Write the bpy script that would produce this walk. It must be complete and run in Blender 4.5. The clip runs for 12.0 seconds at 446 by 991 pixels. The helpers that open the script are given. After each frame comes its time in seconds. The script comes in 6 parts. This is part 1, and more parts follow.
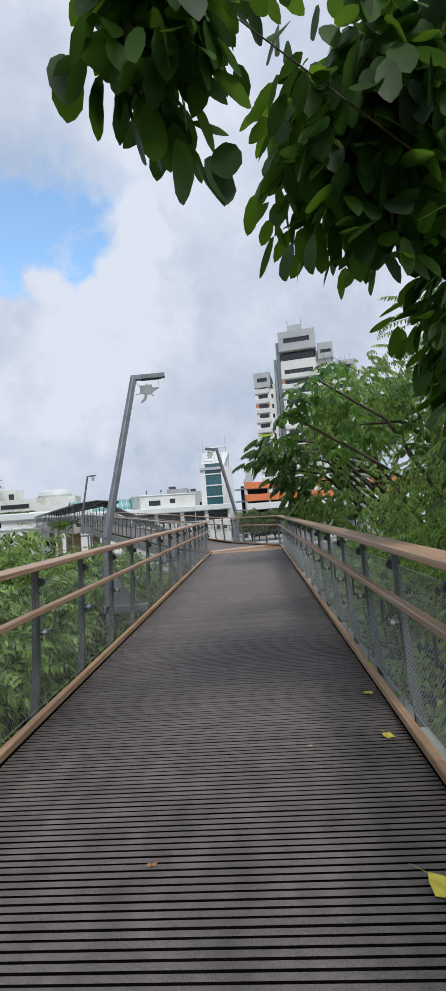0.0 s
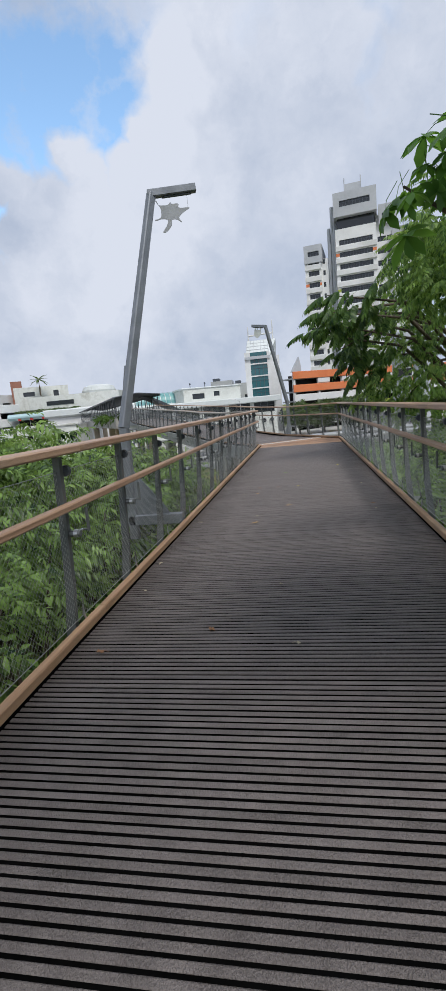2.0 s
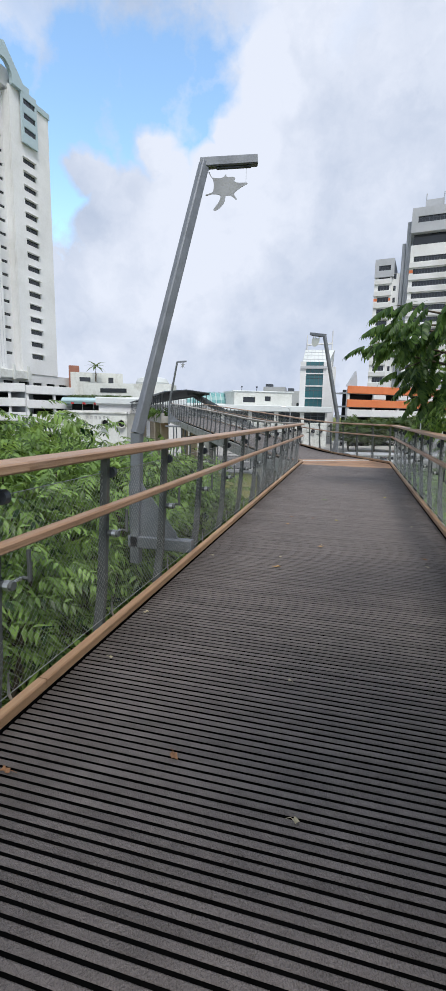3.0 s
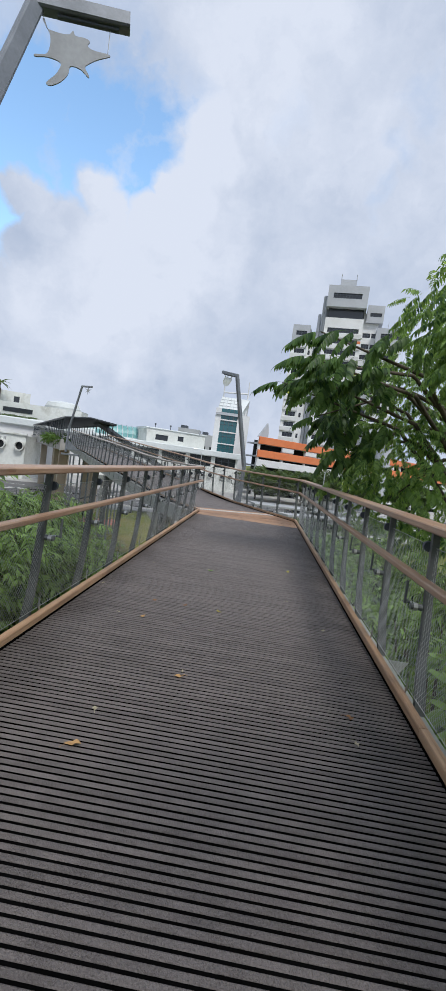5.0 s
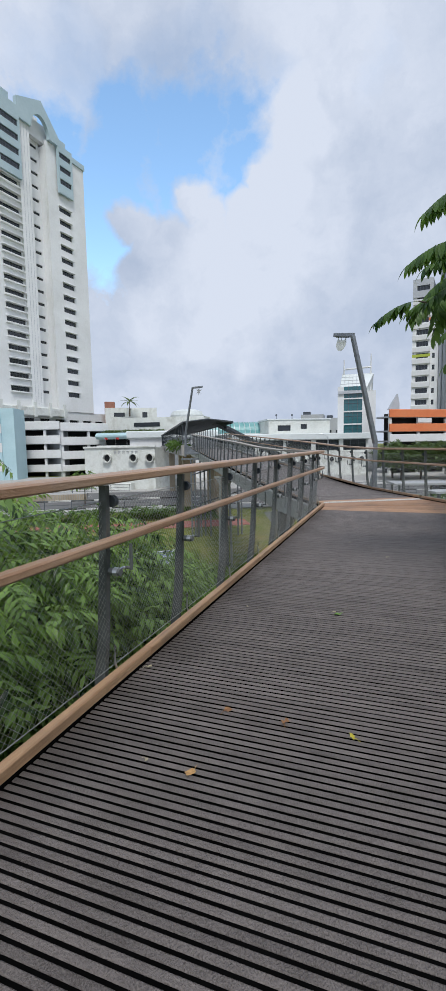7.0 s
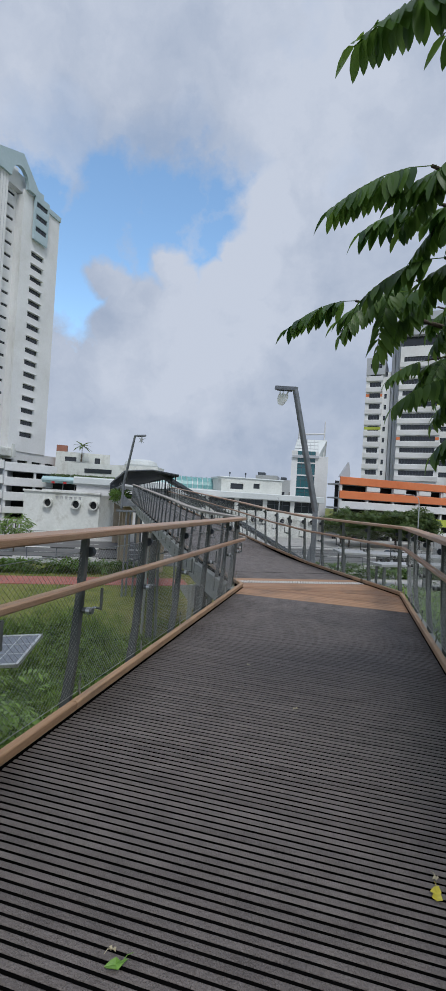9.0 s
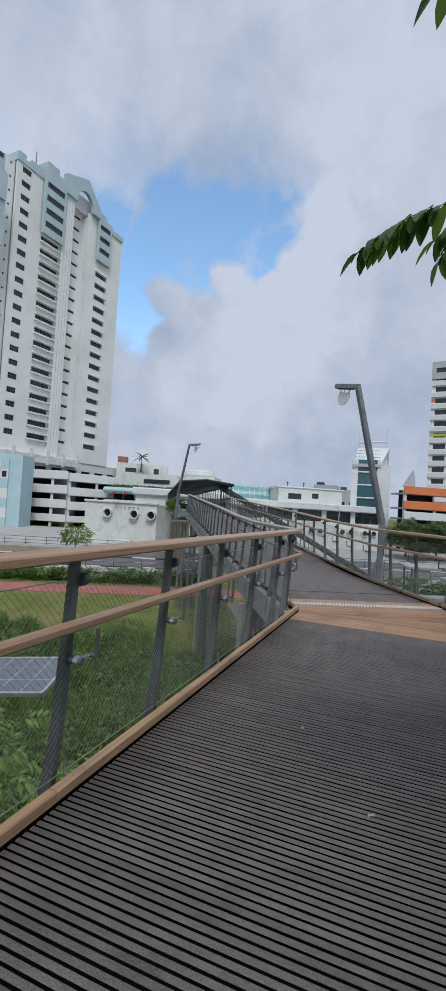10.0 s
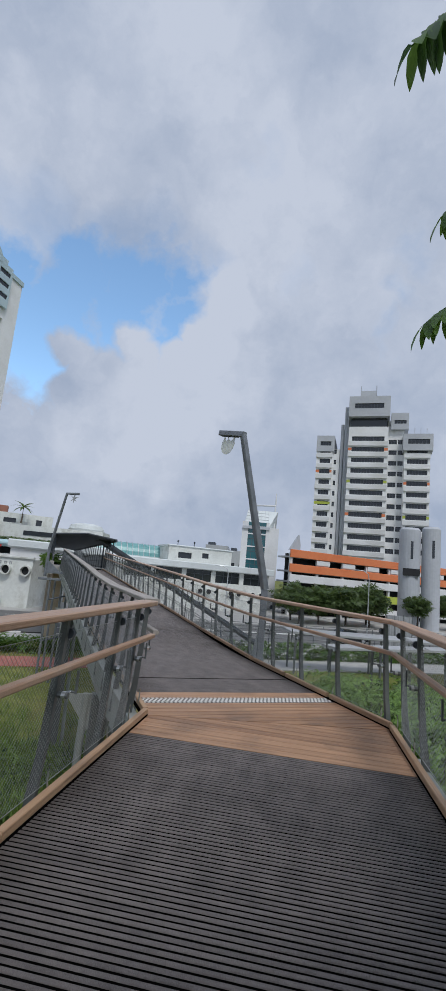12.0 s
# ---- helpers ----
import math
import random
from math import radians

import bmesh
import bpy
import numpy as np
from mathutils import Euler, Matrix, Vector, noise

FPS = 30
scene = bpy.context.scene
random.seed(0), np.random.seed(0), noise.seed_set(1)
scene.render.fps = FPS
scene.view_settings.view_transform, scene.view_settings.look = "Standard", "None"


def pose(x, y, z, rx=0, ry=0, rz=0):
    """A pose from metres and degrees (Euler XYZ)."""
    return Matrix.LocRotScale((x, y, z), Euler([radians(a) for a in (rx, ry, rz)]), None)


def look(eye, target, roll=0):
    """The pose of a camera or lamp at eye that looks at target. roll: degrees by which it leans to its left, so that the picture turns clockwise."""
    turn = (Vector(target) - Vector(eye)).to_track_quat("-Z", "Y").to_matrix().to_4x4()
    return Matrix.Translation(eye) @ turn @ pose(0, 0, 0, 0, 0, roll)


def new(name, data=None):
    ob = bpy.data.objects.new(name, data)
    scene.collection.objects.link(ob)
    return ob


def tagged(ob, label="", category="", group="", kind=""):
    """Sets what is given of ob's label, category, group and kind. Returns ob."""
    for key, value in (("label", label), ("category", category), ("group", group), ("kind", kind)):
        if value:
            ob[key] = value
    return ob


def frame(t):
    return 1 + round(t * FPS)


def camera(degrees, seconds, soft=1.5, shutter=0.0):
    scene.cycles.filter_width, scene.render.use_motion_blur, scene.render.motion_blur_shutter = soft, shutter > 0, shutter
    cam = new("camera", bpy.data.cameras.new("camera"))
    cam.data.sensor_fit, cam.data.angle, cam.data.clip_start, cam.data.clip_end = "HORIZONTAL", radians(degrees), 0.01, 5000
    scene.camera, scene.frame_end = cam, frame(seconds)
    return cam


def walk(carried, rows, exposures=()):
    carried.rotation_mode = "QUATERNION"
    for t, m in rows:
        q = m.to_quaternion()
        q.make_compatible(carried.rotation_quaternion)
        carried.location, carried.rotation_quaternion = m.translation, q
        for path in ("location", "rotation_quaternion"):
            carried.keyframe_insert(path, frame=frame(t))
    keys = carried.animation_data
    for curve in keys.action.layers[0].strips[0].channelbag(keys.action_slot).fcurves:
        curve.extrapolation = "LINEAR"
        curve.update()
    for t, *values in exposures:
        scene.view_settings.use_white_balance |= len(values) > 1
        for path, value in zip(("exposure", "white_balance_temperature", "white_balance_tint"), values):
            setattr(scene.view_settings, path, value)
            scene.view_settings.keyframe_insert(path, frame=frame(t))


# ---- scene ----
cam = camera(50.4, 12.0, 0.75)
PATH = [
    (0, (0.414, 0.429, 1.416), (0.284, 2.424, 1.484), -4.5),
    (0.5, (0.379, 0.937, 1.44), (0.299, 2.935, 1.462), -2.1),
    (1, (0.195, 1.362, 1.391), (-0.176, 3.326, 1.339), 2.1),
    (1.5, (0.133, 1.883, 1.308), (-0.259, 3.843, 1.25), 5.1),
    (2, (0.127, 2.346, 1.254), (-0.225, 4.283, 0.897), -5.5),
    (2.5, (0.177, 2.823, 1.305), (-0.182, 4.758, 0.944), -4.0),
    (3, (0.133, 3.279, 1.348), (-0.379, 5.183, 1.009), 1.1),
    (3.2, (0.148, 3.545, 1.358), (-0.203, 5.49, 1.053), 3.1),
    (4.8, (0.22, 5.189, 1.34), (0.081, 7.178, 1.182), 8.1),
    (5, (0.206, 5.391, 1.329), (0.056, 7.38, 1.186), 7.8),
    (5.5, (0.169, 5.939, 1.332), (-0.086, 7.922, 1.295), 7.3),
    (6, (0.177, 6.465, 1.318), (-0.24, 8.42, 1.272), 3.5),
    (6.5, (0.146, 6.98, 1.323), (-0.429, 8.891, 1.183), 4.1),
    (7, (0.147, 7.511, 1.271), (-0.54, 9.378, 1.059), -1.0),
    (7.2, (0.133, 7.702, 1.238), (-0.636, 9.526, 0.949), -1.3),
    (8.8, (0.317, 9.505, 1.37), (-0.085, 11.465, 1.385), 4.3),
    (9, (0.336, 9.705, 1.372), (-0.176, 11.638, 1.394), 3.5),
    (9.5, (0.277, 10.153, 1.373), (-0.404, 12.033, 1.41), 3.0),
    (10, (0.177, 10.618, 1.37), (-0.568, 12.474, 1.42), 3.6),
    (10.5, (0.076, 11.069, 1.388), (-0.708, 12.908, 1.448), 5.0),
    (11, (-0.026, 11.554, 1.4), (-0.744, 13.418, 1.5), 8.9),
    (11.5, (0.081, 11.879, 1.459), (-0.516, 13.771, 1.715), 7.6),
    (12, (0.162, 12.307, 1.453), (-0.169, 14.252, 1.781), 5.4),
]
walk(cam, [(t, look(e, g, r)) for t, e, g, r in PATH], [(0, 0.1, 6450, 10), (1.5, -0.02, 6450, 10.5), (3, 0.25, 6450, 10.5), (5, 0.1, 6320, 10.2), (5.5, 0.0, 6280, 9.8), (7.2, 0.06, 6280, 9.8), (8.9, -0.25, 6200, 9.8), (9.5, -0.19, 6190, 9.8), (11, -0.29, 6170, 10.1), (12, -0.29, 6170, 10.3)])

# ---- world and light ----
SUN_AZ, SUN_EL = 150.0, 54.0        # degrees from +y towards +x, and above the horizon


def sky_dir(az, el):
    a, e = radians(az), radians(el)
    return (math.sin(a) * math.cos(e), math.cos(a) * math.cos(e), math.sin(e))


def build_world():
    w = bpy.data.worlds.new("overcast_sky")
    scene.world = w
    w.use_nodes = True
    nt = w.node_tree
    N, L = nt.nodes, nt.links
    N.clear()

    def node(kind, **kw):
        n = N.new(kind)
        for k, v in kw.items():
            n.inputs[k].default_value = v
        return n

    def math_node(op, a, b=None, clamp=False):
        n = N.new("ShaderNodeMath")
        n.operation, n.use_clamp = op, clamp
        for i, s in enumerate((a, b)):
            if s is None:
                continue
            if isinstance(s, (int, float)):
                n.inputs[i].default_value = s
            else:
                L.new(s, n.inputs[i])
        return n.outputs[0]

    tc = N.new("ShaderNodeTexCoord")
    sky = N.new("ShaderNodeTexSky")
    sky.sky_type, sky.sun_disc = "NISHITA", False
    sky.sun_elevation, sky.sun_rotation = radians(SUN_EL), radians(SUN_AZ)
    sky.air_density, sky.dust_density, sky.ozone_density = 1.0, 0.25, 2.5
    bg_sky = node("ShaderNodeBackground", Strength=0.15)
    tint = N.new("ShaderNodeVectorMath")
    tint.operation = "MULTIPLY"
    tint.inputs[1].default_value = (2.0, 2.05, 1.85)
    L.new(sky.outputs[0], tint.inputs[0])
    L.new(tint.outputs[0], bg_sky.inputs[0])
    # ragged cloud edges: the direction is shaken by noise at two scales
    n1 = node("ShaderNodeTexNoise", Scale=7.0, Detail=7.0, Roughness=0.62)
    L.new(tc.outputs["Generated"], n1.inputs["Vector"])
    sub = N.new("ShaderNodeVectorMath")
    sub.operation = "SUBTRACT"
    L.new(n1.outputs["Color"], sub.inputs[0])
    sub.inputs[1].default_value = (0.5, 0.5, 0.5)
    sc = N.new("ShaderNodeVectorMath")
    sc.operation = "SCALE"
    sc.inputs["Scale"].default_value = 0.22
    L.new(sub.outputs[0], sc.inputs[0])
    add = N.new("ShaderNodeVectorMath")
    L.new(tc.outputs["Generated"], add.inputs[0])
    L.new(sc.outputs[0], add.inputs[1])
    # billowed edges of the heaped clouds
    n4 = node("ShaderNodeTexNoise", Scale=15.0, Detail=6.0, Roughness=0.55)
    L.new(tc.outputs["Generated"], n4.inputs["Vector"])
    sub2 = N.new("ShaderNodeVectorMath")
    sub2.operation = "SUBTRACT"
    L.new(n4.outputs["Color"], sub2.inputs[0])
    sub2.inputs[1].default_value = (0.5, 0.5, 0.5)
    sc2 = N.new("ShaderNodeVectorMath")
    sc2.operation = "SCALE"
    sc2.inputs["Scale"].default_value = 0.075
    L.new(sub2.outputs[0], sc2.inputs[0])
    billow = N.new("ShaderNodeVectorMath")
    L.new(tc.outputs["Generated"], billow.inputs[0])
    L.new(sc2.outputs[0], billow.inputs[1])

    def rounds(vec, discs):
        """The union of soft discs in the sky: azimuth, height, radius, edge, depth."""
        out = None
        for az, el, r, edge, depth in discs:
            d = N.new("ShaderNodeVectorMath")
            d.operation = "DISTANCE"
            L.new(vec, d.inputs[0])
            d.inputs[1].default_value = sky_dir(az, el)
            m = math_node("MULTIPLY", math_node("MULTIPLY", math_node("SUBTRACT", r, d.outputs["Value"]), edge, True), depth)
            out = m if out is None else math_node("MAXIMUM", out, m)
        return out

    gap = rounds(add.outputs[0], [(az, el, r + 0.012, 20, 1.0) for az, el, r in ((-29.9, 31.8, 0.09), (-23.2, 32.3, 0.083), (-18.3, 32.3, 0.064), (-15.6, 33.3, 0.034), (-31.8, 27.0, 0.093), (-33.1, 21.9, 0.074), (-33.3, 18.9, 0.05), (-24.8, 28.6, 0.088), (-18.3, 28.6, 0.066), (-37.3, 24.3, 0.097), (-39.7, 28.2, 0.091))]
                 + [(-25.4, 30.0, 0.19, 6, 0.5), (-35.0, 33.0, 0.13, 7, 0.5), (-14.7, 35.2, 0.06, 12, 0.35), (10.7, 36.3, 0.045, 14, 0.35), (9.4, 31.6, 0.04, 14, 0.4), (8.1, 28.5, 0.035, 14, 0.4), (-9.1, 45.0, 0.04, 14, 0.3), (-2.6, 34.0, 0.04, 14, 0.25),
                    (-55, 34, 0.12, 8, 0.45), (62, 26, 0.15, 8, 0.45), (150, 35, 0.2, 8, 0.45)])
    # heaped clouds standing in front of the gap
    heap = rounds(billow.outputs[0], [(az, el, r + 0.008, 55, 1.0) for az, el, r in ((-23.2, 25.8, 0.038), (-20.9, 24.3, 0.035), (-29.8, 23.1, 0.043), (-31.7, 23.6, 0.02), (-26.8, 21.0, 0.065), (-21.4, 20.7, 0.071), (-16.6, 24.2, 0.048), (-13.4, 27.0, 0.057), (-10.7, 30.6, 0.054), (-11.2, 33.7, 0.036), (-24.8, 16.0, 0.111), (-16.3, 19.1, 0.095), (-29.8, 18.5, 0.038))])
    # small bright heads low over the roofs
    puff = rounds(billow.outputs[0], [(az, el, r, 22, 1.0) for az, el, r in ((-15.3, 8.6, 0.03), (-17.0, 8.0, 0.028), (-20.4, 6.4, 0.03), (-1.5, 9.6, 0.035), (-6.0, 26.0, 0.03))])
    gap = math_node("MULTIPLY", gap, math_node("SUBTRACT", 1.0, heap))
    # body of the clouds
    n2 = node("ShaderNodeTexNoise", Scale=2.3, Detail=6.0, Roughness=0.55)
    L.new(tc.outputs["Generated"], n2.inputs["Vector"])
    n3 = node("ShaderNodeTexNoise", Scale=6.0, Detail=5.0, Roughness=0.55)
    L.new(add.outputs[0], n3.inputs["Vector"])
    mixn = math_node("ADD", math_node("MULTIPLY", n2.outputs["Fac"], 0.6), math_node("MULTIPLY", n3.outputs["Fac"], 0.4))
    ramp = N.new("ShaderNodeValToRGB")
    ramp.color_ramp.elements[0].position, ramp.color_ramp.elements[1].position = 0.38, 0.60
    ramp.color_ramp.elements[0].color = (0.43, 0.5, 0.63, 1)
    ramp.color_ramp.elements[1].color = (0.68, 0.725, 0.82, 1)
    L.new(math_node("ADD", mixn, math_node("ADD", math_node("MULTIPLY", heap, 0.055), math_node("MULTIPLY", puff, 0.06))), ramp.inputs[0])
    bg_cloud = node("ShaderNodeBackground", Strength=1.0)
    L.new(ramp.outputs[0], bg_cloud.inputs[0])
    mix = N.new("ShaderNodeMixShader")
    L.new(gap, mix.inputs[0])
    L.new(bg_cloud.outputs[0], mix.inputs[1])
    L.new(bg_sky.outputs[0], mix.inputs[2])
    out = N.new("ShaderNodeOutputWorld")
    L.new(mix.outputs[0], out.inputs[0])


build_world()
sun = new("sun", bpy.data.lights.new("sun", "SUN"))
sun.data.energy, sun.data.angle, sun.data.color = 2.3, radians(16), (1.0, 0.96, 0.9)
sun.matrix_world = look((0, 0, 0), [-c for c in sky_dir(SUN_AZ, SUN_EL)])

# ---- materials ----


def material(name, dark, light, scale=3.0, rough=0.6, metal=0.0, bump=0.15, fine=40.0, stretch=(1, 1, 1), spec=0.5, vary=0.0, stain=None, stain_scale=0.7, stain_amount=0.5, grain=0.45):
    """Two scales of noise between two base colours, with fine relief; vary: a shift for every object; stain: a third colour in patches."""
    m = bpy.data.materials.new(name)
    m.use_nodes = True
    nt = m.node_tree
    N, L = nt.nodes, nt.links
    b = N["Principled BSDF"]
    b.inputs["Metallic"].default_value = metal
    b.inputs["Specular IOR Level"].default_value = spec
    tc = N.new("ShaderNodeTexCoord")
    mp = N.new("ShaderNodeMapping")
    mp.inputs["Scale"].default_value = stretch
    L.new(tc.outputs["Object"], mp.inputs["Vector"])
    vec = mp.outputs[0]
    info = N.new("ShaderNodeObjectInfo")
    if vary:
        sh = N.new("ShaderNodeVectorMath")
        sh.operation = "MULTIPLY_ADD"
        L.new(info.outputs["Random"], sh.inputs[0])
        sh.inputs[1].default_value = (37, 91, 53)
        L.new(vec, sh.inputs[2])
        vec = sh.outputs[0]
    big = N.new("ShaderNodeTexNoise")
    big.inputs["Scale"].default_value, big.inputs["Detail"].default_value = scale, 6
    small = N.new("ShaderNodeTexNoise")
    small.inputs["Scale"].default_value, small.inputs["Detail"].default_value = fine, 4
    L.new(vec, big.inputs["Vector"])
    L.new(vec, small.inputs["Vector"])
    mx = N.new("ShaderNodeMath")
    mx.operation = "MULTIPLY_ADD"
    L.new(small.outputs["Fac"], mx.inputs[0])
    mx.inputs[1].default_value = grain
    half = N.new("ShaderNodeMath")
    half.operation = "MULTIPLY_ADD"
    L.new(big.outputs["Fac"], half.inputs[0])
    half.inputs[1].default_value, half.inputs[2].default_value = 1.1, -0.28 - (grain - 0.45) / 2
    L.new(half.outputs[0], mx.inputs[2])
    last = mx.outputs[0]
    if vary:
        va = N.new("ShaderNodeMath")
        va.operation = "MULTIPLY_ADD"
        L.new(info.outputs["Random"], va.inputs[0])
        va.inputs[1].default_value = vary
        L.new(last, va.inputs[2])
        last = va.outputs[0]
    ramp = N.new("ShaderNodeValToRGB")
    ramp.color_ramp.elements[0].position, ramp.color_ramp.elements[1].position = 0.25, 0.8 + vary
    ramp.color_ramp.elements[0].color, ramp.color_ramp.elements[1].color = (*dark, 1), (*light, 1)
    L.new(last, ramp.inputs[0])
    col = ramp.outputs[0]
    if stain:
        st = N.new("ShaderNodeTexNoise")
        st.inputs["Scale"].default_value, st.inputs["Detail"].default_value, st.inputs["Roughness"].default_value = stain_scale, 8, 0.65
        L.new(tc.outputs["Object"], st.inputs["Vector"])
        sr = N.new("ShaderNodeMapRange")
        sr.inputs["From Min"].default_value, sr.inputs["From Max"].default_value, sr.inputs["To Max"].default_value = 0.5, 0.72, stain_amount
        L.new(st.outputs["Fac"], sr.inputs["Value"])
        mc = N.new("ShaderNodeMix")
        mc.data_type = "RGBA"
        L.new(sr.outputs[0], mc.inputs["Factor"])
        L.new(col, mc.inputs["A"])
        mc.inputs["B"].default_value = (*stain, 1)
        col = mc.outputs["Result"]
    L.new(col, b.inputs["Base Color"])
    rr = N.new("ShaderNodeMapRange")
    rr.inputs["To Min"].default_value, rr.inputs["To Max"].default_value = max(0.02, rough - 0.12), min(1, rough + 0.12)
    L.new(big.outputs["Fac"], rr.inputs["Value"])
    L.new(rr.outputs[0], b.inputs["Roughness"])
    if bump:
        bp = N.new("ShaderNodeBump")
        bp.inputs["Strength"].default_value, bp.inputs["Distance"].default_value = bump, 0.01
        L.new(mx.outputs[0], bp.inputs["Height"])
        L.new(bp.outputs[0], b.inputs["Normal"])
    return m


def leaf_material(name, dark, light, through_light=0.35, rough=0.42, shine=0.35):
    m = bpy.data.materials.new(name)
    m.use_nodes = True
    nt = m.node_tree
    N, L = nt.nodes, nt.links
    b = N["Principled BSDF"]
    geo = N.new("ShaderNodeNewGeometry")
    tc = N.new("ShaderNodeTexCoord")
    no = N.new("ShaderNodeTexNoise")
    no.inputs["Scale"].default_value, no.inputs["Detail"].default_value = 1.3, 4
    L.new(tc.outputs["Object"], no.inputs["Vector"])
    mx = N.new("ShaderNodeMath")
    mx.operation = "MULTIPLY_ADD"
    L.new(geo.outputs["Random Per Island"], mx.inputs[0])
    mx.inputs[1].default_value = 0.6
    L.new(no.outputs["Fac"], mx.inputs[2])
    ramp = N.new("ShaderNodeValToRGB")
    ramp.color_ramp.elements[0].position, ramp.color_ramp.elements[1].position = 0.42, 1.08
    ramp.color_ramp.elements[0].color, ramp.color_ramp.elements[1].color = (*dark, 1), (*light, 1)
    L.new(mx.outputs[0], ramp.inputs[0])
    L.new(ramp.outputs[0], b.inputs["Base Color"])
    b.inputs["Roughness"].default_value, b.inputs["Specular IOR Level"].default_value = rough, shine
    tr = N.new("ShaderNodeBsdfTranslucent")
    hs = N.new("ShaderNodeHueSaturation")
    hs.inputs["Hue"].default_value, hs.inputs["Saturation"].default_value, hs.inputs["Value"].default_value = 0.475, 1.1, 2.0
    L.new(ramp.outputs[0], hs.inputs["Color"])
    L.new(hs.outputs[0], tr.inputs["Color"])
    ms = N.new("ShaderNodeMixShader")
    ms.inputs[0].default_value = through_light
    L.new(b.outputs[0], ms.inputs[1])
    L.new(tr.outputs[0], ms.inputs[2])
    L.new(ms.outputs[0], N["Material Output"].inputs["Surface"])
    return m


def glass_material(name, tint, rough=0.08):
    m = bpy.data.materials.new(name)
    m.use_nodes = True
    b = m.node_tree.nodes["Principled BSDF"]
    b.inputs["Base Color"].default_value = (*tint, 1)
    b.inputs["Roughness"].default_value, b.inputs["Specular IOR Level"].default_value = rough, 0.7
    return m


def kerb_band(m, centre, reach, colour):
    """A darker colour mixed in along both kerbs in a ragged band; reach: distance from the deck's middle line at which
    it begins.
    """
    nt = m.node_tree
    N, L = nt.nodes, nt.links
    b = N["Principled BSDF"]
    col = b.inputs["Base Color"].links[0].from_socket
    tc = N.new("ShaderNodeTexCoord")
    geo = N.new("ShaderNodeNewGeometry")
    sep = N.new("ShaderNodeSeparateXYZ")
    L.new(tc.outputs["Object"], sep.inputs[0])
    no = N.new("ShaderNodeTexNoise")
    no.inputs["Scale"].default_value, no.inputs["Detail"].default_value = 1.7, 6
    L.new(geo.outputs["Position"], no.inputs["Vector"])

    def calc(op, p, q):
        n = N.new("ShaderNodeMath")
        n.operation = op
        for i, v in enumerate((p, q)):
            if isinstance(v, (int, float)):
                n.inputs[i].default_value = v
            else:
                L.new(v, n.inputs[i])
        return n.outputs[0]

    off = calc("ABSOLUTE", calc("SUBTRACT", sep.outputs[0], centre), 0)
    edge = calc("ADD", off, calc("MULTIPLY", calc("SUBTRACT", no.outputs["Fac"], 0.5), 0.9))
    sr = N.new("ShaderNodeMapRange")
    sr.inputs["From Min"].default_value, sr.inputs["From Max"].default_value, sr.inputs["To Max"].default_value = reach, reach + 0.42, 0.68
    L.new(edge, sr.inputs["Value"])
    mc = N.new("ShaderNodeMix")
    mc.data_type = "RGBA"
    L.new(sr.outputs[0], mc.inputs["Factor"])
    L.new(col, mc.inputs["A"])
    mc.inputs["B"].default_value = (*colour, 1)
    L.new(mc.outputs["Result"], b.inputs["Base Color"])


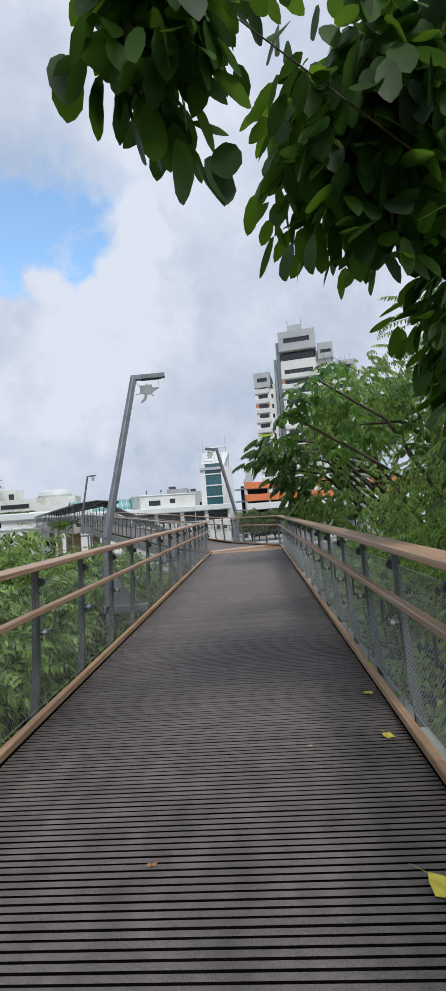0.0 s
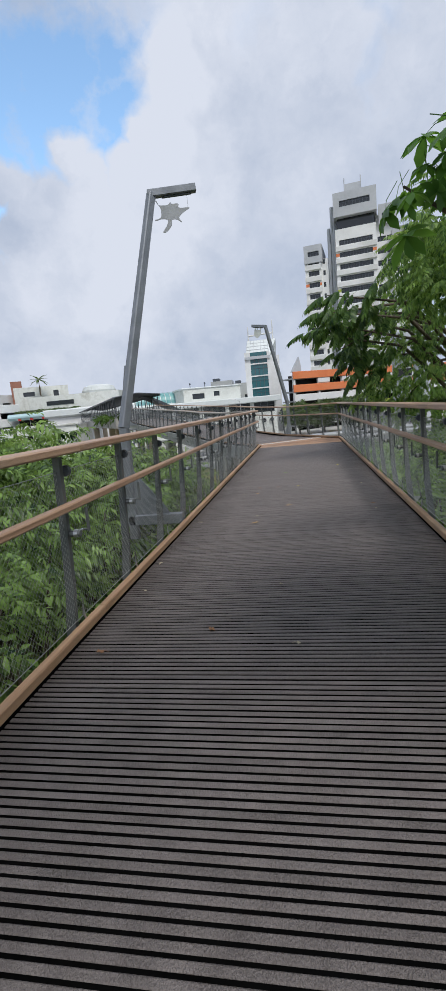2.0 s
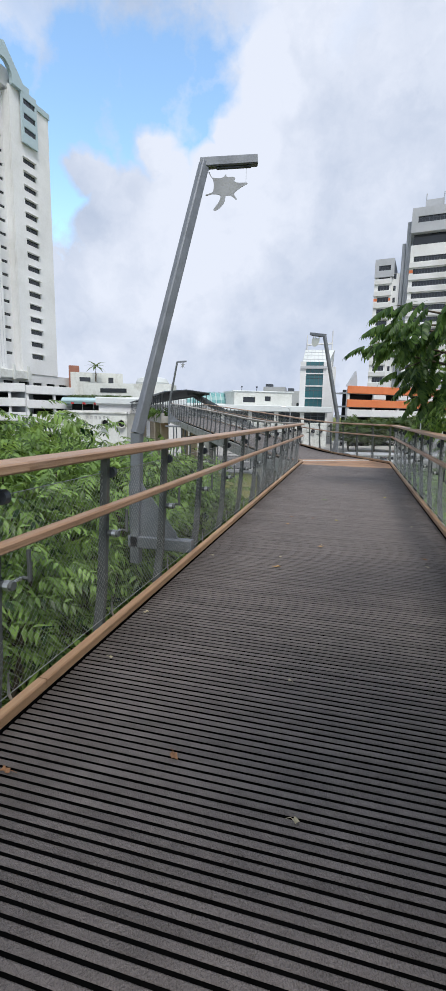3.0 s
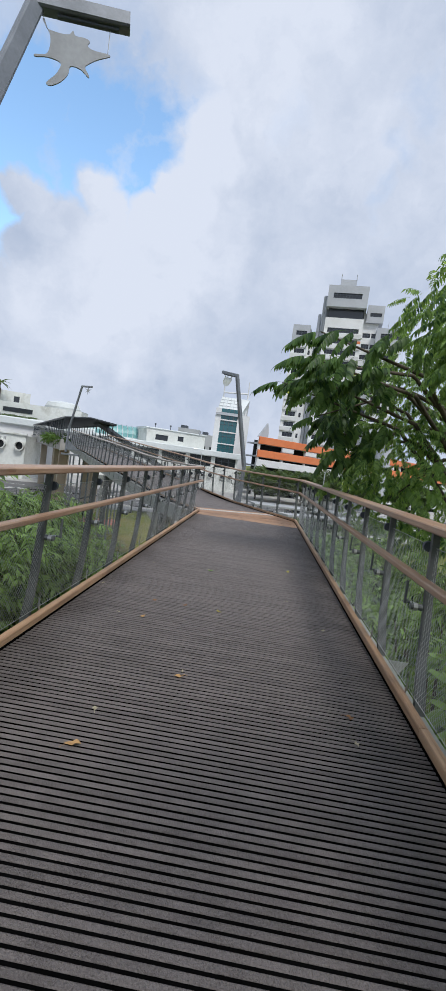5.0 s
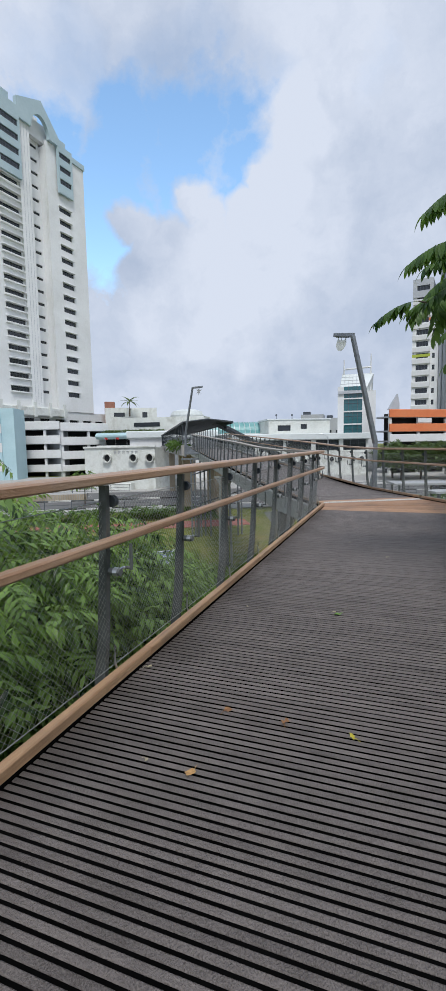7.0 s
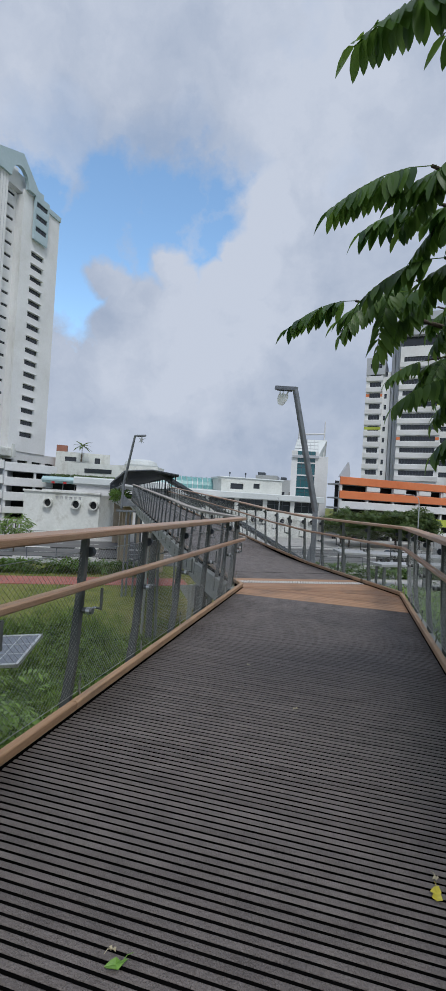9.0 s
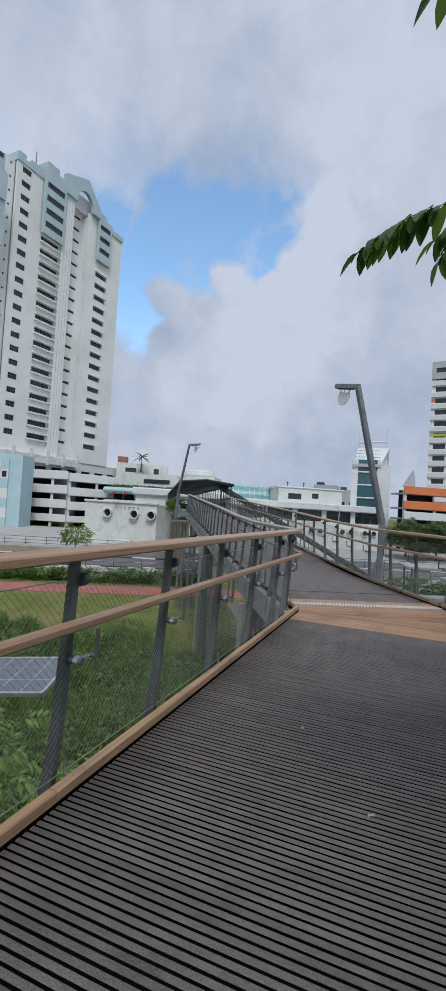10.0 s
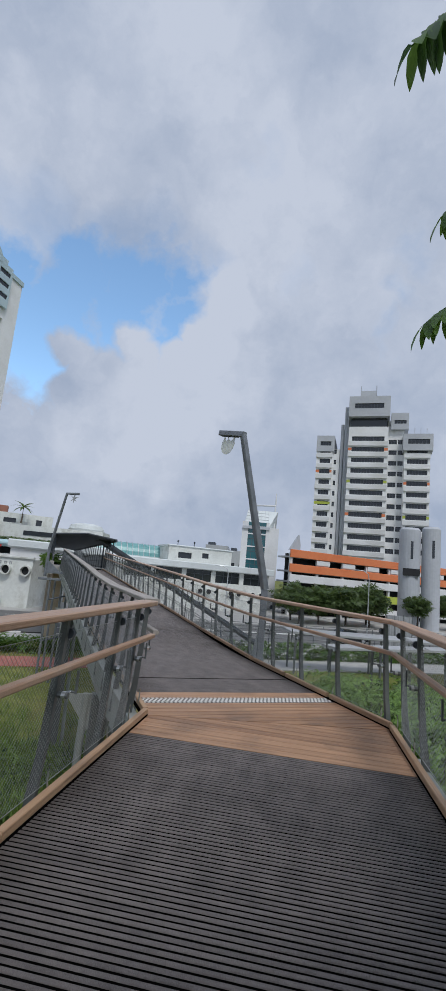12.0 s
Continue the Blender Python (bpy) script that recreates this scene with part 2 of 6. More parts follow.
M = {
    "slat": material("ribbed_composite", (0.096, 0.083, 0.079), (0.207, 0.181, 0.171), 1.6, 0.52, 0, 1.0, 60, (4, 2.0, 1), 0.5, 0.25, grain=1.0),
    "slat_far": material("ribbed_composite_joined", (0.096, 0.083, 0.079), (0.207, 0.181, 0.171), 1.6, 0.52, 0, 1.0, 60, (4, 2.0, 1), 0.5, stain=(0.09, 0.08, 0.074), grain=1.0),
    # near-black fill: the shade in grooves and gaps is put into its colour
    "underlay": material("black_gap_shade", (0.002, 0.002, 0.002), (0.004, 0.004, 0.004), 4, 1.0, 0, 0.05, 40, (1, 1, 1), 0.0),
    "rail_wood": material("handrail_timber", (0.25, 0.135, 0.075), (0.52, 0.345, 0.225), 2.6, 0.46, 0, 0.45, 30, (14, 0.4, 14), 0.6, 0.2, (0.36, 0.3, 0.25), 0.9, 0.6),
    "kerb_wood": material("kerb_timber", (0.23, 0.125, 0.065), (0.52, 0.34, 0.2), 3.0, 0.5, 0, 0.6, 34, (18, 0.4, 18), 0.55, 0.25, (0.14, 0.1, 0.07), 1.7, 0.6),
    "plank_wood": material("plank_timber", (0.17, 0.085, 0.045), (0.48, 0.285, 0.165), 2.4, 0.55, 0, 0.5, 30, (0.5, 12, 12), 0.4, 0.35, (0.1, 0.07, 0.05), 1.6, 0.65),
    "grey_wood": material("weathered_timber", (0.26, 0.235, 0.21), (0.42, 0.39, 0.36), 2.6, 0.7, 0, 0.3, 30, (9, 0.5, 9), 0.3, 0.2),
    "post": material("grey_painted_steel", (0.09, 0.1, 0.1), (0.175, 0.186, 0.186), 5, 0.5, 0.3, 0.12, 60, (1, 1, 1), 0.5, 0.12),
    "lamp_steel": material("galvanised_steel", (0.16, 0.175, 0.195), (0.25, 0.27, 0.3), 5, 0.48, 0.4, 0.1, 60),
    "wire": material("stainless_wire", (0.3, 0.305, 0.3), (0.46, 0.47, 0.46), 8, 0.35, 0.6, 0),
    "pale_steel": material("weathered_pale_steel", (0.24, 0.25, 0.255), (0.36, 0.37, 0.37), 5, 0.5, 0.3, 0.1, 60),
    "bolt": material("stainless_bolt", (0.45, 0.46, 0.46), (0.62, 0.63, 0.64), 8, 0.3, 0.9, 0),
    "girder": material("pale_girder_paint", (0.23, 0.25, 0.235), (0.34, 0.36, 0.34), 2, 0.6, 0.1, 0.1, 40, stain=(0.15, 0.15, 0.13)),
    "dark_steel": material("dark_blue_grey_steel", (0.055, 0.066, 0.08), (0.10, 0.115, 0.135), 3, 0.5, 0.3, 0.1),
    "tactile_white": material("white_tactile", (0.62, 0.6, 0.56), (0.82, 0.81, 0.78), 8, 0.5),
    "tactile_dark": material("dark_tactile_base", (0.03, 0.028, 0.028), (0.06, 0.055, 0.055), 8, 0.7),
    "ornament": material("frosted_ornament_sheet", (0.24, 0.255, 0.27), (0.34, 0.36, 0.38), 6, 0.5, 0.0, 0.1),
    "ornament_pale": material("pale_ornament_sheet", (0.66, 0.68, 0.64), (0.82, 0.84, 0.8), 6, 0.5, 0.0, 0.1),
    "white_wall": material("white_render_wall", (0.6, 0.61, 0.61), (0.76, 0.77, 0.77), 0.12, 0.75, 0, 0.1, 2.5, stain=(0.45, 0.45, 0.42), stain_scale=0.09, stain_amount=0.5),
    "tower_wall": material("tower_render_wall", (0.68, 0.69, 0.69), (0.82, 0.83, 0.83), 0.1, 0.75, 0, 0.1, 2, stain=(0.55, 0.55, 0.52), stain_scale=0.12, stain_amount=0.5),
    "grey_wall": material("grey_render_wall", (0.38, 0.4, 0.43), (0.5, 0.52, 0.55), 0.15, 0.75, 0, 0.1, 2),
    "teal_wall": material("pale_blue_grey_crown", (0.36, 0.47, 0.52), (0.47, 0.58, 0.62), 0.15, 0.7, 0, 0.1, 2),
    "teal_light": material("pale_teal_tile", (0.36, 0.52, 0.56), (0.46, 0.62, 0.66), 0.3, 0.6, 0, 0.1, 3),
    "aged_wall": material("stained_white_wall", (0.56, 0.58, 0.55), (0.78, 0.8, 0.77), 0.35, 0.8, 0, 0.1, 3, stain=(0.3, 0.3, 0.25), stain_scale=0.35, stain_amount=0.8),
    "roof_white": material("pale_roof", (0.54, 0.58, 0.58), (0.68, 0.72, 0.72), 0.2, 0.6, 0, 0.1, 3),
    "orange": material("orange_paint", (0.62, 0.17, 0.06), (0.75, 0.24, 0.09), 0.2, 0.6, 0, 0.05, 2, stain=(0.5, 0.2, 0.1), stain_scale=0.2),
    "green_paint": material("lime_green_paint", (0.36, 0.42, 0.05), (0.46, 0.53, 0.08), 0.2, 0.6, 0, 0.05, 2),
    "concrete": material("concrete", (0.27, 0.265, 0.25), (0.42, 0.41, 0.39), 0.8, 0.85, 0, 0.25, 18, stain=(0.2, 0.19, 0.17), stain_scale=0.6),
    "pier": material("tan_concrete_pier", (0.3, 0.25, 0.18), (0.44, 0.38, 0.29), 0.8, 0.85, 0, 0.25, 14),
    # near-black: the unlit depth of rooms and openings is put into the colour
    "inside_shade": material("shaded_interior", (0.012, 0.013, 0.015), (0.03, 0.032, 0.035), 0.5, 0.9, 0, 0),
    "slab": material("carpark_slab", (0.3, 0.31, 0.32), (0.42, 0.43, 0.44), 0.3, 0.8, 0, 0.05, 3),
    "glass": glass_material("window_glass", (0.025, 0.03, 0.036)),
    "navy_glass": glass_material("navy_glass", (0.012, 0.022, 0.05)),
    "blue_glass": glass_material("teal_curtain_glass", (0.03, 0.12, 0.14)),
    "grass": material("lawn", (0.075, 0.1, 0.022), (0.22, 0.235, 0.065), 1.1, 0.95, 0, 0.8, 14, (1, 1, 1), 0.1, stain=(0.25, 0.2, 0.09), stain_scale=0.2, stain_amount=0.7),
    "red_path": material("red_path", (0.3, 0.1, 0.085), (0.42, 0.17, 0.14), 0.8, 0.9, 0, 0.2, 20),
    "asphalt": material("asphalt", (0.1, 0.1, 0.1), (0.16, 0.16, 0.157), 0.4, 0.9, 0, 0.2, 30),
    "pave": material("pale_paving", (0.33, 0.33, 0.32), (0.47, 0.46, 0.44), 0.4, 0.85, 0, 0.1, 12),
    "line": material("road_paint", (0.6, 0.6, 0.58), (0.78, 0.78, 0.75), 2, 0.7),
    "bark": material("bark", (0.055, 0.045, 0.035), (0.14, 0.115, 0.09), 6, 0.9, 0, 0.6, 40, (3, 3, 0.6), 0.2),
    "broad": leaf_material("broad_leaves", (0.009, 0.028, 0.01), (0.055, 0.13, 0.02), 0.45, 0.5, 0.2),
    "palmate": leaf_material("palmate_leaves", (0.03, 0.085, 0.025), (0.085, 0.2, 0.04), 0.45),
    "pinnate": leaf_material("pinnate_leaves", (0.035, 0.095, 0.028), (0.21, 0.33, 0.09), 0.45),
    # darker copy of the pinnate leaves: their backlit shade is put into the colour
    "spray": leaf_material("shaded_spray_leaves", (0.02, 0.06, 0.018), (0.11, 0.2, 0.05), 0.4),
    "shrub": leaf_material("shrub_leaves", (0.006, 0.026, 0.008), (0.22, 0.35, 0.095), 0.32),
    "far_leaf": leaf_material("far_tree_leaves", (0.035, 0.065, 0.025), (0.1, 0.15, 0.05), 0.3),
    "grass_leaf": leaf_material("grass_leaves", (0.018, 0.052, 0.012), (0.155, 0.235, 0.05), 0.3, 0.55),
    "cover": leaf_material("ground_cover_leaves", (0.009, 0.032, 0.008), (0.13, 0.21, 0.046), 0.3, 0.55),
    "hedge": leaf_material("hedge_leaves", (0.03, 0.07, 0.015), (0.09, 0.17, 0.03), 0.3),
    "yellow_leaf": material("yellow_fallen_leaf", (0.42, 0.36, 0.03), (0.68, 0.6, 0.08), 20, 0.6, 0, 0.3, 120),
    "green_leaf": material("green_fallen_leaf", (0.1, 0.22, 0.03), (0.2, 0.36, 0.06), 20, 0.5, 0, 0.3, 120),
    "tan_leaf": material("tan_fallen_leaf", (0.36, 0.2, 0.07), (0.6, 0.38, 0.16), 20, 0.6, 0, 0.3, 120),
    "pale_leaf": material("pale_dry_leaf", (0.34, 0.3, 0.2), (0.6, 0.55, 0.4), 20, 0.7, 0, 0.3, 120),
    "brown_leaf": material("brown_dry_leaf", (0.18, 0.08, 0.035), (0.4, 0.22, 0.1), 20, 0.7, 0, 0.3, 120),
    "solar_cell": glass_material("solar_cells", (0.14, 0.16, 0.2), 0.2),
    "alu": material("aluminium_frame", (0.5, 0.52, 0.53), (0.66, 0.68, 0.69), 6, 0.4, 0.7, 0.05),
    "brick_red": material("red_brick_block", (0.28, 0.12, 0.08), (0.38, 0.18, 0.13), 0.5, 0.8),
    "banner": material("blue_banner", (0.02, 0.03, 0.13), (0.04, 0.06, 0.22), 0.5, 0.5, 0, 0),
    "banner_red": material("red_flag_cloth", (0.5, 0.03, 0.03), (0.65, 0.06, 0.06), 2, 0.6, 0, 0),
    "banner_pale": material("pale_banner_print", (0.55, 0.6, 0.7), (0.75, 0.78, 0.82), 2, 0.6, 0, 0),
    "awning": material("teal_glass_canopy", (0.12, 0.3, 0.3), (0.22, 0.42, 0.42), 0.6, 0.3, 0, 0),
    "car_dark": material("dark_car_paint", (0.02, 0.022, 0.026), (0.03, 0.032, 0.036), 2, 0.2, 0.3, 0),
    "car_white": material("white_car_paint", (0.62, 0.63, 0.64), (0.72, 0.73, 0.74), 2, 0.2, 0.0, 0),
    "rubber": material("tyre_rubber", (0.012, 0.012, 0.012), (0.025, 0.025, 0.025), 8, 0.8),
    "black_white": material("kerb_black_paint", (0.02, 0.02, 0.02), (0.05, 0.05, 0.05), 3, 0.7),
}
M["slat_ramp"] = material("ribbed_composite_ramp", (0.096, 0.083, 0.079), (0.207, 0.181, 0.171), 1.6, 0.52, 0, 1.0, 60, (4, 2.0, 1), 0.5, stain=(0.09, 0.08, 0.074), grain=1.0)
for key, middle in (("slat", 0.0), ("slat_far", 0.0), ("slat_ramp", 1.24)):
    kerb_band(M[key], middle, 0.82, (0.05, 0.04, 0.035))

# ---- building blocks ----


class Geo:
    """Collects vertices and faces of one part."""

    def __init__(self):
        self.v, self.f = [], []

    def add(self, vs, fs, m=None):
        k = len(self.v)
        self.v += [tuple(m @ Vector(p)) if m else tuple(p) for p in vs]
        self.f += [tuple(k + i for i in f) for f in fs]
        return self

    def box(self, x0, x1, y0, y1, z0, z1, m=None):
        vs = [(x, y, z) for x in (x0, x1) for y in (y0, y1) for z in (z0, z1)]
        return self.add(vs, [(0, 1, 3, 2), (4, 6, 7, 5), (0, 4, 5, 1), (2, 3, 7, 6), (0, 2, 6, 4), (1, 5, 7, 3)], m)

    def bar(self, x0, x1, y0, y1, z0, z1, c=0.004, m=None):
        """A box with chamfered long edges, long in its longest direction."""
        lo, hi = (x0, y0, z0), (x1, y1, z1)
        size = [h - l for l, h in zip(lo, hi)]
        ax = size.index(max(size))
        a, b = [i for i in range(3) if i != ax]
        pts = [(lo[a] + c, lo[b]), (hi[a] - c, lo[b]), (hi[a], lo[b] + c), (hi[a], hi[b] - c), (hi[a] - c, hi[b]), (lo[a] + c, hi[b]), (lo[a], hi[b] - c), (lo[a], lo[b] + c)]
        vs = []
        for e in (lo[ax], hi[ax]):
            for p, q in pts:
                w = [0, 0, 0]
                w[ax], w[a], w[b] = e, p, q
                vs.append(w)
        fs = [(i, (i + 1) % 8, 8 + (i + 1) % 8, 8 + i) for i in range(8)] + [tuple(range(7, -1, -1)), tuple(range(8, 16))]
        return self.add(vs, fs, m)

    def tube(self, p, q, r, r2=None, n=8, m=None):
        p, q = Vector(p), Vector(q)
        r2 = r if r2 is None else r2
        rot = (q - p).to_track_quat("Z", "Y").to_matrix()
        vs = [c + rot @ Vector((math.cos(6.2832 * i / n) * s, math.sin(6.2832 * i / n) * s, 0)) for c, s in ((p, r), (q, r2)) for i in range(n)]
        fs = [(i, (i + 1) % n, n + (i + 1) % n, n + i) for i in range(n)] + [tuple(range(n - 1, -1, -1)), tuple(range(n, 2 * n))]
        return self.add(vs, fs, m)

    def limb(self, pts, radii, n=7):
        """A tapered, bent branch through the points."""
        k, vs, fs = len(pts), [], []
        for i, p in enumerate(pts):
            p = Vector(p)
            way = Vector(pts[min(i + 1, k - 1)]) - Vector(pts[max(i - 1, 0)])
            rot = way.to_track_quat("Z", "Y").to_matrix()
            vs += [p + rot @ Vector((math.cos(6.2832 * j / n) * radii[i], math.sin(6.2832 * j / n) * radii[i], 0)) for j in range(n)]
        for i in range(k - 1):
            fs += [(i * n + j, i * n + (j + 1) % n, (i + 1) * n + (j + 1) % n, (i + 1) * n + j) for j in range(n)]
        return self.add(vs, fs + [tuple(range((k - 1) * n, k * n))])

    def sweep(self, profile, path):
        """A profile of (sideways, up) pairs drawn along a path, mitred in plan."""
        k, n, vs = len(path), len(profile), []
        for i, p in enumerate(path):
            p = Vector(p)
            a = (p - Vector(path[i - 1])).to_2d().normalized() if i else None
            b = (Vector(path[i + 1]) - p).to_2d().normalized() if i < k - 1 else None
            t = (a + b).normalized() if a and b else (a or b)
            s = 1 / max(0.5, t.dot(a)) if a and b else 1
            side = Vector((t.y, -t.x, 0)) * s
            vs += [p + side * u + Vector((0, 0, w)) for u, w in profile]
        fs = [(i * n + j, i * n + (j + 1) % n, (i + 1) * n + (j + 1) % n, (i + 1) * n + j) for i in range(k - 1) for j in range(n)]
        return self.add(vs, fs + [tuple(range(n - 1, -1, -1)), tuple(range((k - 1) * n, k * n))])

    def plate(self, outline, t, m=None):
        """A flat outline in x and z, of thickness t along y."""
        n = len(outline)
        vs = [(x, s * t / 2, z) for s in (-1, 1) for x, z in outline]
        fs = [tuple(range(n)), tuple(range(2 * n - 1, n - 1, -1))] + [(i, n + i, n + (i + 1) % n, (i + 1) % n) for i in range(n)]
        return self.add(vs, fs, m)

    def mesh(self, name, mat, smooth=False):
        me = bpy.data.meshes.new(name)
        me.from_pydata(self.v, [], self.f)
        if smooth:
            me.shade_smooth()
        me.materials.append(M[mat])
        bm = bmesh.new()
        bm.from_mesh(me)
        bmesh.ops.recalc_face_normals(bm, faces=bm.faces)
        bm.to_mesh(me)
        bm.free()
        return me

    def part(self, name, mat, parent, label="", smooth=False):
        return put(name, self.mesh(name, mat, smooth), parent, label)


def put(name, me, parent=None, label="", m=None):
    ob = new(name, me)
    ob.parent = parent
    if m is not None:
        ob.matrix_basis = m
    return tagged(ob, label)


def thing(name, m, label, category, group="", kind=""):
    ob = new(name)
    ob.empty_display_size = 0.2
    ob.matrix_basis = m
    return tagged(ob, label, category, group, kind)


def octo(w, h, c):
    """A chamfered rectangle, centred sideways, its top at 0."""
    a = w / 2
    return [(-a + c, -h), (a - c, -h), (a, -h + c), (a, -c), (a - c, 0), (-a + c, 0), (-a, -c), (-a, -h + c)]


def clip(poly, nx, ny, c):
    """The part of a polygon where nx*x + ny*y <= c."""
    out = []
    for i, p in enumerate(poly):
        q = poly[(i + 1) % len(poly)]
        a, b = nx * p[0] + ny * p[1] - c, nx * q[0] + ny * q[1] - c
        if a <= 0:
            out.append(p)
        if a * b < 0:
            s = a / (a - b)
            out.append((p[0] + s * (q[0] - p[0]), p[1] + s * (q[1] - p[1])))
    return out


G0 = -4.6                          # the ground
BEND = 29.5                        # degrees by which the bridge turns at its corner
RAMP = pose(-1.22, 17.2, 0, 0, 0, BEND)   # the second stretch: x across it, y along it


def ground_z(x, y):
    """The ground: flat along the road, a bank at the start of the bridge."""
    s = min(max((13.5 - y) / 9.0, 0), 1) * min(max((30 - abs(x)) / 14, 0), 1)
    return G0 + 3.1 * s * s * (3 - 2 * s)


def ramp_z(u):
    """Height of the second stretch's deck."""
    s = min(max(u - 3.2, 0), 24.5)
    return 0.044 * s * min(1, s / 3.0)


# ---- ground, road and far settings ----
g = Geo()
gx = [-2500, -300, -60] + [-40 + 2 * i for i in range(41)] + [60, 300, 2500]
gy = [-2500, -300, -60] + [-40 + 1.5 * i for i in range(45)] + [60, 300, 2500]
g.add([(x, y, ground_z(x, y) + (0.05 * math.sin(1.3 * x) * math.sin(0.9 * y) if abs(x) < 41 and -41 < y < 25 else 0)) for y in gy for x in gx],
      [(j * len(gx) + i, j * len(gx) + i + 1, (j + 1) * len(gx) + i + 1, (j + 1) * len(gx) + i) for j in range(len(gy) - 1) for i in range(len(gx) - 1)])
tagged(g.part("ground", "grass", None), "grassy ground with dry patches reaching the horizon", "ground", kind="structure")


def strip(name, mat, u0, u1, v0, v1, z, label, category):
    g = Geo().box(v0, v1, u0, u1, G0 - 0.2, z)
    tagged(put(name, g.mesh(name, mat), None, "", RAMP), label, category, kind="structure")


strip("pavement_red_path", "red_path", 24.6, 27.4, -60, 4, G0 + 0.03, "red-surfaced footpath across the lawn", "path")
strip("road", "asphalt", 37.0, 53.0, -400, 400, G0 + 0.02, "grey asphalt road crossed by the footbridge", "road")
strip("pavement", "pave", 53.0, 90.0, -400, 400, G0 + 0.09, "pale paved forecourt along the buildings", "pavement")
strip("pavement_near", "pave", 33.6, 36.6, -400, 400, G0 + 0.09, "pale paved footway beside the road", "pavement")

strip("pavement_plaza", "pave", 25.0, 33.55, 9, 70, G0 + 0.06, "pale paved court in front of the covered walkways", "pavement")


def road_lines():
    g = Geo()
    for i in range(60):
        g.box(-120 + 4 * i, -118 + 4 * i, 41.0, 41.12, G0 + 0.02, G0 + 0.026)
        g.box(-120 + 4 * i, -118 + 4 * i, 49.4, 49.52, G0 + 0.02, G0 + 0.026)
    ob = put("road_marking", g.mesh("road_marking", "line"), None, "", RAMP)
    tagged(ob, "white dashed lane lines on the asphalt road", "road marking", kind="structure")


road_lines()


def kerb_row(u, n=70, v0=-110, step=2.4):
    """A kerb of black and white stones."""
    k = thing("road_kerb", RAMP @ pose(0, u, G0), "black and white painted kerb stones along the road", "kerb", kind="structure")
    a = Geo().bar(0, step - 0.02, 0, 0.18, 0, 0.16, 0.02).mesh("kerb_stone", "line")
    b = Geo().bar(0, step - 0.02, 0, 0.18, 0, 0.16, 0.02).mesh("kerb_stone", "black_white")
    for i in range(n):
        put("kerb_stone", (a, b)[i % 2], k, "", pose(v0 + i * step, 0, 0))


kerb_row(36.7)
kerb_row(44.2)


def median():
    t = thing("planter_wall", RAMP @ pose(-70, 44.6, G0), "long low stone planter wall between the carriageways", "planter")
    Geo().bar(0, 60, 0, 1.1, 0, 0.8, 0.03).part("wall", "concrete", t)
    g = Geo()
    for i in range(240):
        g.bar(i * 0.25 + 0.02, i * 0.25 + 0.2, -0.06, 0, 0.03, 0.77, 0.02)
    g.part("cladding", "pier", t, "rough vertical stone cladding")


median()


def fence(name, u, v0, v1, h, step, label):
    t = thing(name, RAMP @ pose(v0, u, G0), label, "fence")
    n = int((v1 - v0) / step)
    for z in (h, h * 0.62, h * 0.28):
        Geo().bar(0, n * step, -0.02, 0.02, z - 0.05, z, 0.005).part("fence_rail", "post", t)
    me = Geo().bar(-0.03, 0.03, -0.03, 0.03, 0, h, 0.005).mesh("fence_post", "dark_steel")
    for i in range(n + 1):
        put("fence_post", me, t, "", pose(i * step, 0, 0))


fence("road_fence", 36.2, -80, -2, 1.0, 2.4, "grey steel pedestrian fence along the road")
fence("road_fence", 53.4, -80, -4, 1.05, 2.4, "grey steel pedestrian fence by the forecourt")
fence("road_fence", 45.9, 10, 84, 1.0, 2.4, "grey steel pedestrian fence between the carriageways")
fence("road_fence", 36.4, 10, 80, 1.0, 2.4, "grey steel pedestrian fence along the road")

# ---- the first stretch of the bridge ----
HALF, END = 1.22, 16.65
PITCH, START = 0.0384, -7.0
bridge_floor = tagged(thing("bridge_floor", pose(0, 0, 0), "dark ribbed composite deck boards worn grey", "bridge deck", kind="structure"))
# black sheet just below the slat tops, painted in as groove shade
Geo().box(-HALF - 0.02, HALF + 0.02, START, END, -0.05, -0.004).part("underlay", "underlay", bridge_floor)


def slat_profile(y, w=0.0258):
    return [(y, -0.02), (y + w, -0.02), (y + w, -0.003), (y + w - 0.004, 0.0), (y + 0.004, 0.0), (y, -0.003)]


def add_slat(g, y, x0, x1, dz=0.0):
    p = slat_profile(y)
    vs = [(x, a, b + dz) for x in (x0, x1) for a, b in p]
    g.add(vs, [(i, (i + 1) % 6, 6 + (i + 1) % 6, 6 + i) for i in range(6)] + [tuple(range(5, -1, -1)), tuple(range(6, 12))])


count = int((END - START) / PITCH)
g = Geo()
add_slat(g, 0, -HALF, HALF)
slat_mesh = g.mesh("slat", "slat")
rest = Geo()
for i in range(count):
    y = END - (i + 1) * PITCH
    dz = 0.0012 * math.sin(i * 2.4) * math.sin(i * 0.37)
    if 3.3 < y < 14.7:
        put("slat", slat_mesh, bridge_floor, "", pose(0, y, dz))
    else:
        add_slat(rest, y, -HALF, HALF, dz)
tagged(rest.part("slat_rows", "slat_far", bridge_floor), kind="stuff")
for s in (-1, 1):
    Geo().bar(s * 1.36 - 0.05, s * 1.36 + 0.05, START, 17.3, -0.36, -0.06, 0.01).part("edge_beam", "girder", bridge_floor, "pale painted steel edge beam")

# timber threshold at the corner: boards cut along the bend's mitre
threshold = thing("timber_threshold", pose(0, 0, 0), "reddish-brown timber boards fanned across the bend of the deck", "decking", kind="structure")
BW = 0.118
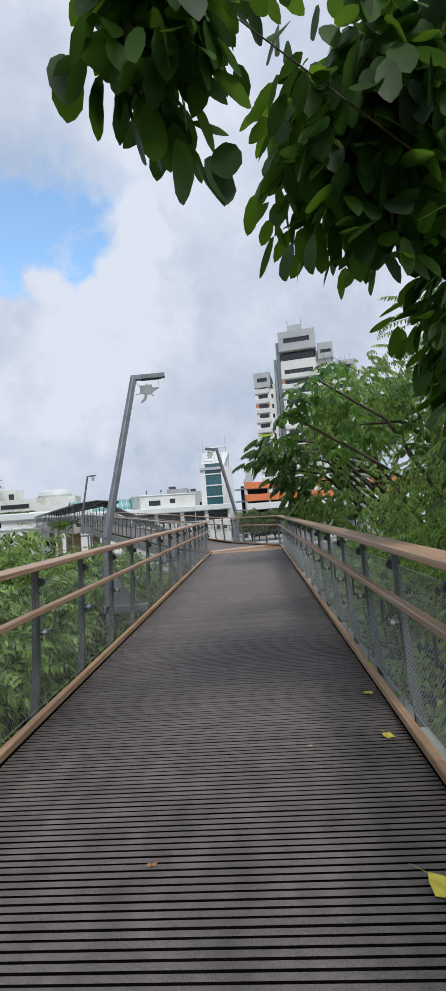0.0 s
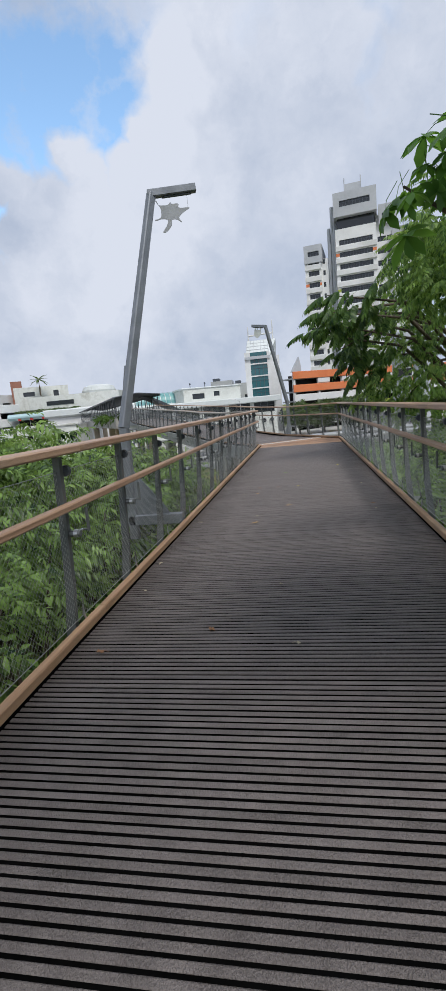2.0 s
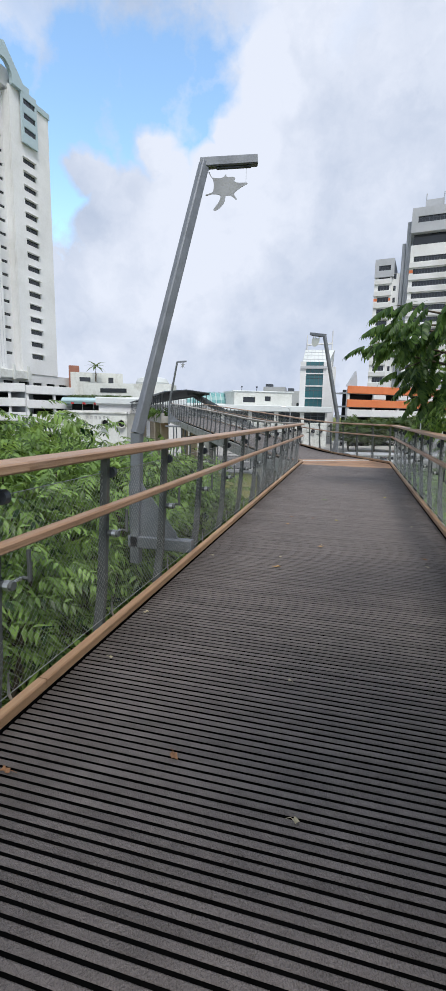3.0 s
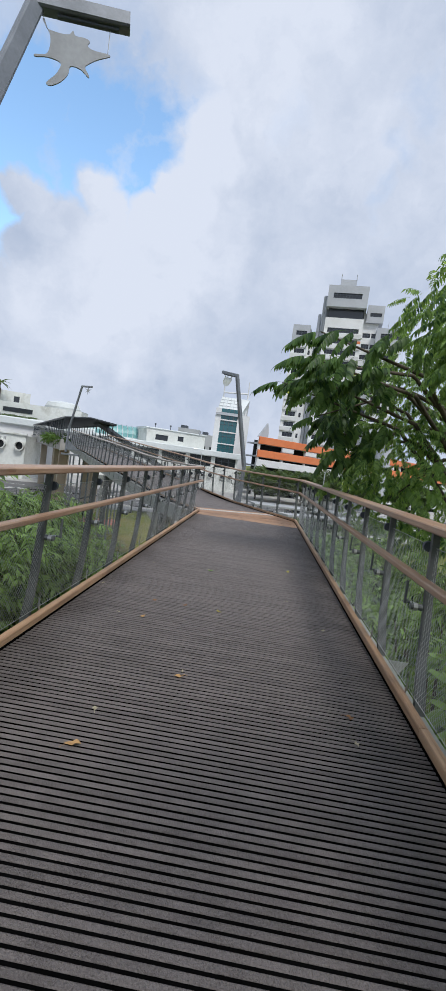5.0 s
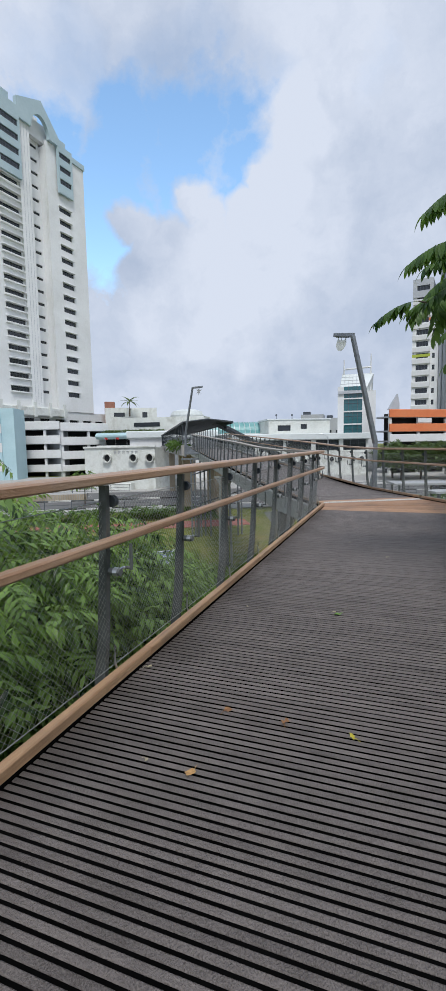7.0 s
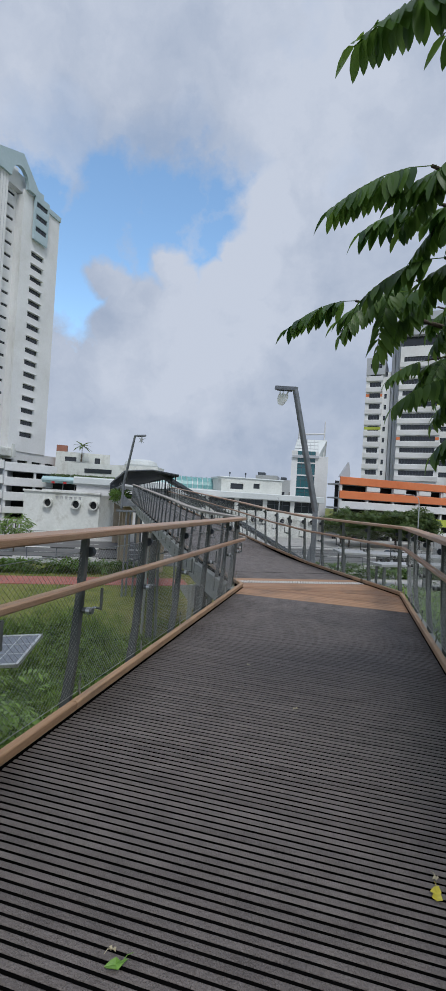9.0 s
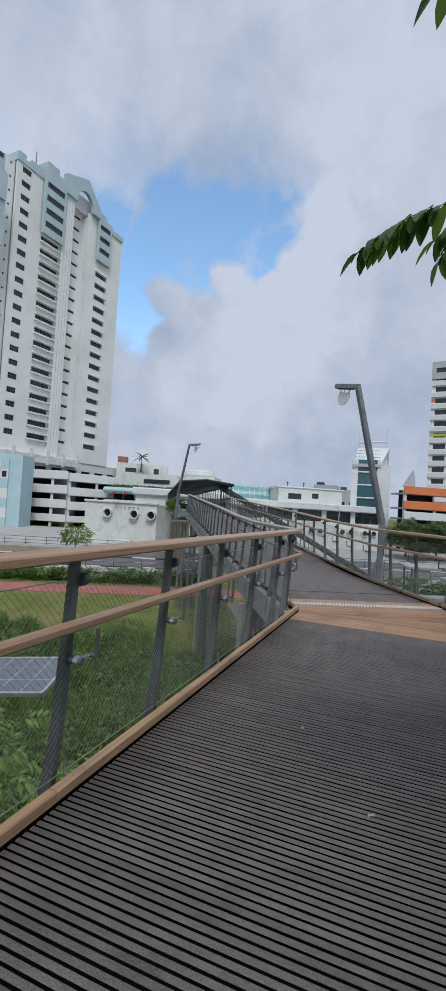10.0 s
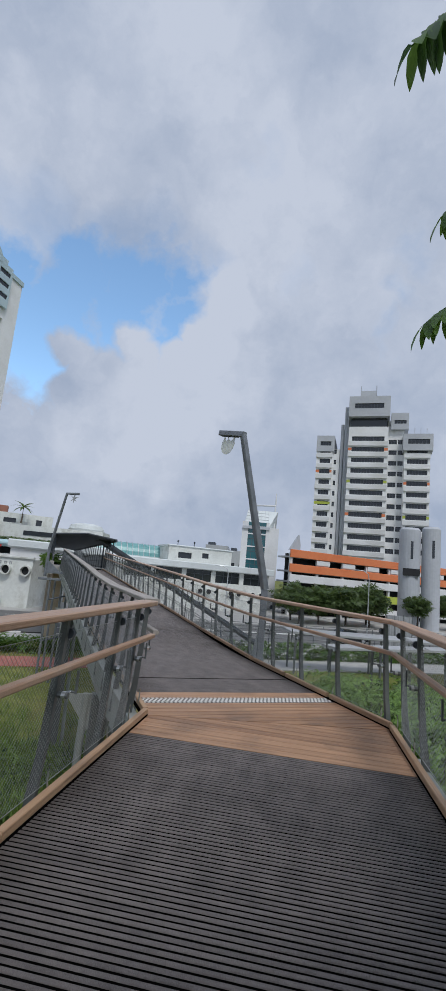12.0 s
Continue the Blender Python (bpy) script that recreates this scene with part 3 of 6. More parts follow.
A_POLY = [(-1.22, END + 0.003), (1.22, END + 0.003), (1.22, 17.885), (-1.22, 17.2)]


def board(poly, parent, z0, z1):
    n = len(poly)
    if n < 3:
        return
    area = sum(poly[i][0] * poly[(i + 1) % n][1] - poly[(i + 1) % n][0] * poly[i][1] for i in range(n)) / 2
    if abs(area) < 0.004:
        return
    vs = [(*p, z0) for p in poly] + [(*p, z1) for p in poly]
    Geo().add(vs, [tuple(range(n)), tuple(range(n, 2 * n))] + [(i, (i + 1) % n, n + (i + 1) % n, n + i) for i in range(n)]).part("plank", "plank_wood", parent)


for i in range(12):
    y0 = END + 0.003 + i * BW
    board(clip(clip(A_POLY, 0, -1, -y0), 0, 1, y0 + BW - 0.008), threshold, -0.03, -0.001)
# the same black sheet stands for shade between the boards
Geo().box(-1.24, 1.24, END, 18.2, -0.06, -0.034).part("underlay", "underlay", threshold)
threshold_far = thing("timber_threshold", RAMP, "reddish-brown timber boards along the tactile strip", "decking", kind="structure")
B_POLY = [(0, 0), (2.48, -0.60), (2.48, 0.42), (0, 0.42)]
for i in range(10):
    y0 = -0.60 + i * BW
    board(clip(clip(B_POLY, 0, -1, -y0), 0, 1, y0 + BW - 0.008), threshold_far, -0.03, 0.001)
for y0 in (0.645, 0.765):
    board([(0, y0), (2.48, y0), (2.48, y0 + BW - 0.005), (0, y0 + BW - 0.005)], threshold_far, -0.03, 0.001)
tact = thing("tactile_strip", RAMP, "white tactile warning studs on a dark strip", "tactile strip")
Geo().box(0.02, 2.46, 0.424, 0.64, -0.03, 0.0).part("base", "tactile_dark", tact)
g = Geo()
for r in range(4):
    for i in range(48):
        x = 0.04 + i * 0.0505 + (r % 2) * 0.025
        g.bar(x, x + 0.03, 0.435 + r * 0.051, 0.47 + r * 0.051, 0.0, 0.006, 0.002)
g.part("studs", "tactile_white", tact)

# ---- second stretch: deck, slats joined, falling into the landing ----
ramp_deck = thing("bridge_ramp", RAMP, "dark grey ribbed deck rising towards the covered footbridge", "bridge deck", kind="structure")
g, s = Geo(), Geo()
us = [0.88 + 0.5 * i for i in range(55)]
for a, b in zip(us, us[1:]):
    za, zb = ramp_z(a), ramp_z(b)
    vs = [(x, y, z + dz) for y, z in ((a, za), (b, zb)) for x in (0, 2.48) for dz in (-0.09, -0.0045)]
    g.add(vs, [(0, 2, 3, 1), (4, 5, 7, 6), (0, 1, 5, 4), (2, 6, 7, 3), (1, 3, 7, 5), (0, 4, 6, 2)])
# black sheet under the ramp's slats carries the shade of their grooves
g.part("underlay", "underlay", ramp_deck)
for i in range(660):
    u = 0.89 + i * PITCH
    if abs(u - 1.62) > 0.02:
        add_slat(s, u, 0.0, 2.48, ramp_z(u))
tagged(s.part("slat_rows", "slat_ramp", ramp_deck), kind="stuff")
for v in (-0.12, 2.6):
    Geo().sweep(octo(0.12, 0.42, 0.01), [(v, u, ramp_z(u) - 0.04) for u in (-0.1, 3, 6, 12, 18, 24, 28)]).part("edge_girder", "girder", ramp_deck, "pale painted steel girder with grime")

# ---- railings ----
RAIL = octo(0.165, 0.046, 0.008)
MID = octo(0.062, 0.042, 0.008)
KERB = octo(0.052, 0.055, 0.006)
BAY = 0.945


def wire_panel(length, h0, h1, pitch=0.037):
    """A panel of crossed diagonal wires in the y-z plane."""
    g, h = Geo(), h1 - h0
    run = h * 0.95
    n = int((length + run) / pitch)
    for lean in (-1, 1):
        for i in range(n + 1):
            y = i * pitch - (run if lean > 0 else 0)
            dy = lean * run
            t0, t1 = sorted((-y / dy, (length - y) / dy))
            s0, s1 = max(0.0, t0), min(1.0, t1)
            if s1 - s0 > 0.02:
                g.tube((0, y + dy * s0, h0 + h * s0), (0, y + dy * s1, h0 + h * s1), 0.0009, n=3)
    for z in (h0, h1):
        g.tube((0, 0, z), (0, length, z), 0.0025, n=5)
    return g.mesh("wire_mesh", "wire")


WIRE = wire_panel(BAY, 0.07, 0.985)
# a post: a leaning tapered plate whose foot turns out under the deck's edge; x points away from the deck
POST = Geo().add([(x + w * k, y, z) for x, w, z in ((0.0, 0.042, 1.07), (0.012, 0.048, 0.7), (0.035, 0.055, 0.25), (0.06, 0.064, 0.0), (0.055, 0.09, -0.3)) for k in (0, 1) for y in (-0.018, 0.018)],
                 [q for i in range(4) for q in ((4 * i, 4 * i + 1, 4 * i + 5, 4 * i + 4), (4 * i + 3, 4 * i + 2, 4 * i + 6, 4 * i + 7), (4 * i + 1, 4 * i + 3, 4 * i + 7, 4 * i + 5), (4 * i + 2, 4 * i, 4 * i + 4, 4 * i + 6))] + [(0, 2, 3, 1), (16, 17, 19, 18)]).mesh("post", "post")
DISC = Geo().tube((0.0, 0.018, 0.985), (0.0, 0.05, 0.985), 0.033, n=14).mesh("tension_disc", "dark_steel")
BRACKET = Geo().tube((-0.02, 0.0, 0.61), (-0.02, 0.10, 0.61), 0.008, n=6).tube((0.01, 0, 0.61), (-0.06, 0.0, 0.61), 0.02, n=10).tube((-0.065, 0.1, 0.61), (-0.02, 0.1, 0.61), 0.008, n=6).bar(-0.072, -0.058, 0.09, 0.108, 0.6, 0.745, 0.002).mesh("bracket", "post")
BOLT = Geo().tube((-0.03, -0.02, 0.61), (-0.03, 0.085, 0.613), 0.007, n=6).tube((-0.045, 0, 0.61), (-0.02, 0, 0.61), 0.024, n=10).mesh("bolt", "bolt")
FOOT = Geo().limb([(-0.004, 0.0, 0.2), (0.0, 0.0, 0.1), (-0.004, 0.012, 0.06), (-0.02, 0.025, 0.04)], [0.006, 0.007, 0.007, 0.006], 5).mesh("foot_rod", "bolt")


def post_at(parent, m):
    p = put("post", POST, parent, "", m)
    put("tension_disc", DISC, p)
    put("bracket", BRACKET, p)
    put("bolt", BOLT, p)
    put("foot_rod", FOOT, p)


def railing(m, side, y0, posts, path, mid_path, label, wood="rail_wood", seg=3.0):
    """side -1: the deck lies towards +x of this railing."""
    r = thing("railing", m, label, "railing", "railings of the footbridge")
    for a, b in zip(path, path[1:]):
        Geo().sweep(RAIL, [a, b]).part("handrail", wood, r, "flat timber handrail board")
    Geo().sweep(MID, mid_path).part("mid_rail", wood, r, "slim timber grab rail")
    turn = pose(0, 0, 0, 0, 0, 0) if side > 0 else Matrix.Diagonal((-1, 1, 1, 1))
    for x, y, z in posts:
        post_at(r, pose(x, y, z) @ turn)
    for (x, y, z), (_, y2, z2) in zip(posts, posts[1:]):
        k = Matrix.Identity(4)
        k[1][1] = (y2 - y) / BAY
        k[2][1] = (z2 - z) / BAY
        put("wire_mesh", WIRE, r, "", pose(x + side * 0.03, y, z) @ k)
    return r


def cut(p, q, step):
    """A path from p to q in boards of a length of about step."""
    n = max(1, round((Vector(q) - Vector(p)).length / step))
    return [tuple(Vector(p).lerp(Vector(q), i / n)) for i in range(n + 1)]


POSTS_Y = [4.9 + BAY * k for k in range(-12, 13)]
RZ, MZ, RX, MX = 1.13, 0.805, 1.285, 1.235
railing(pose(0, 0, 0), -1, START, [(-1.275, y, 0) for y in POSTS_Y] + [(-1.275, 16.75, 0)],
        cut((-RX, START, RZ), (-RX, 17.05, RZ), 2.84), [(-MX, START, MZ), (-MX, 17.08, MZ)], "timber and steel mesh railing, its end cut square at the bend")
k = math.tan(radians(BEND / 2))
corner = lambda x, z: (x, 17.2 + (x + 1.22) * k, z)
R_right = railing(pose(0, 0, 0), 1, START, [(1.275, y - 0.35, 0) for y in POSTS_Y] + [(1.275, 17.0, 0), (1.275, 17.72, 0)],
                  cut((RX, START, RZ), corner(RX, RZ), 2.84), [(MX, START, MZ), corner(MX, MZ)], "timber and grey steel railing with wire mesh beside trees")
# second stretch; local x across, y along
posts_r = [(2.54, u, ramp_z(u)) for u in [-0.38 + BAY * i for i in range(29)]]
posts_l = [(-0.055, u, ramp_z(u)) for u in [0.25 + BAY * i for i in range(28)]]
c_r, c_m = -(RX + 1.22) * k, -(MX + 1.22) * k
U_R = [c_r, 3.0, 5.5, 8.5, 11.5, 14.5, 17.5, 20.5, 23.5, 26.5]
right2 = railing(RAMP, 1, 0, posts_r, [(2.53, u, ramp_z(u) + RZ) for u in U_R], [(2.453, u, ramp_z(u) + MZ) for u in [c_m] + U_R[1:]], "timber-topped steel railing along the rising deck")
left2 = railing(RAMP, -1, 0, posts_l, [(-0.05, u, ramp_z(u) + RZ) for u in [0.15] + U_R[1:]], [(0.025, u, ramp_z(u) + MZ) for u in [0.15] + U_R[1:]], "grey weathered timber and steel railing along the rising deck", "grey_wood")


def kerb(m, path, label, step=2.4, gap=0.003):
    t = thing("timber_kerb", m, label, "kerb", "timber kerbs of the footbridge")
    for a, b in zip(path, path[1:]):
        pts = cut(a, b, step)
        for p, q in zip(pts, pts[1:]):
            e = (Vector(q) - Vector(p)).normalized() * gap
            Geo().sweep(KERB, [tuple(Vector(p) + e), tuple(Vector(q) - e)]).part("kerb_board", "kerb_wood", t)
            # black strip added for the shaded gap beneath the board
            Geo().sweep(octo(0.05, 0.05, 0.004), [(*p[:2], p[2] - 0.055), (*q[:2], q[2] - 0.055)]).part("spacer", "underlay", t, "black strip put in as shade in the gap under the board")


KX = 1.246
kerb(pose(0, 0, 0), [(-KX, START, 0.07), (-KX, 17.19, 0.07)], "brown timber kerb board along the deck edge")
kerb(pose(0, 0, 0), [(KX, START, 0.07), corner(KX, 0.07)], "brown timber kerb board with fallen leaves beside it")
kerb(RAMP, [(2.506, -0.62, 0.07)] + [(2.506, u, ramp_z(u) + 0.07) for u in (3, 6, 12, 20, 27)], "brown timber kerb boards along the rising deck with drain gaps", 1.05, 0.04)
kerb(RAMP, [(-0.026, u, ramp_z(u) + 0.07) for u in (0.02, 3, 6, 12, 20, 27)], "brown timber kerb board on the rising deck")

# ---- lamp posts ----


def rounded(pts, n=4):
    """A smooth closed outline through the points."""
    out, k = [], len(pts)
    for i in range(k):
        p = [Vector(pts[(i + j) % k]) for j in (-1, 0, 1, 2)]
        for s in range(n):
            u = s / n
            q = p[1] + 0.5 * u * (p[2] - p[0] + u * (2 * p[0] - 5 * p[1] + 4 * p[2] - p[3] + u * (3 * p[1] - p[0] - 3 * p[2] + p[3])))
            out.append((q.x, q.y))
    return out


def lamp(base, kink, elbow, tip, deck_edge, ornament, label, width=0.11):
    t = thing("lamp_post", Matrix.Translation(base), label, "street lamp", "leaning lamp posts")
    b, kk, e, p, d = (Vector(c) - Vector(base) for c in (base, kink, elbow, tip, deck_edge))

    def square(a, c, w, w2=None):
        g = Geo()
        rot = (c - a).to_track_quat("Z", "Y").to_matrix()
        vs = []
        for q, r in ((a, w), (c, w2 or w)):
            h, ch = r / 2, r * 0.12
            vs += [q + rot @ Vector((x, y, 0)) for x, y in ((-h + ch, -h), (h - ch, -h), (h, -h + ch), (h, h - ch), (h - ch, h), (-h + ch, h), (-h, h - ch), (-h, -h + ch))]
        return g.add(vs, [(i, (i + 1) % 8, 8 + (i + 1) % 8, 8 + i) for i in range(8)] + [tuple(range(7, -1, -1)), tuple(range(8, 16))])

    square(Vector((0, 0, -0.3)), kk, width).part("lower_pole", "lamp_steel", t)
    square(kk, e, width, width * 0.85).part("pole", "lamp_steel", t)
    arm_dir = (p - e).normalized()
    square(e - arm_dir * 0.04, p, width * 0.85).part("arm", "lamp_steel", t)
    # slim dark bar added below the arm, gives no light
    g = square(e + arm_dir * 0.12 - Vector((0, 0, width * 0.45)), p - arm_dir * 0.06 - Vector((0, 0, width * 0.45)), 0.03)
    g.part("light_strip", "dark_steel", t, "slim dark strip added under the arm")
    # gusset and cantilever beam to the deck
    flat = (d - b)
    flat.z = 0
    ang = math.degrees(math.atan2(flat.y, flat.x))
    mm = pose(0, 0, 0, 0, 0, ang)
    Geo().plate([(-0.06, -0.02), (flat.length * 0.75, -0.02), (flat.length * 0.7, 0.05), (0.06, 0.52), (-0.06, 0.52)], 0.02, mm).part("gusset", "lamp_steel", t)
    Geo().bar(-0.06, flat.length, -0.05, 0.05, -0.14, -0.02, 0.01, mm).part("cantilever_beam", "lamp_steel", t)
    # hanging ornament
    o = thing("hanging_ornament", Matrix.Translation(Vector(base) + e.lerp(p, 0.62)) @ pose(0, 0, 0, 0, 0, math.degrees(math.atan2(arm_dir.y, arm_dir.x))), ornament[2], "ornament", "animal ornaments under the lamp arms")
    Geo().plate([(x * ornament[3], z * ornament[3] - ornament[4]) for x, z in rounded(ornament[0])], 0.008).part("cutout", ornament[1], o)
    for x, z in (min(ornament[0], key=lambda q: q[0] - 2 * q[1]), max(ornament[0], key=lambda q: q[0] + 2 * q[1] * (q[0] > 0))):
        Geo().tube((x * ornament[3], 0, -0.03), (x * ornament[3], 0, -ornament[4] + z * ornament[3]), 0.002, n=5).part("hanger", "wire", o)
    return t


GLIDER = [(-0.276, 0.137), (-0.265, 0.142), (-0.25, 0.1), (-0.18, 0.095), (-0.13, 0.105), (-0.11, 0.13), (-0.095, 0.108), (-0.04, 0.112), (-0.015, 0.1), (-0.025, 0.075), (0.01, 0.062), (0.09, 0.066), (0.102, 0.056), (0.04, 0.02), (-0.01, -0.02), (-0.025, -0.045), (0.0, -0.08), (-0.005, -0.09), (-0.05, -0.06), (-0.105, -0.062), (-0.115, -0.11), (-0.15, -0.16), (-0.2, -0.195), (-0.225, -0.19), (-0.21, -0.165), (-0.175, -0.12), (-0.16, -0.06), (-0.23, -0.05), (-0.295, -0.066), (-0.3, -0.055), (-0.24, -0.035), (-0.225, 0.02), (-0.235, 0.08)]
SLOTH = [(-0.5, 0.36), (-0.42, 0.2), (-0.44, 0.02), (-0.34, -0.2), (-0.14, -0.38), (0.1, -0.44), (0.32, -0.34), (0.44, -0.12), (0.42, 0.14), (0.3, 0.36), (0.26, 0.5), (0.18, 0.3), (0.06, 0.24), (0.0, 0.5), (-0.06, 0.26), (-0.26, 0.2), (-0.4, 0.34)]
GECKO = [(-0.5, 0.34), (-0.2, 0.2), (-0.06, 0.4), (0.06, 0.42), (0.12, 0.2), (0.5, 0.26), (0.2, 0.06), (0.12, -0.12), (0.36, -0.4), (0.06, -0.22), (-0.06, -0.6), (-0.12, -0.2), (-0.4, -0.34), (-0.2, -0.06), (-0.22, 0.08)]
lamp((-1.9, 7.5, 0.16), (-1.87, 7.5, 1.15), (-1.42, 8.12, 3.74), (-0.93, 8.28, 3.79), (-1.3, 7.5, 0.16), (GLIDER, "ornament", "flat grey flying squirrel cut-out hung under the lamp arm", 1.0, 0.25), "grey square steel lamp post leaning over the deck", 0.1)


def on_ramp(v, u, z):
    return tuple(RAMP @ Vector((v, u, z)))


lamp(on_ramp(2.85, 3.45, 0.0), on_ramp(2.85, 3.45, 1.25), (-1.05, 21.1, 4.16), (-1.57, 21.5, 4.29), on_ramp(2.6, 3.45, 0), (SLOTH, "ornament_pale", "pale rounded animal cut-out hung under the lamp arm", 0.42, 0.24), "grey square steel lamp post beside the rising deck", 0.125)
lamp((-12.55, 35.2, 0.85), (-12.5, 35.2, 2.0), (-11.75, 34.75, 4.8), (-11.15, 34.95, 4.86), on_ramp(-0.15, 20.9, 0.8), (GECKO, "ornament", "grey lizard cut-out hung under the lamp arm", 0.42, 0.26), "grey square steel lamp post near the covered footbridge", 0.12)

# ---- columns under the bridge ----


def column(m, top, bottom, label):
    t = thing("steel_column", m, label, "column", "columns under the footbridge")
    Geo().bar(-0.12, 0.12, -0.1, 0.1, bottom, top, 0.012).part("shaft", "post", t)
    for s in (-1, 1):
        Geo().tube((s * 0.28, 0.05, bottom), (s * 0.2, 0, top), 0.055, n=10).part("strut", "girder", t)
    Geo().plate([(-0.5, top), (0.5, top), (0.15, top - 0.5), (-0.15, top - 0.5)], 0.02).part("gusset", "girder", t)
    Geo().bar(-0.4, 0.4, -0.4, 0.4, bottom - 0.05, bottom + 0.12, 0.02).part("footing", "concrete", t)


for y in (-4, 3, 10):
    for s in (-1, 1):
        column(pose(s * 1.36, y, 0), -0.36, G0, "grey steel column under the deck")
for u, v in ((2.6, -0.12), (2.6, 2.6), (11.5, -0.12), (11.5, 2.6)):
    column(RAMP @ pose(v, u, 0), ramp_z(u) - 0.45, G0, "grey steel column with struts under the ramp")


def pole_group():
    t = thing("pole_cluster", RAMP @ pose(0, 20.9, 0), "cluster of slim galvanised poles carrying the ramp", "column")
    for i, (x, y) in enumerate(((-0.7, 0.0), (-0.45, 0.3), (-0.1, 0.1), (0.2, 0.4), (0.5, 0.0), (2.3, 0.0), (2.6, 0.3))):
        Geo().tube((x, y, G0), (x, y, ramp_z(21) - 0.4), 0.055, n=10).part("pole", "lamp_steel", t)
    for z in (-2.6, -0.6):
        Geo().tube((-0.7, 0.0, z), (2.6, 0.3, z + 0.9), 0.04, n=8).part("cross_brace", "dark_steel", t)
    Geo().bar(-1.3, 2.8, -0.06, 0.06, ramp_z(21) - 0.42, ramp_z(21) - 0.3, 0.01).part("cross_beam", "lamp_steel", t)


pole_group()

# ---- covered footbridge and its stair ----
LZ = ramp_z(30)


def covered_bridge():
    t = thing("covered_footbridge", RAMP @ pose(0, 27.5, 0), "covered footbridge with dark sheet roof on slim steel posts", "footbridge")
    Geo().box(-0.5, 3.0, 0, 46, LZ - 0.55, LZ).part("deck_slab", "concrete", t, "pale concrete deck slab with stains")
    Geo().bar(-0.75, -0.5, 0, 46, LZ - 0.6, LZ + 0.25, 0.03).part("edge_planter", "concrete", t)
    Geo().sweep([(-1.95, 0.0), (0, 0.22), (1.95, 0.0), (1.95, 0.07), (0, 0.29), (-1.95, 0.07)], [(1.25, -0.6, LZ + 1.93), (1.25, 46, LZ + 1.93)]).part("roof", "dark_steel", t, "dark folded sheet roof")
    for x in (-0.68, 3.18):
        Geo().bar(x - 0.04, x + 0.04, -0.6, 46, LZ + 1.83, LZ + 1.95, 0.01).part("eaves_beam", "dark_steel", t)
        me = Geo().bar(-0.035, 0.035, -0.035, 0.035, LZ, LZ + 1.9, 0.006).mesh("roof_post", "dark_steel")
        for i in range(24):
            put("roof_post", me, t, "", pose(x * 0.96 + 0.05, 0.2 + i * 1.9, 0))
        for z in (1.0, 0.55, 0.12):
            Geo().tube((x * 0.96 + 0.05, 0, LZ + z), (x * 0.96 + 0.05, 46, LZ + z), 0.025, n=6).part("guard_rail", "pale_steel", t)
        me = Geo().tube((0, 0, LZ), (0, 0, LZ + 1.0), 0.012, n=5).mesh("baluster", "pale_steel")
        for i in range(130):
            put("baluster", me, t, "", pose(x * 0.96 + 0.05, 0.1 + i * 0.2, 0))
    for u in (3.2, 8.0, 25.0, 40):
        for x in (-0.1, 2.6):
            Geo().bar(x - 0.35, x + 0.35, u - 0.3, u + 0.3, G0, LZ - 0.5, 0.05).part("pier", "pier", t, "tan concrete pier")
    return t


covered_bridge()


def stair():
    t = thing("stair", RAMP @ pose(2.5, 30.0, 0), "covered steel stair going down to the street", "stair")
    n, run, rise = 38, 0.29, (LZ - G0) / 39
    ends = ((0.3, LZ), (0.3 + n * run + 0.3, G0))
    (xa, za), (xb, zb) = ends
    for y in (-0.1, 2.1):
        Geo().plate([(xa, za), (xb, zb), (xb, zb - 0.35), (xa, za - 0.35)], 0.06, pose(0, y, 0)).part("stringer", "dark_steel", t)
        Geo().plate([(xa, za + 1.0), (xb, zb + 1.0), (xb, zb + 0.94), (xa, za + 0.94)], 0.06, pose(0, y, 0)).part("stair_rail", "pale_steel", t)
        me = Geo().tube((0, y, -0.2), (0, y, 0.98), 0.012, n=5).mesh("baluster", "pale_steel")
        for i in range(56):
            s = i / 55
            put("baluster", me, t, "", pose(xa + (xb - xa) * s, 0, za + (zb - za) * s))
    for i in range(n):
        Geo().box(0.3 + i * run, 0.3 + (i + 1) * run + 0.02, -0.1, 2.1, LZ - (i + 1) * rise - 0.05, LZ - (i + 1) * rise).part("step", "concrete", t)
    # the roof falls with the flight
    zr = LZ + 2.1
    Geo().plate([(-0.2, zr), (0.1, zr), (13.6, zr - 7.0), (13.6, zr - 7.22), (0.1, zr - 0.24), (-0.2, zr - 0.16)], 2.6, pose(0, 1.0, 0)).part("roof", "dark_steel", t, "dark sloping stair roof")
    for i in range(5):
        s = 0.5 + i * 2.3
        for y in (-0.1, 2.1):
            Geo().bar(s - 0.03, s + 0.03, y - 0.03, y + 0.03, LZ - s * 0.6, zr - s * 0.52 - 0.2, 0.005).part("roof_post", "dark_steel", t)


stair()

# ---- plants ----
RNG = np.random.default_rng(7)


def np_mesh(name, V, F, mat, smooth=False):
    """A mesh from arrays of vertices and quads."""
    me = bpy.data.meshes.new(name)
    me.vertices.add(len(V))
    me.vertices.foreach_set("co", np.asarray(V, np.float32).ravel())
    me.loops.add(F.size)
    me.loops.foreach_set("vertex_index", F.astype(np.int32).ravel())
    me.polygons.add(len(F))
    me.polygons.foreach_set("loop_start", np.arange(0, F.size, 4, dtype=np.int32))
    me.polygons.foreach_set("loop_total", np.full(len(F), 4, np.int32))
    me.update(calc_edges=True)
    if smooth:
        me.shade_smooth()
    me.materials.append(M[mat])
    return me


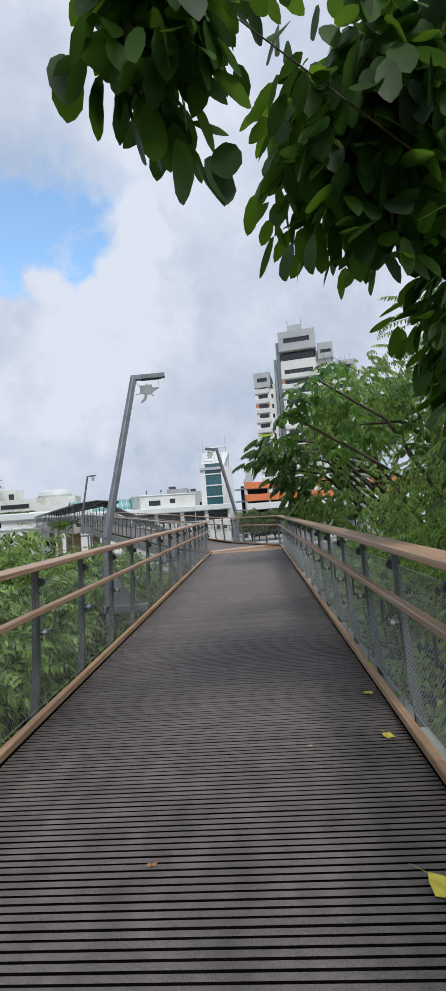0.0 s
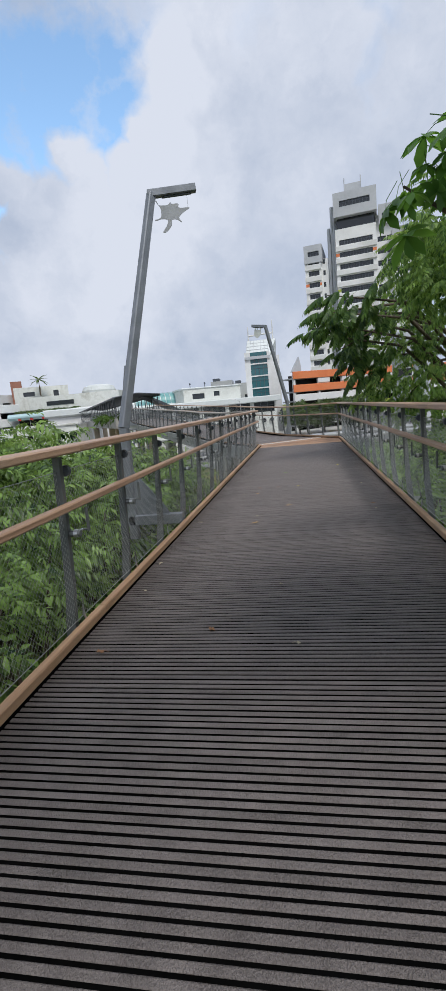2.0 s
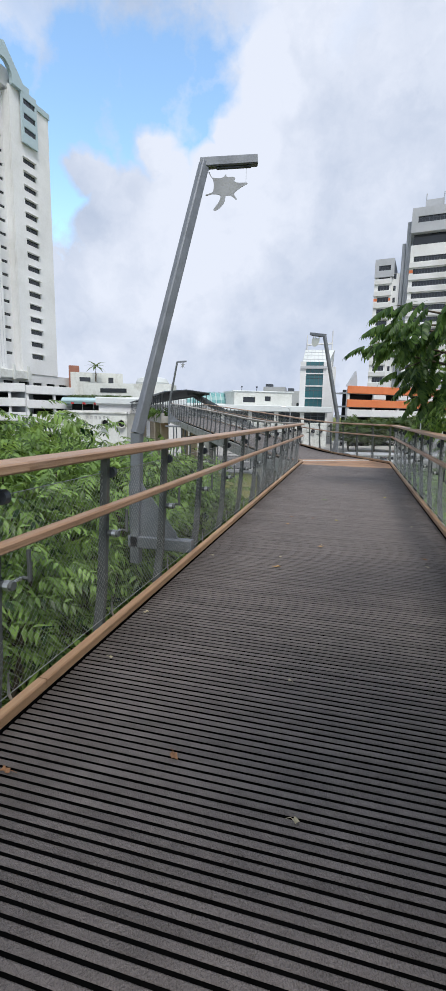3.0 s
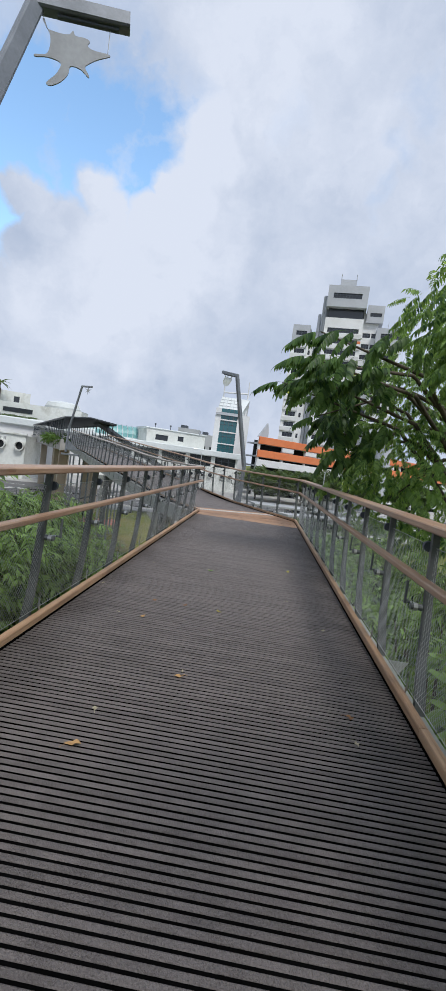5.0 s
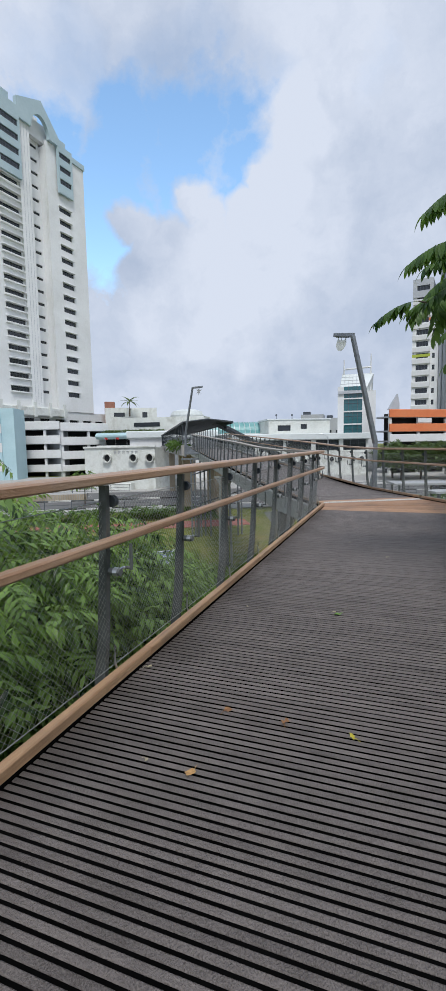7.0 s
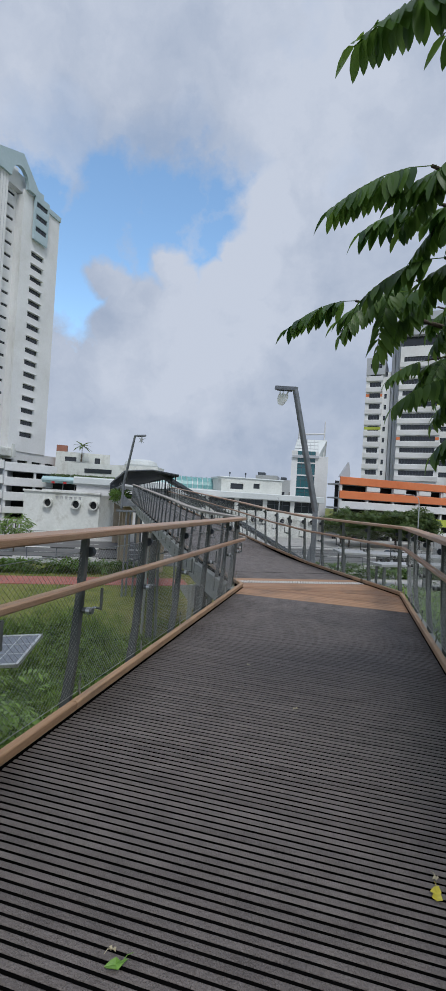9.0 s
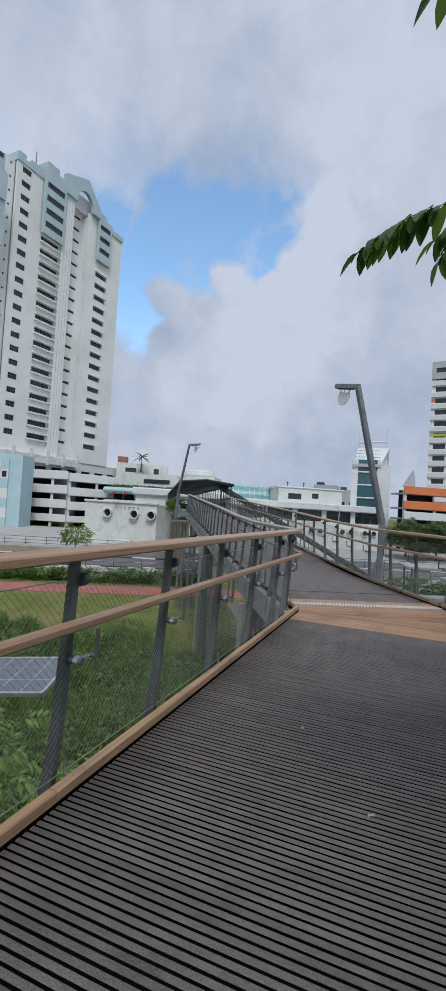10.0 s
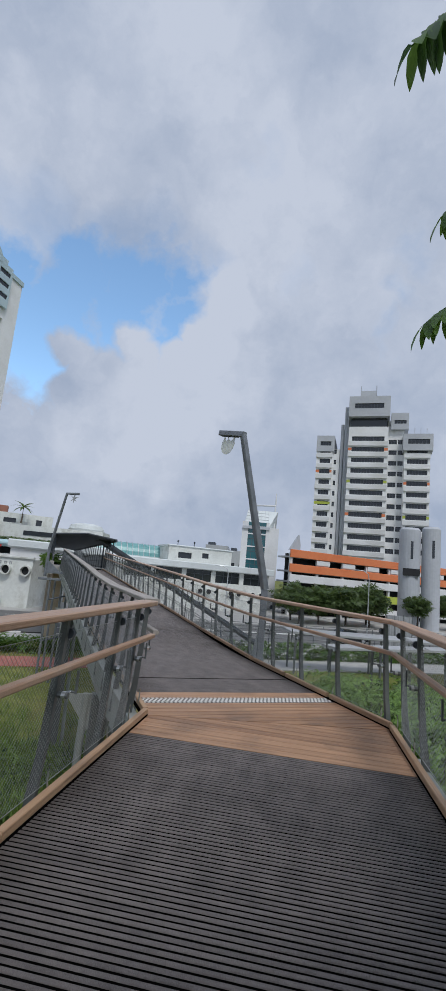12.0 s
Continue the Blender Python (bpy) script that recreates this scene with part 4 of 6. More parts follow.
def leaf(length, width, rows=(0, 0.3, 0.65, 1), widths=(0.12, 0.9, 0.85, 0.03), fold=0.18, droop=0.15):
    """One leaf blade along +x, folded along its midrib."""
    V, F = [], []
    for s, w in zip(rows, widths):
        z = -droop * length * s * s
        V += [(s * length, -w * width / 2, z + fold * w * width / 2), (s * length, 0, z), (s * length, w * width / 2, z + fold * w * width / 2)]
    for i in range(len(rows) - 1):
        a = 3 * i
        F += [(a, a + 3, a + 4, a + 1), (a + 1, a + 4, a + 5, a + 2)]
    return np.array(V), np.array(F)


def turn(yaw, pitch, roll=0.0):
    return np.array((Matrix.Rotation(yaw, 3, "Z") @ Matrix.Rotation(-pitch, 3, "Y") @ Matrix.Rotation(roll, 3, "X")))


def gather(pieces):
    """Joins (vertices, quads) pieces into one pair."""
    V, F, k = [], [], 0
    for v, f in pieces:
        V.append(v)
        F.append(f + k)
        k += len(v)
    return np.concatenate(V), np.concatenate(F)


def stalk(pts, r):
    V, F = [], []
    for p in pts:
        V += [(p[0], p[1] - r, p[2]), (p[0], p[1] + r, p[2]), (p[0], p[1], p[2] + r), (p[0], p[1], p[2] - r)]
    for i in range(len(pts) - 1):
        a = 4 * i
        F += [(a, a + 4, a + 5, a + 1), (a + 2, a + 6, a + 7, a + 3)]
    return np.array(V), np.array(F)


def pinnate_leaf(length=0.4, pairs=7, leaflet=0.13, width=0.048, droop=0.35, hang=0.75, full=False):
    out = []
    pts = [(length * s, 0, length * (0.12 * s - droop * s * s)) for s in (0, 0.25, 0.5, 0.75, 1)]
    out.append(stalk(pts, 0.0025))
    lv, lf = leaf(leaflet, width, (0, 0.18, 0.42, 0.72, 0.9, 1), (0.12, 0.75, 1, 0.78, 0.36, 0.02), 0.22, 0.22) if full else leaf(leaflet, width, (0, 0.4, 1), (0.1, 1, 0.03), 0.25, 0.3)
    for i in range(pairs):
        s = 0.22 + 0.72 * i / (pairs - 1)
        p = np.array((length * s, 0, length * (0.12 * s - droop * s * s)))
        for side in (-1, 1):
            k = 0.75 + 0.4 * math.sin(math.pi * (0.2 + 0.7 * s))
            out.append((lv * k @ turn(side * 1.05 + RNG.normal(0, 0.12), -hang + RNG.normal(0, 0.15), 0).T + p, lf))
    p = np.array(pts[-1])
    out.append((lv @ turn(0, -0.8).T + p, lf))
    return gather(out)


def palmate_leaf(r=0.16, n=7):
    out = [stalk([(0, 0, 0), (-0.06, 0, 0.06), (-0.2, 0, 0.1)], 0.003)]
    lv, lf = leaf(r, r * 0.4, (0, 0.35, 0.7, 1), (0.15, 0.8, 1, 0.05), 0.2, 0.3)
    for i in range(n):
        out.append((lv * (0.85 + 0.3 * RNG.random()) @ turn(6.283 * i / n + RNG.normal(0, 0.08), -0.35 + RNG.normal(0, 0.15)).T, lf))
    return gather(out)


def scatter(templates, places):
    """Puts a template at each place: (position, yaw, pitch, roll, size)."""
    out = []
    for i, (p, yaw, pitch, roll, size) in enumerate(places):
        v, f = templates[i % len(templates)]
        out.append((v * size @ turn(yaw, pitch, roll).T + np.asarray(p), f))
    return gather(out)


PINNATE = [pinnate_leaf(0.42, 10, 0.105, 0.04, 0.38, 0.8), pinnate_leaf(0.42, 9, 0.1, 0.038, 0.5, 0.6), pinnate_leaf(0.36, 8, 0.105, 0.04, 0.25, 0.5), pinnate_leaf(0.4, 9, 0.105, 0.038, 0.42, 0.7)]
SPRAY = [pinnate_leaf(0.44, 14, 0.125, 0.045, 0.5, 0.95, True), pinnate_leaf(0.42, 13, 0.12, 0.043, 0.55, 0.75, True), pinnate_leaf(0.38, 12, 0.125, 0.045, 0.42, 0.85, True)]
SPREAD = [pinnate_leaf(0.36, 6, 0.105, 0.038, 0.3, 0.2), pinnate_leaf(0.4, 7, 0.1, 0.036, 0.4, 0.3), pinnate_leaf(0.32, 5, 0.11, 0.04, 0.2, 0.15)]
FINE = [pinnate_leaf(0.26, 8, 0.045, 0.018, 0.3), pinnate_leaf(0.3, 9, 0.042, 0.017, 0.45)]
BROAD = [leaf(0.2, 0.105, (0, 0.15, 0.4, 0.7, 0.9, 1), (0.1, 0.7, 1, 0.95, 0.5, 0.04), 0.12, d) for d in (0.05, 0.2, -0.1)]
PALMATE = [palmate_leaf(), palmate_leaf(0.18, 8), palmate_leaf(0.14, 7)]
BLADE = [gather([(leaf(0.42, 0.014, (0, 0.35, 0.7, 1), (0.8, 1, 0.7, 0.05), 0.2, 0.45)[0] @ turn(a, 1.15 + 0.2 * math.sin(3 * a)).T, leaf(0.42, 0.014, (0, 0.35, 0.7, 1), (0.8, 1, 0.7, 0.05))[1]) for a in (0, 0.9, 1.9, 3.1, 4.0, 5.2)])]
TUFT = [gather([(leaf(0.2, 0.07, (0, 0.45, 1), (0.2, 1, 0.05), 0.2, 0.4)[0] @ turn(a, 0.35 + 0.3 * math.sin(5 * a)).T, leaf(0.2, 0.07, (0, 0.45, 1), (0.2, 1, 0.05))[1]) for a in (0, 1.2, 2.4, 3.7, 5.0)])]



def sward():
    """A tuft of thin bent blades, two quads each."""
    out = []
    for i in range(6):
        w, h, b = 0.009, RNG.uniform(0.16, 0.32), RNG.uniform(0.04, 0.16)
        v = np.array([(0, -w, 0), (0, w, 0), (b * 0.35, -w * 0.8, h * 0.6), (b * 0.35, w * 0.8, h * 0.6), (b, -0.001, h), (b, 0.001, h)])
        out.append((v @ turn(i * 1.1 + RNG.normal(0, 0.3), 0).T + np.array((RNG.normal(0, 0.05), RNG.normal(0, 0.05), 0)), np.array([(0, 1, 3, 2), (2, 3, 5, 4)])))
    return gather(out)


SWARD = [sward() for _ in range(4)]


def blob_places(center, radii, n, pitch=(-0.5, 0.35), size=(0.8, 1.2), shell=0.45):
    """Leaf places in an uneven ellipsoid, pointing outwards and hanging."""
    out = []
    c, r = np.array(center), np.array(radii)
    ph = RNG.random(3) * 6.28
    for _ in range(n):
        v = RNG.normal(size=3)
        v /= np.linalg.norm(v)
        lump = 1 + 0.22 * math.sin(4 * v[0] + ph[0]) * math.sin(5 * v[1] + ph[1]) + 0.14 * math.sin(9 * v[2] + ph[2])
        s = (shell + (1 - shell) * RNG.random() ** 0.6) * lump
        p = c + v * r * s
        out.append((p, math.atan2(v[1], v[0]) + RNG.normal(0, 0.6), RNG.normal(*pitch), RNG.normal(0, 0.3), RNG.uniform(*size)))
    return out


def tree(name, base, top, limbs, places, templates, mat, label, r0=0.12, twig_r=0.012, category="tree", group="", sprays=()):
    """A trunk from base to top, bent limbs from it to the given points, a crown of leaves, and larger sprays at its edge."""
    b, t = Vector(base), Vector(top)
    th = thing(name, Matrix.Translation(b), label, category, group)
    mid = b.lerp(t, 0.5) + Vector((0.1, -0.08, 0)) * (t - b).length * 0.3
    g = Geo().limb([(0, 0, 0), tuple(mid - b), tuple(t - b)], [r0, r0 * 0.75, r0 * 0.5], 9)
    g.part("trunk", "bark", th, smooth=True)
    for i, q in enumerate(limbs):
        q = Vector(q)
        a = mid.lerp(t, 0.35 + 0.65 * ((i * 0.37) % 1))
        bow = a.lerp(q, 0.5) + Vector((0, 0, 0.16 * (q - a).length))
        Geo().limb([tuple(a - b), tuple(a.lerp(bow, 0.6) - b), tuple(bow - b), tuple(q.lerp(bow, 0.4) - b), tuple(q - b)], [r0 * 0.35, r0 * 0.26, r0 * 0.2, twig_r * 1.4, twig_r * 0.6], 6).part("limb", "bark", th, smooth=True)
    V, F = scatter(templates, [(np.array(p[0]) - np.array(b), *p[1:]) for p in places])
    put("crown", np_mesh("crown", V, F, mat), th)
    if sprays:
        V, F = scatter(SPRAY, [(np.array(p[0]) - np.array(b), *p[1:]) for p in sprays])
        put("sprays", np_mesh("sprays", V, F, "spray"), th)
    return th


def along(p, q, n, spread, pitch=(-0.5, 0.3), size=(0.8, 1.15)):
    """Leaf places along a branch from p to q."""
    p, q = np.array(p, float), np.array(q, float)
    out, yaw = [], math.atan2(*(q - p)[[1, 0]])
    for i in range(n):
        s = (i + RNG.random()) / n
        a = p + (q - p) * s + RNG.normal(0, spread, 3) + np.array((0, 0, 0.16 * np.linalg.norm(q - p) * 4 * s * (1 - s) * 0.6))
        out.append((a, yaw + RNG.choice((-0.8, 0.8, 0.1)) + RNG.normal(0, 0.3), RNG.normal(*pitch), RNG.normal(0, 0.3), RNG.uniform(*size)))
    return out


# broad-leaved tree that hangs over the start of the deck
hang = (-1.05, 0.42)
P = []
P += blob_places((0.2, 2.05, 3.2), (0.25, 0.3, 0.42), 300, hang, (0.6, 0.95), 0.1)
P += blob_places((0.35, 2.3, 3.6), (0.35, 0.3, 0.3), 70, hang, (0.6, 0.9), 0.2)
P += blob_places((1.13, 2.9, 3.36), (0.5, 0.5, 0.62), 760, hang, (0.75, 1.15), 0.15)
P += blob_places((1.7, 3.2, 3.7), (0.75, 0.7, 0.95), 680, hang, (0.75, 1.15), 0.15)
P += blob_places((1.95, 3.3, 2.5), (0.55, 0.7, 0.8), 560, (-0.9, 0.4), (0.75, 1.15), 0.15)
P += blob_places((2.3, 3.6, 1.6), (0.6, 0.9, 0.7), 260, (-0.7, 0.4), (0.8, 1.2), 0.15)
for x, y, z in ((0.31, 2.09, 2.68), (0.36, 2.1, 2.7), (0.24, 2.05, 2.74), (0.41, 2.12, 2.76), (-0.12, 2.05, 3.1), (-0.16, 2.08, 3.14), (0.62, 2.8, 2.78), (0.7, 2.85, 2.76), (0.82, 2.85, 2.8)):
    P.append(((x, y, z), RNG.random() * 6.28, -1.25, 0.2, 1.1))
tree("broadleaf_tree", (2.9, 3.4, G0), (2.5, 3.3, 3.6), [(0.25, 2.2, 3.55), (0.9, 2.8, 3.4), (1.5, 3.0, 4.1), (1.6, 3.3, 2.7), (2.2, 3.6, 1.8), (2.4, 3.0, 4.4)], P, BROAD, "broad", "dark broad-leaved tree overhanging the start of the deck", 0.03, 0.003)

# tree with hand-shaped leaves
P = []
for c, r, n in (((0.92, 5.6, 2.42), (0.24, 0.35, 0.28), 13), ((1.3, 5.8, 2.7), (0.38, 0.5, 0.3), 16), ((1.75, 6.0, 2.3), (0.4, 0.6, 0.4), 18), ((2.5, 6.2, 2.5), (0.6, 0.8, 0.6), 60)):
    P += blob_places(c, r, n, (-0.25, 0.35), (0.62, 0.95), 0.2)
tree("umbrella_tree", (2.9, 6.3, G0), (2.6, 6.2, 2.6), [(0.8, 5.6, 2.45), (1.25, 5.8, 2.8), (1.7, 6.0, 2.3), (1.5, 5.6, 2.0), (2.6, 6.6, 3.1)], P, PALMATE, "palmate", "slender tree with hand-shaped glossy leaves beside the railing", 0.09)

# fine-leaved tree behind them
P = []
for c, r, n in (((3.2, 5.6, 2.8), (1.2, 1.3, 1.2), 700), ((3.1, 7.4, 1.1), (0.9, 1.4, 0.8), 420), ((4.2, 6.6, 1.8), (1.6, 1.6, 1.6), 600), ((2.6, 5.0, 1.4), (0.7, 1.0, 0.8), 380)):
    P += blob_places(c, r, n, (-0.3, 0.4), (0.9, 1.5), 0.35)
tree("fine_leaved_tree", (3.9, 6.4, G0), (3.5, 6.2, 2.2), [(3.0, 5.4, 3.2), (2.6, 7.2, 1.8), (4.6, 6.8, 2.6), (3.4, 5.2, 3.8), (2.4, 5.2, 1.5)], P, FINE, "pinnate", "fine-leaved tree crowding the railing", 0.12)

# large tree with feathered leaves that reaches over the deck
TIP = (0.31, 12.63, 2.62)
P = along((2.3, 13.2, 2.75), (0.5, 12.55, 2.62), 14, 0.04)
P += along((1.6, 13.2, 2.6), (1.0, 12.7, 2.75), 8, 0.05) + along((1.6, 13.3, 2.3), (1.15, 13.1, 2.25), 12, 0.06) + along((1.8, 14.2, 2.6), (1.1, 14.3, 2.7), 12, 0.05)
P += along((1.8, 12.4, 2.9), (1.0, 11.95, 2.85), 8, 0.05) + along((1.9, 12.5, 2.8), (1.05, 12.2, 2.7), 9, 0.05) + along((2.2, 13.0, 2.2), (1.2, 12.9, 2.0), 18, 0.07)
P += along((2.2, 12.2, 3.2), (1.1, 11.4, 3.0), 8, 0.05) + along((2.0, 13.2, 1.8), (1.3, 13.0, 1.7), 14, 0.07)
SPRAYS = ((TIP, -0.02), ((0.6, 11.86, 2.86), -0.02), ((0.68, 12.14, 2.86), -0.02), ((0.74, 12.3, 2.68), -0.05), ((0.66, 11.25, 3.02), -0.15), ((0.94, 14.25, 2.74), -0.2), ((0.97, 14.0, 3.12), -0.2), ((0.72, 13.36, 3.06), -0.25), ((0.9, 12.8, 2.2), -0.2))
for (x, y, z), pitch in SPRAYS:
    for dx, dy, dz, yaw, dp, k in ((0.02, 0, 0, 3.22, 0, 1.0), (0.14, 0.02, 0.03, 2.6, -0.3, 0.8), (0.2, -0.02, 0.04, 3.85, -0.35, 0.85), (0.3, 0.02, 0.05, 3.0, 0.1, 0.95), (0.42, -0.03, 0.05, 3.4, -0.3, 0.9)):
        P.append(((x + dx, y + dy, z + dz), yaw, pitch + dp, RNG.normal(0, 0.12), k))
NEAR, P = P, []
for c, r, n in (((2.3, 13.5, 2.8), (0.7, 0.9, 0.85), 80), ((2.3, 13.4, 1.5), (0.95, 1.1, 0.95), 190), ((3.2, 13.8, 3.1), (1.3, 1.4, 1.2), 190), ((3.4, 13.6, 1.2), (1.4, 1.5, 1.4), 300), ((2.7, 13.6, 4.0), (0.8, 0.8, 0.6), 60), ((5.2, 14.6, 2.6), (1.8, 1.9, 1.8), 150), ((4.2, 14.2, -0.8), (1.6, 1.8, 1.3), 220)):
    P += blob_places(c, r, n, (-0.4, 0.35), (0.65, 0.95), 0.35)
# leaf mass added mostly out of view to shade the deck
P += blob_places((2.8, 10.9, 3.4), (1.0, 1.5, 1.0), 620, (-0.4, 0.35), (0.7, 1.0), 0.3)
tree("feather_leaved_tree", (4.9, 14.6, G0), (3.8, 14.0, 2.6), [p for p, _ in SPRAYS] + [(1.2, 12.9, 2.0), (2.4, 13.2, 1.2), (3.2, 13.2, 4.4), (2.8, 10.6, 3.3), (1.4, 13.0, 1.7), (3.4, 13.0, 0.6), (5.8, 15.0, 3.6)], P, PINNATE, "pinnate", "tree with drooping feathered leaves reaching over the railing", 0.16, sprays=NEAR)


def shrub_mesh(seed, n, r, mat, templates, size=(0.8, 1.25)):
    places = blob_places((0, 0, 0), r, n, (-0.1, 0.35), size, 0.55)
    places = [p for p in places if p[0][2] > -r[2] * 0.75]
    V, F = scatter(templates, places)
    return np_mesh("crown", V, F, mat)


STEMS = []
for i in range(5):
    a = i * 1.257
    STEMS.append(Geo().limb([(0.1 * math.cos(a), 0.1 * math.sin(a), -5.2), (0.25 * math.cos(a), 0.25 * math.sin(a), -2.2), (0.6 * math.cos(a), 0.6 * math.sin(a), -0.2), (0.75 * math.cos(a), 0.75 * math.sin(a), 0.6)], [0.05, 0.035, 0.02, 0.008], 5).mesh("stem", "bark", True))
SHRUBS = [shrub_mesh(i, 430, (1.25, 1.25, 1.35), "shrub", SPREAD) for i in range(3)]
BUSHY = [shrub_mesh(i, 420, (1.1, 1.1, 1.2), "shrub", BROAD) for i in range(2)]


def shrub(x, y, top, k, mesh, label):
    """A tall shrub whose crown reaches the given height."""
    z = top - 1.25 * k
    t = thing("shrub", pose(x, y, z, 0, 0, RNG.random() * 360) @ Matrix.Scale(k, 4), label, "shrub", "shrubs along the footbridge")
    for s in STEMS:
        put("stem", s, t)
    put("crown", mesh, t)


for i, (x, y, top, k) in enumerate(((-3.2, 1.0, 0.6, 1.0), (-3.3, 2.9, 0.8, 1.05), (-3.2, 4.8, 0.85, 1.0), (-3.3, 6.6, 0.8, 1.0), (-3.1, 8.2, 0.85, 1.0), (-3.1, 9.6, 0.95, 1.0), (-3.1, 11.0, 0.7, 1.0), (-4.6, 2.2, 1.25, 1.2), (-4.8, 4.6, 1.4, 1.2), (-5.0, 7.0, 1.4, 1.2), (-4.8, 9.0, 1.35, 1.15),
                                      (-6.6, 5.8, 1.5, 1.3), (-6.8, 8.4, 1.5, 1.3), (-4.7, 11.0, 0.75, 1.1), (-6.6, 10.8, 1.0, 1.2), (-8.6, 9.8, 1.3, 1.3), (-8.4, 12.4, 0.8, 1.3), (-7.4, 3.2, 1.3, 1.3), (-5.6, 12.6, 0.2, 1.0), (-3.4, 12.3, -0.5, 0.9), (-9.8, 7.2, 1.4, 1.4),
                                      (-2.75, 9.7, 0.85, 0.85), (-2.7, 10.8, 0.62, 0.85), (-2.65, 11.8, 0.3, 0.8), (-2.6, 12.7, -0.15, 0.75), (-4.0, 12.4, 0.25, 1.0), (-5.3, 11.6, 1.15, 1.1), (-6.9, 12.0, 1.1, 1.2), (-2.7, 13.6, -0.8, 0.7), (-3.7, 13.3, -0.5, 0.75), (-6.2, 9.2, 1.6, 1.2))):
    shrub(x, y, top, k, SHRUBS[i % 3], "dense green shrub with feathered leaves below the railing")
for i, (x, y, top, k) in enumerate(((2.9, -0.6, 0.6, 1.1), (2.8, 1.4, 0.5, 1.0), (2.7, 4.2, 0.6, 1.0), (2.8, 7.6, 0.5, 1.0), (3.0, 9.4, 0.7, 1.1), (2.8, 11.2, 0.4, 1.0), (4.6, 9.0, 1.0, 1.25), (4.8, 11.2, 0.9, 1.25))):
    shrub(x, y, top, k, (SHRUBS + BUSHY)[i % 5], "dense dark shrub pressing against the wire mesh")
for i, (x, y, top, k) in enumerate(((3.7, 18.8, -1.1, 1.1), (2.5, 21.2, -1.2, 1.0), (1.9, 23.2, -1.5, 0.95), (3.4, 22.8, -0.8, 1.1), (3.1, 24.8, -1.0, 1.05), (4.6, 24.2, -0.7, 1.1), (2.4, 26.4, -1.7, 0.95), (5.2, 26.6, -0.9, 1.1), (4.0, 27.8, -1.5, 1.0), (6.4, 26.0, -0.7, 1.1), (1.2, 25.4, -2.3, 0.8), (6.0, 21.0, -0.9, 1.1),
                                      (2.6, 29.5, -1.7, 1.0), (4.0, 31.0, -1.7, 1.1), (5.6, 31.5, -1.8, 1.1), (3.4, 33.5, -2.1, 1.0), (5.2, 34.5, -2.2, 1.0), (7.0, 33.0, -2.0, 1.1), (8.4, 35.0, -2.3, 1.0), (4.4, 28.6, -1.8, 1.0), (6.4, 29.4, -1.7, 1.0), (8.2, 30.6, -1.7, 1.1), (1.0, 30.5, -2.0, 0.9), (1.6, 33.0, -2.1, 1.0), (2.6, 36.0, -2.5, 1.0), (4.0, 38.5, -2.8, 1.0), (6.0, 38.0, -2.6, 1.1), (0.2, 33.5, -2.6, 0.9), (1.2, 27.8, -2.2, 0.8))):
    shrub(x, y, top, k, (BUSHY + SHRUBS)[i % 5], "low green bush on the lawn beside the bridge")


LOW = shrub_mesh(9, 620, (1.2, 1.2, 0.6), "cover", BROAD, (0.4, 0.75))
for i in range(190):
    x, y = RNG.uniform(-15, -2.2), RNG.uniform(14.5, 26.0)
    kk = RNG.uniform(0.5, 1.05)
    t = thing("low_shrub", pose(x, y, ground_z(x, y) + 0.26, 0, 0, RNG.random() * 360) @ Matrix.Scale(kk, 4), "knee-high leafy shrub in the ground cover", "shrub", "low shrubs on the lawn")
    put("crown", LOW, t)


def strap_plant(x, y, z, k):
    """A fountain of long strap leaves."""
    lv, lf = leaf(0.85, 0.035, (0, 0.3, 0.6, 0.85, 1), (0.7, 1, 0.9, 0.6, 0.05), 0.25, 0.75)
    t = thing("strap_leaf_plant", pose(x, y, z, 0, 0, RNG.random() * 360) @ Matrix.Scale(k, 4), "strap-leaved plant on the bank below the railing", "plant", "strap-leaved plants")
    V, F = gather([(lv * RNG.uniform(0.7, 1.1) @ turn(i * 2.4, RNG.uniform(0.7, 1.35)).T, lf) for i in range(26)])
    put("leaves", np_mesh("leaves", V, F, "grass_leaf"), t)


for x, y, k in ((-1.85, 3.3, 1.5), (-1.8, 4.2, 1.4), (-1.9, 5.0, 1.5), (-1.8, 6.0, 1.3), (-2.1, 2.4, 1.6), (-1.9, 13.0, 1.3), (-2.2, 13.8, 1.2), (-1.8, 12.2, 1.3)):
    strap_plant(x, y, ground_z(x, y), k)


